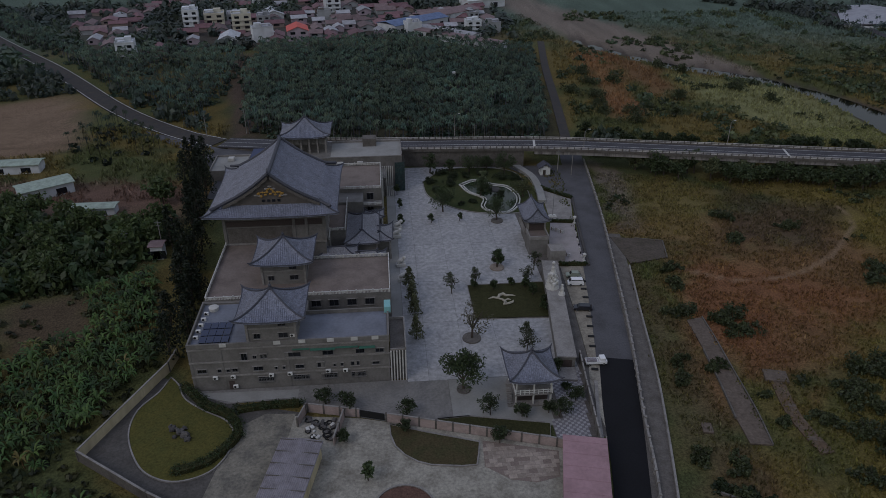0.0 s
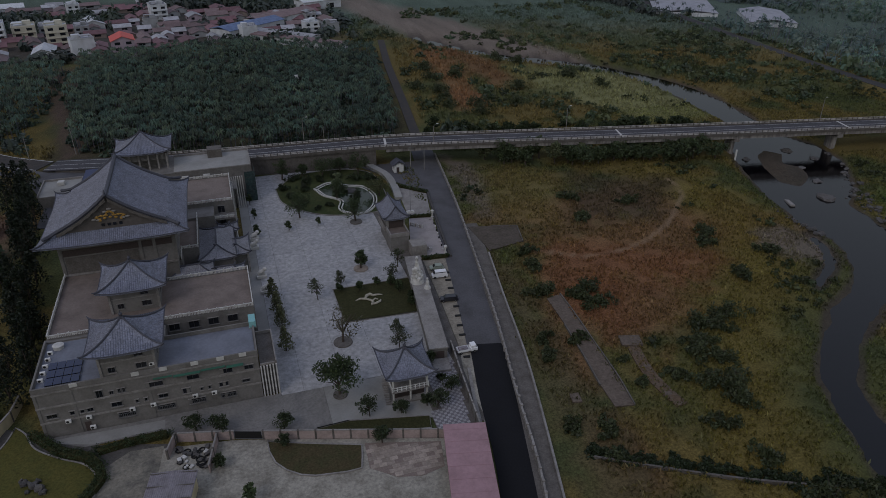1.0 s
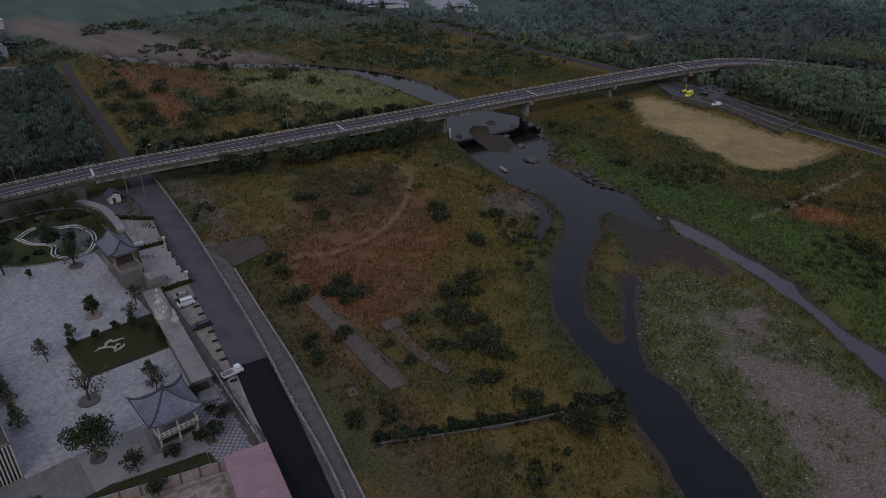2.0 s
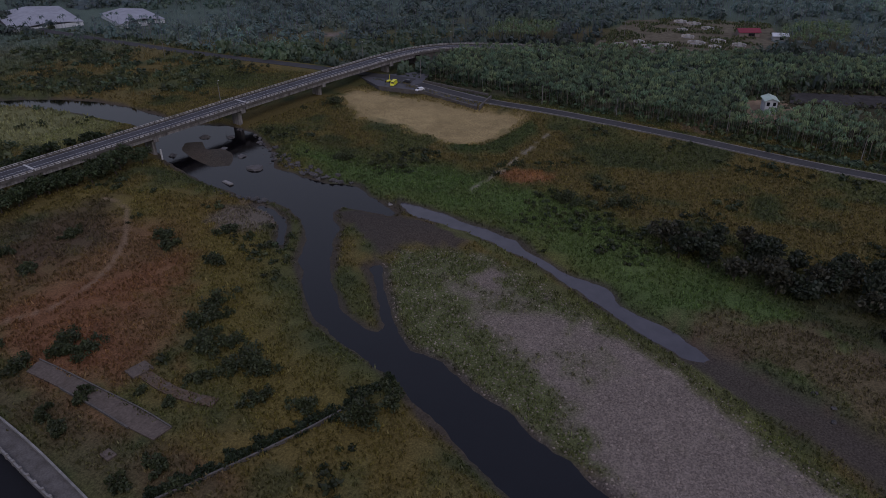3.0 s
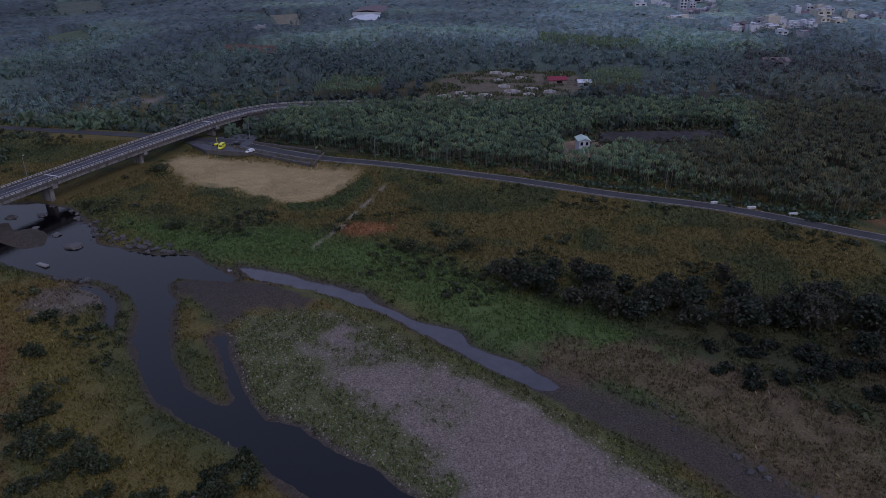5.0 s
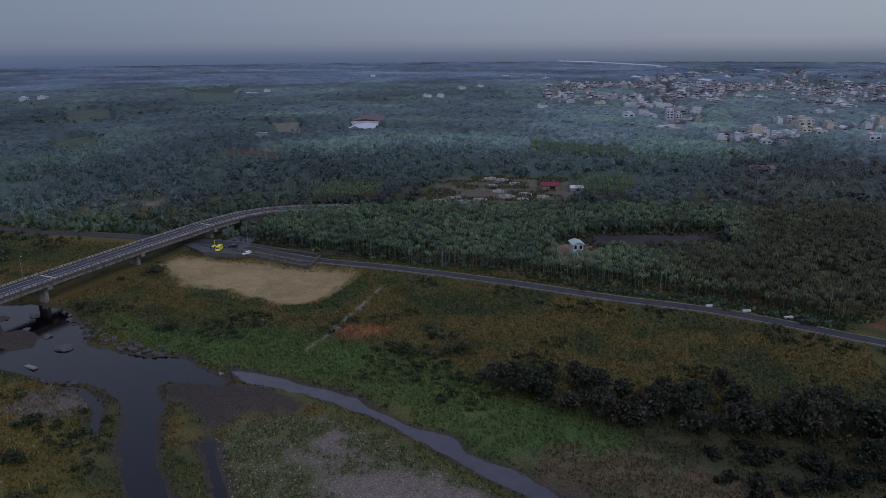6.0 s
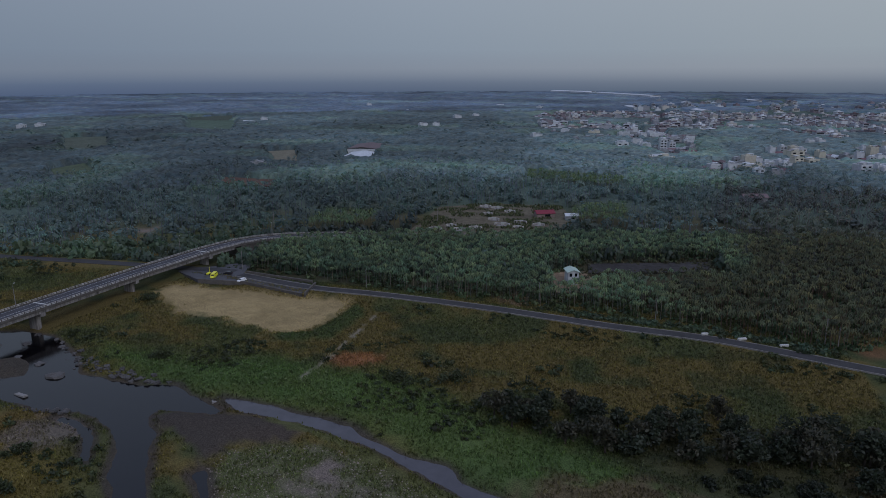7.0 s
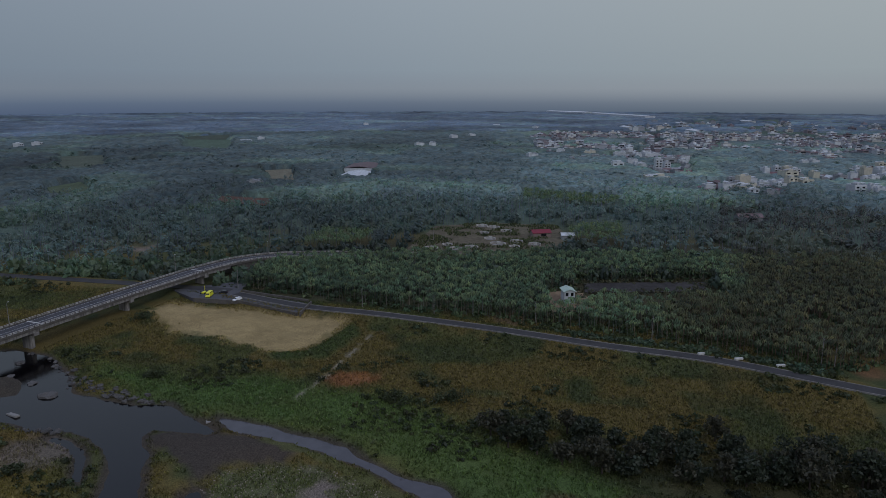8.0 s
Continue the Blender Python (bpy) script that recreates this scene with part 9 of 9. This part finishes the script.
white_a = house(5, 6, 4, M_PLASTER[0], M_ROOFS[3], True, "white four-storey apartment house")
white_a.matrix_world = pose(-124, 382, 0, 0, 0, 10)
white_b = house(6.5, 6, 3, M_PLASTER[1], M_ROOFS[3], True, "cream three-storey apartment house")
white_b.matrix_world = pose(-110, 388, 0, 0, 0, 10)
levee_house = house(2.4, 3.4, 2, M_PLASTER[0], material("pale_green_sheet", (0.4, 0.5, 0.42), 0.5, grain=0.1, stain=0.4), False, "small house with pale green gable roof behind the levee")
levee_house.matrix_world = pose(318, -118, 0, 0, 0, -75)
crimson = house(4, 6, 1, M_PLASTER[4], material("crimson_sheet", (0.2, 0.02, 0.035), 0.5, grain=0.1, stain=0.3), False, "low hall with crimson gable roof")
crimson.matrix_world = pose(470, -98, 0, 0, 0, 20)
small = house(3, 4, 1, M_PLASTER[2], M_ROOFS[3], False, "small hut with pale gable roof")
small.matrix_world = pose(464, -116, 0, 0, 0, 10)


def long_hall(x, y, turn, w, d, h, roof, label):
    ob = thing("warehouse", (x, y, 0), label, "warehouse", "warehouses", turn=turn)
    part("wall", boxes((-w, w, -d, d, -0.5, h)), M_PLASTER[0], ob)
    bm = bmesh.new()
    for sx in (-1, 1):
        vs = [bm.verts.new(p) for p in ((-w - 0.5, 0, h + min(2.2, d * 0.2)), (w + 0.5, 0, h + min(2.2, d * 0.2)), (w + 0.5, sx * (d + 0.5), h), (-w - 0.5, sx * (d + 0.5), h))]
        low = [bm.verts.new(v.co - Vector((0, 0, 0.25))) for v in vs]
        for f in ((0, 1, 2, 3),):
            bm.faces.new([vs[i] for i in f])
            bm.faces.new([low[i] for i in f])
        for i in range(4):
            bm.faces.new((vs[i], vs[(i + 1) % 4], low[(i + 1) % 4], low[i]))
    part("roof", bm, roof, ob)
    n = max(2, int(w / 6))
    for k in range(n):
        xx = -w + (k + 0.5) * 2 * w / n
        part("door", boxes((xx - 1.6, xx + 1.6, -d - 0.06, -d + 0.02, 0, h * 0.6)), M_GLASS, ob)


long_hall(3170, -85, 42, 125, 20, 11, M_ROOFS[3], "long white factory hall near the horizon")
long_hall(2810, -285, 25, 215, 20, 11, M_ROOFS[3], "very long white factory hall near the horizon")
for x, y in ((2150, -420), (1750, -395), (1900, -250), (2350, -640)):
    long_hall(x, y, 15, 30, 12, 7, M_ROOFS[3], "pale works hall far behind the town")
long_hall(760, 122, 5, 26, 14, 5, M_ROOFS[3], "pale warehouse among the orchards")
long_hall(850, 140, 5, 30, 18, 5, M_ROOFS[2], "brownish warehouse among the orchards")
long_hall(50, 328, -45, 34, 4.5, 4, M_ROOFS[2], "long narrow shed with rusty roof")
long_hall(40, 350, -45, 30, 5, 4, M_ROOFS[0], "long narrow grey-roofed shed")
long_hall(24, 372, 40, 24, 9, 6, M_ROOFS[4], "workshop with a blue sheet roof")
long_hall(48, 400, 40, 26, 9, 6, M_ROOFS[2], "brown-roofed workshop behind the orchard")
long_hall(82, 455, 20, 16, 8, 6, M_ROOFS[3], "pale-roofed works near the river")
M_NET = material("greenhouse_film", (0.3, 0.3, 0.33), 0.6, grain=0.15, grain_size=2, stain=0.5, stain_size=6)
long_hall(350, 370, 62, 40, 22, 2.6, M_NET, "broad pale greenhouse on the far bank")
long_hall(377, 306, 62, 26, 15, 2.6, M_NET, "pale greenhouse beside the far levee")
M_PALE_GREEN = material("pale_green_roof", (0.3, 0.36, 0.3), 0.6, grain=0.15, grain_size=0.8, stain=0.6, stain_size=2)
long_hall(-112, 108, 35, 8, 4, 3.5, M_PALE_GREEN, "small farm shed with pale roof")
long_hall(-131, 130, 3, 9, 3, 3, M_PALE_GREEN, "open farm shed with pale green roof")
long_hall(-92, 91, 0, 8, 2, 2.4, M_PALE_GREEN, "low pale roof among the trees")
long_hall(-63, 60, 0, 1.6, 1.6, 4, M_ROOFS[2], "small brown tower hut by the tree belt")

# fields on the plain
for poly, mat_c, lab in (([(1329, 655), (1347, 566), (1084, 443), (1071, 507)], (0.1, 0.14, 0.1), "flat green rice field on the plain"),
                         ([(815, 260), (841, 231), (695, 168), (713, 201)], (0.19, 0.175, 0.125), "dry yellowish field"),
                         ([(605, 204), (597, 150), (560, 138), (572, 192)], (0.125, 0.078, 0.058), "bare reddish field"),
                         ([(627, 406), (674, 404), (600, 330), (560, 345)], (0.095, 0.118, 0.07), "light green field among the trees"),
                         ([(880, 494), (930, 452), (900, 430), (850, 470)], (0.085, 0.105, 0.065), "pale green field strip"),
                         (PLOT, (0.06, 0.055, 0.052), "dark levelled plot behind the orchard"),
                         (YARD_E, (0.24, 0.17, 0.11), "bare earth yard by a small house"),
                         (CEMETERY, (0.13, 0.11, 0.075), "grassy burial ground with pale tombs"),
                         ([(939, 641), (978, 593), (802, 467), (769, 502)], (0.1, 0.115, 0.085), "mixed pale green plots with young trees"),
                         ([(1412, 712), (1508, 655), (1340, 570), (1330, 650)], (0.08, 0.095, 0.07), "dull green field beyond the rice")):
    bm = bmesh.new()
    prism(bm, poly, -0.6, 0.35)
    whole("field", bm, material("field_cover", mat_c, 0.95, grain=0.3, grain_size=3, stain=0.6, stain_size=18, spec=0.1), lab, "field", kind="structure")
# tombs: pale curved enclosures
for x, y, s in ((496, -55, 5), (492, -64, 5), (418, -49, 5), (424, -58, 5), (437, -73, 6), (446, -84, 5), (417, -34, 5), (452, -66, 4.5), (381, -18, 6), (470, -60, 4), (428, -42, 4), (480, -74, 4.5), (440, -96, 4.5), (430, -84, 4)):
    tomb = thing("tomb", (x, y, 0.3), "pale horseshoe tomb enclosure in the grass", "tomb", "tombs", turn=-100)
    bm = bmesh.new()
    s *= 0.8
    arc = np.array([(s * math.cos(a), s * 0.7 * math.sin(a)) for a in np.linspace(-0.3, math.pi + 0.3, 18)])
    ribbon(bm, arc, -0.3, 0.3, 1.3, 1.5)
    part("wall", bm, M_RAIL, tomb)
    part("stone", boxes((-1.0, 1.0, s * 0.3, s * 0.3 + 0.5, -0.1, 1.8), bevel=0.1), M_STONE_WHITE, tomb)
    part("forecourt", boxes((-s * 0.7, s * 0.7, -s * 0.4, s * 0.3, -0.2, 0.12)), M_CONCRETE, tomb)

# ramp and retaining walls beside the tan field
bm = bmesh.new()
prism(bm, [(300, 70), (320, 46), (318, 40), (300, 36), (292, 0), (276, -3), (288, 28), (288, 52)], -0.6, 1.5)
whole("ramp_apron", bm, M_ASPHALT, "grey asphalt ramp between bridge and levee", "road", kind="structure")
for a, b, h in (((287.6, 52), (287.6, 28), 2.1), ((287.6, 28), (275.6, -3.4), 2.0), ((302, 35), (292.5, -2), 2.7), ((291, -4), (275, -5), 2.6)):
    bm = bmesh.new()
    ribbon(bm, smooth_line([a, b], 4), -0.3, 0.3, h, h + 0.6)
    whole("ramp_wall", bm, M_CONCRETE_DARK, "dark retaining wall of the ramp", "wall", kind="structure")
for side in (-3.2, 3.0):
    bm = bmesh.new()
    ribbon(bm, LEVEE_LINE, side, side + 0.25, 1.95 if side > 0 else 1.75, 0.8)
    whole("levee_kerb", bm, M_CONCRETE, "low pale kerb along the levee road", "kerb", kind="structure")

# poles and street lamps
def utility_pole(x, y, h=10, z=0.0, lamp=False):
    ob = thing("street_lamp" if lamp else "utility_pole", (x, y, z), "slim grey street lamp with a short arm" if lamp else "tall pale concrete utility pole with crossarm", "lamp post" if lamp else "pole", "street lamps" if lamp else "utility poles")
    bm = bmesh.new()
    cyl(bm, 0, 0, -0.5, h, 0.16, 0.1, 8)
    part("pole", bm, M_CONCRETE, ob)
    if lamp:
        bm = bmesh.new()
        tube(bm, [(0, 0, h), (0.6, 0.3, h + 0.4), (1.6, 0.8, h + 0.5)], 0.06, 6)
        part("arm", bm, M_FRAME, ob)
        part("lamp_head", boxes((1.3, 2.1, 0.6, 1.0, h + 0.42, h + 0.58), bevel=0.04), M_STONE_WHITE, ob)
    else:
        part("crossarm", boxes((-0.9, 0.9, -0.06, 0.06, h - 0.7, h - 0.55), (-0.6, 0.6, -0.06, 0.06, h - 1.5, h - 1.38)), M_FRAME, ob)


for x, y, h in ((272, -151, 10), (258, -208, 10), (287, -105, 9), (294, -27, 9), (308, 40, 11), (439, -31, 10), (289, -61, 9), (376, -206, 9), (320, 166, 9), (334, 158, 10), (330, 240, 10), (340, 300, 10), (300, 200, 9), (406, 67, 10), (420, 33, 10), (254, -211, 8), (-55, 164, 10), (-70, 160, 9), (-63, 64, 9), (-71, 60, 8), (62, 112, 8), (66, 108, 8), (36, 143, 8), (-56, 238, 9)):
    utility_pole(x, y, h)
for x, y, z in ((127, 119, 7.2), (230, 98, 7.2), (28, 140, 6), (320, 80, 6.6), (72, 116, 6.5), (370, 52, 4)):
    utility_pole(x, y, 7.5, z - 1.0, lamp=True)
for x, y in ((256, -167), (253, -179), (249, -192)):
    b = thing("block_barrier", (x, y, 1.5), "short white concrete barrier block on the levee", "barrier", "levee barriers", turn=-70)
    part("block", boxes((-1.6, 1.6, -0.5, 0.5, 0, 0.9), bevel=0.15), M_STONE_WHITE, b)
rig = thing("drill_rig", (297, 52, 1.5), "small yellow work machine with a raised mast", "machine")
part("chassis", boxes((-1.1, 1.2, -0.7, 0.7, 0.2, 0.9), bevel=0.1), M_YELLOW, rig)
part("mast", boxes((1.0, 1.1, -0.08, 0.08, 0.9, 3.4), (1.08, 1.16, -0.2, 0.2, 2.9, 3.05)), M_YELLOW, rig)
part("track", boxes((-1.7, 1.7, -1.15, -0.9, 0, 0.6), (-1.7, 1.7, 0.9, 1.15, 0, 0.6), bevel=0.08), M_RUBBER, rig)
bm = boxes((-0.9, 0.9, -0.7, 0.7, 0, 1.6), bevel=0.05)
ob = whole("pump_hut", bm, M_WHITE, "tiny white hut in the palm orchard", "hut")
ob.matrix_world = pose(36.4, 226, 5.6)

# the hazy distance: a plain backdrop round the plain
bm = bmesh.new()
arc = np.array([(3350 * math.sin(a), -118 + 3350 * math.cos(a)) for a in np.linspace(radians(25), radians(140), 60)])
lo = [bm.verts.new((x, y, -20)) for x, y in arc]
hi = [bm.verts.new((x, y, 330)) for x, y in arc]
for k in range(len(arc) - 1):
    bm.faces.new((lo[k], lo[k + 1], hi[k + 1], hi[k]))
m = bpy.data.materials.new("distant_haze")
m.use_nodes = True
n, l = m.node_tree.nodes, m.node_tree.links
geo, sep, ramp_ = n.new("ShaderNodeNewGeometry"), n.new("ShaderNodeSeparateXYZ"), n.new("ShaderNodeMapRange")
l.new(geo.outputs["Position"], sep.inputs[0])
l.new(sep.outputs["Z"], ramp_.inputs["Value"])
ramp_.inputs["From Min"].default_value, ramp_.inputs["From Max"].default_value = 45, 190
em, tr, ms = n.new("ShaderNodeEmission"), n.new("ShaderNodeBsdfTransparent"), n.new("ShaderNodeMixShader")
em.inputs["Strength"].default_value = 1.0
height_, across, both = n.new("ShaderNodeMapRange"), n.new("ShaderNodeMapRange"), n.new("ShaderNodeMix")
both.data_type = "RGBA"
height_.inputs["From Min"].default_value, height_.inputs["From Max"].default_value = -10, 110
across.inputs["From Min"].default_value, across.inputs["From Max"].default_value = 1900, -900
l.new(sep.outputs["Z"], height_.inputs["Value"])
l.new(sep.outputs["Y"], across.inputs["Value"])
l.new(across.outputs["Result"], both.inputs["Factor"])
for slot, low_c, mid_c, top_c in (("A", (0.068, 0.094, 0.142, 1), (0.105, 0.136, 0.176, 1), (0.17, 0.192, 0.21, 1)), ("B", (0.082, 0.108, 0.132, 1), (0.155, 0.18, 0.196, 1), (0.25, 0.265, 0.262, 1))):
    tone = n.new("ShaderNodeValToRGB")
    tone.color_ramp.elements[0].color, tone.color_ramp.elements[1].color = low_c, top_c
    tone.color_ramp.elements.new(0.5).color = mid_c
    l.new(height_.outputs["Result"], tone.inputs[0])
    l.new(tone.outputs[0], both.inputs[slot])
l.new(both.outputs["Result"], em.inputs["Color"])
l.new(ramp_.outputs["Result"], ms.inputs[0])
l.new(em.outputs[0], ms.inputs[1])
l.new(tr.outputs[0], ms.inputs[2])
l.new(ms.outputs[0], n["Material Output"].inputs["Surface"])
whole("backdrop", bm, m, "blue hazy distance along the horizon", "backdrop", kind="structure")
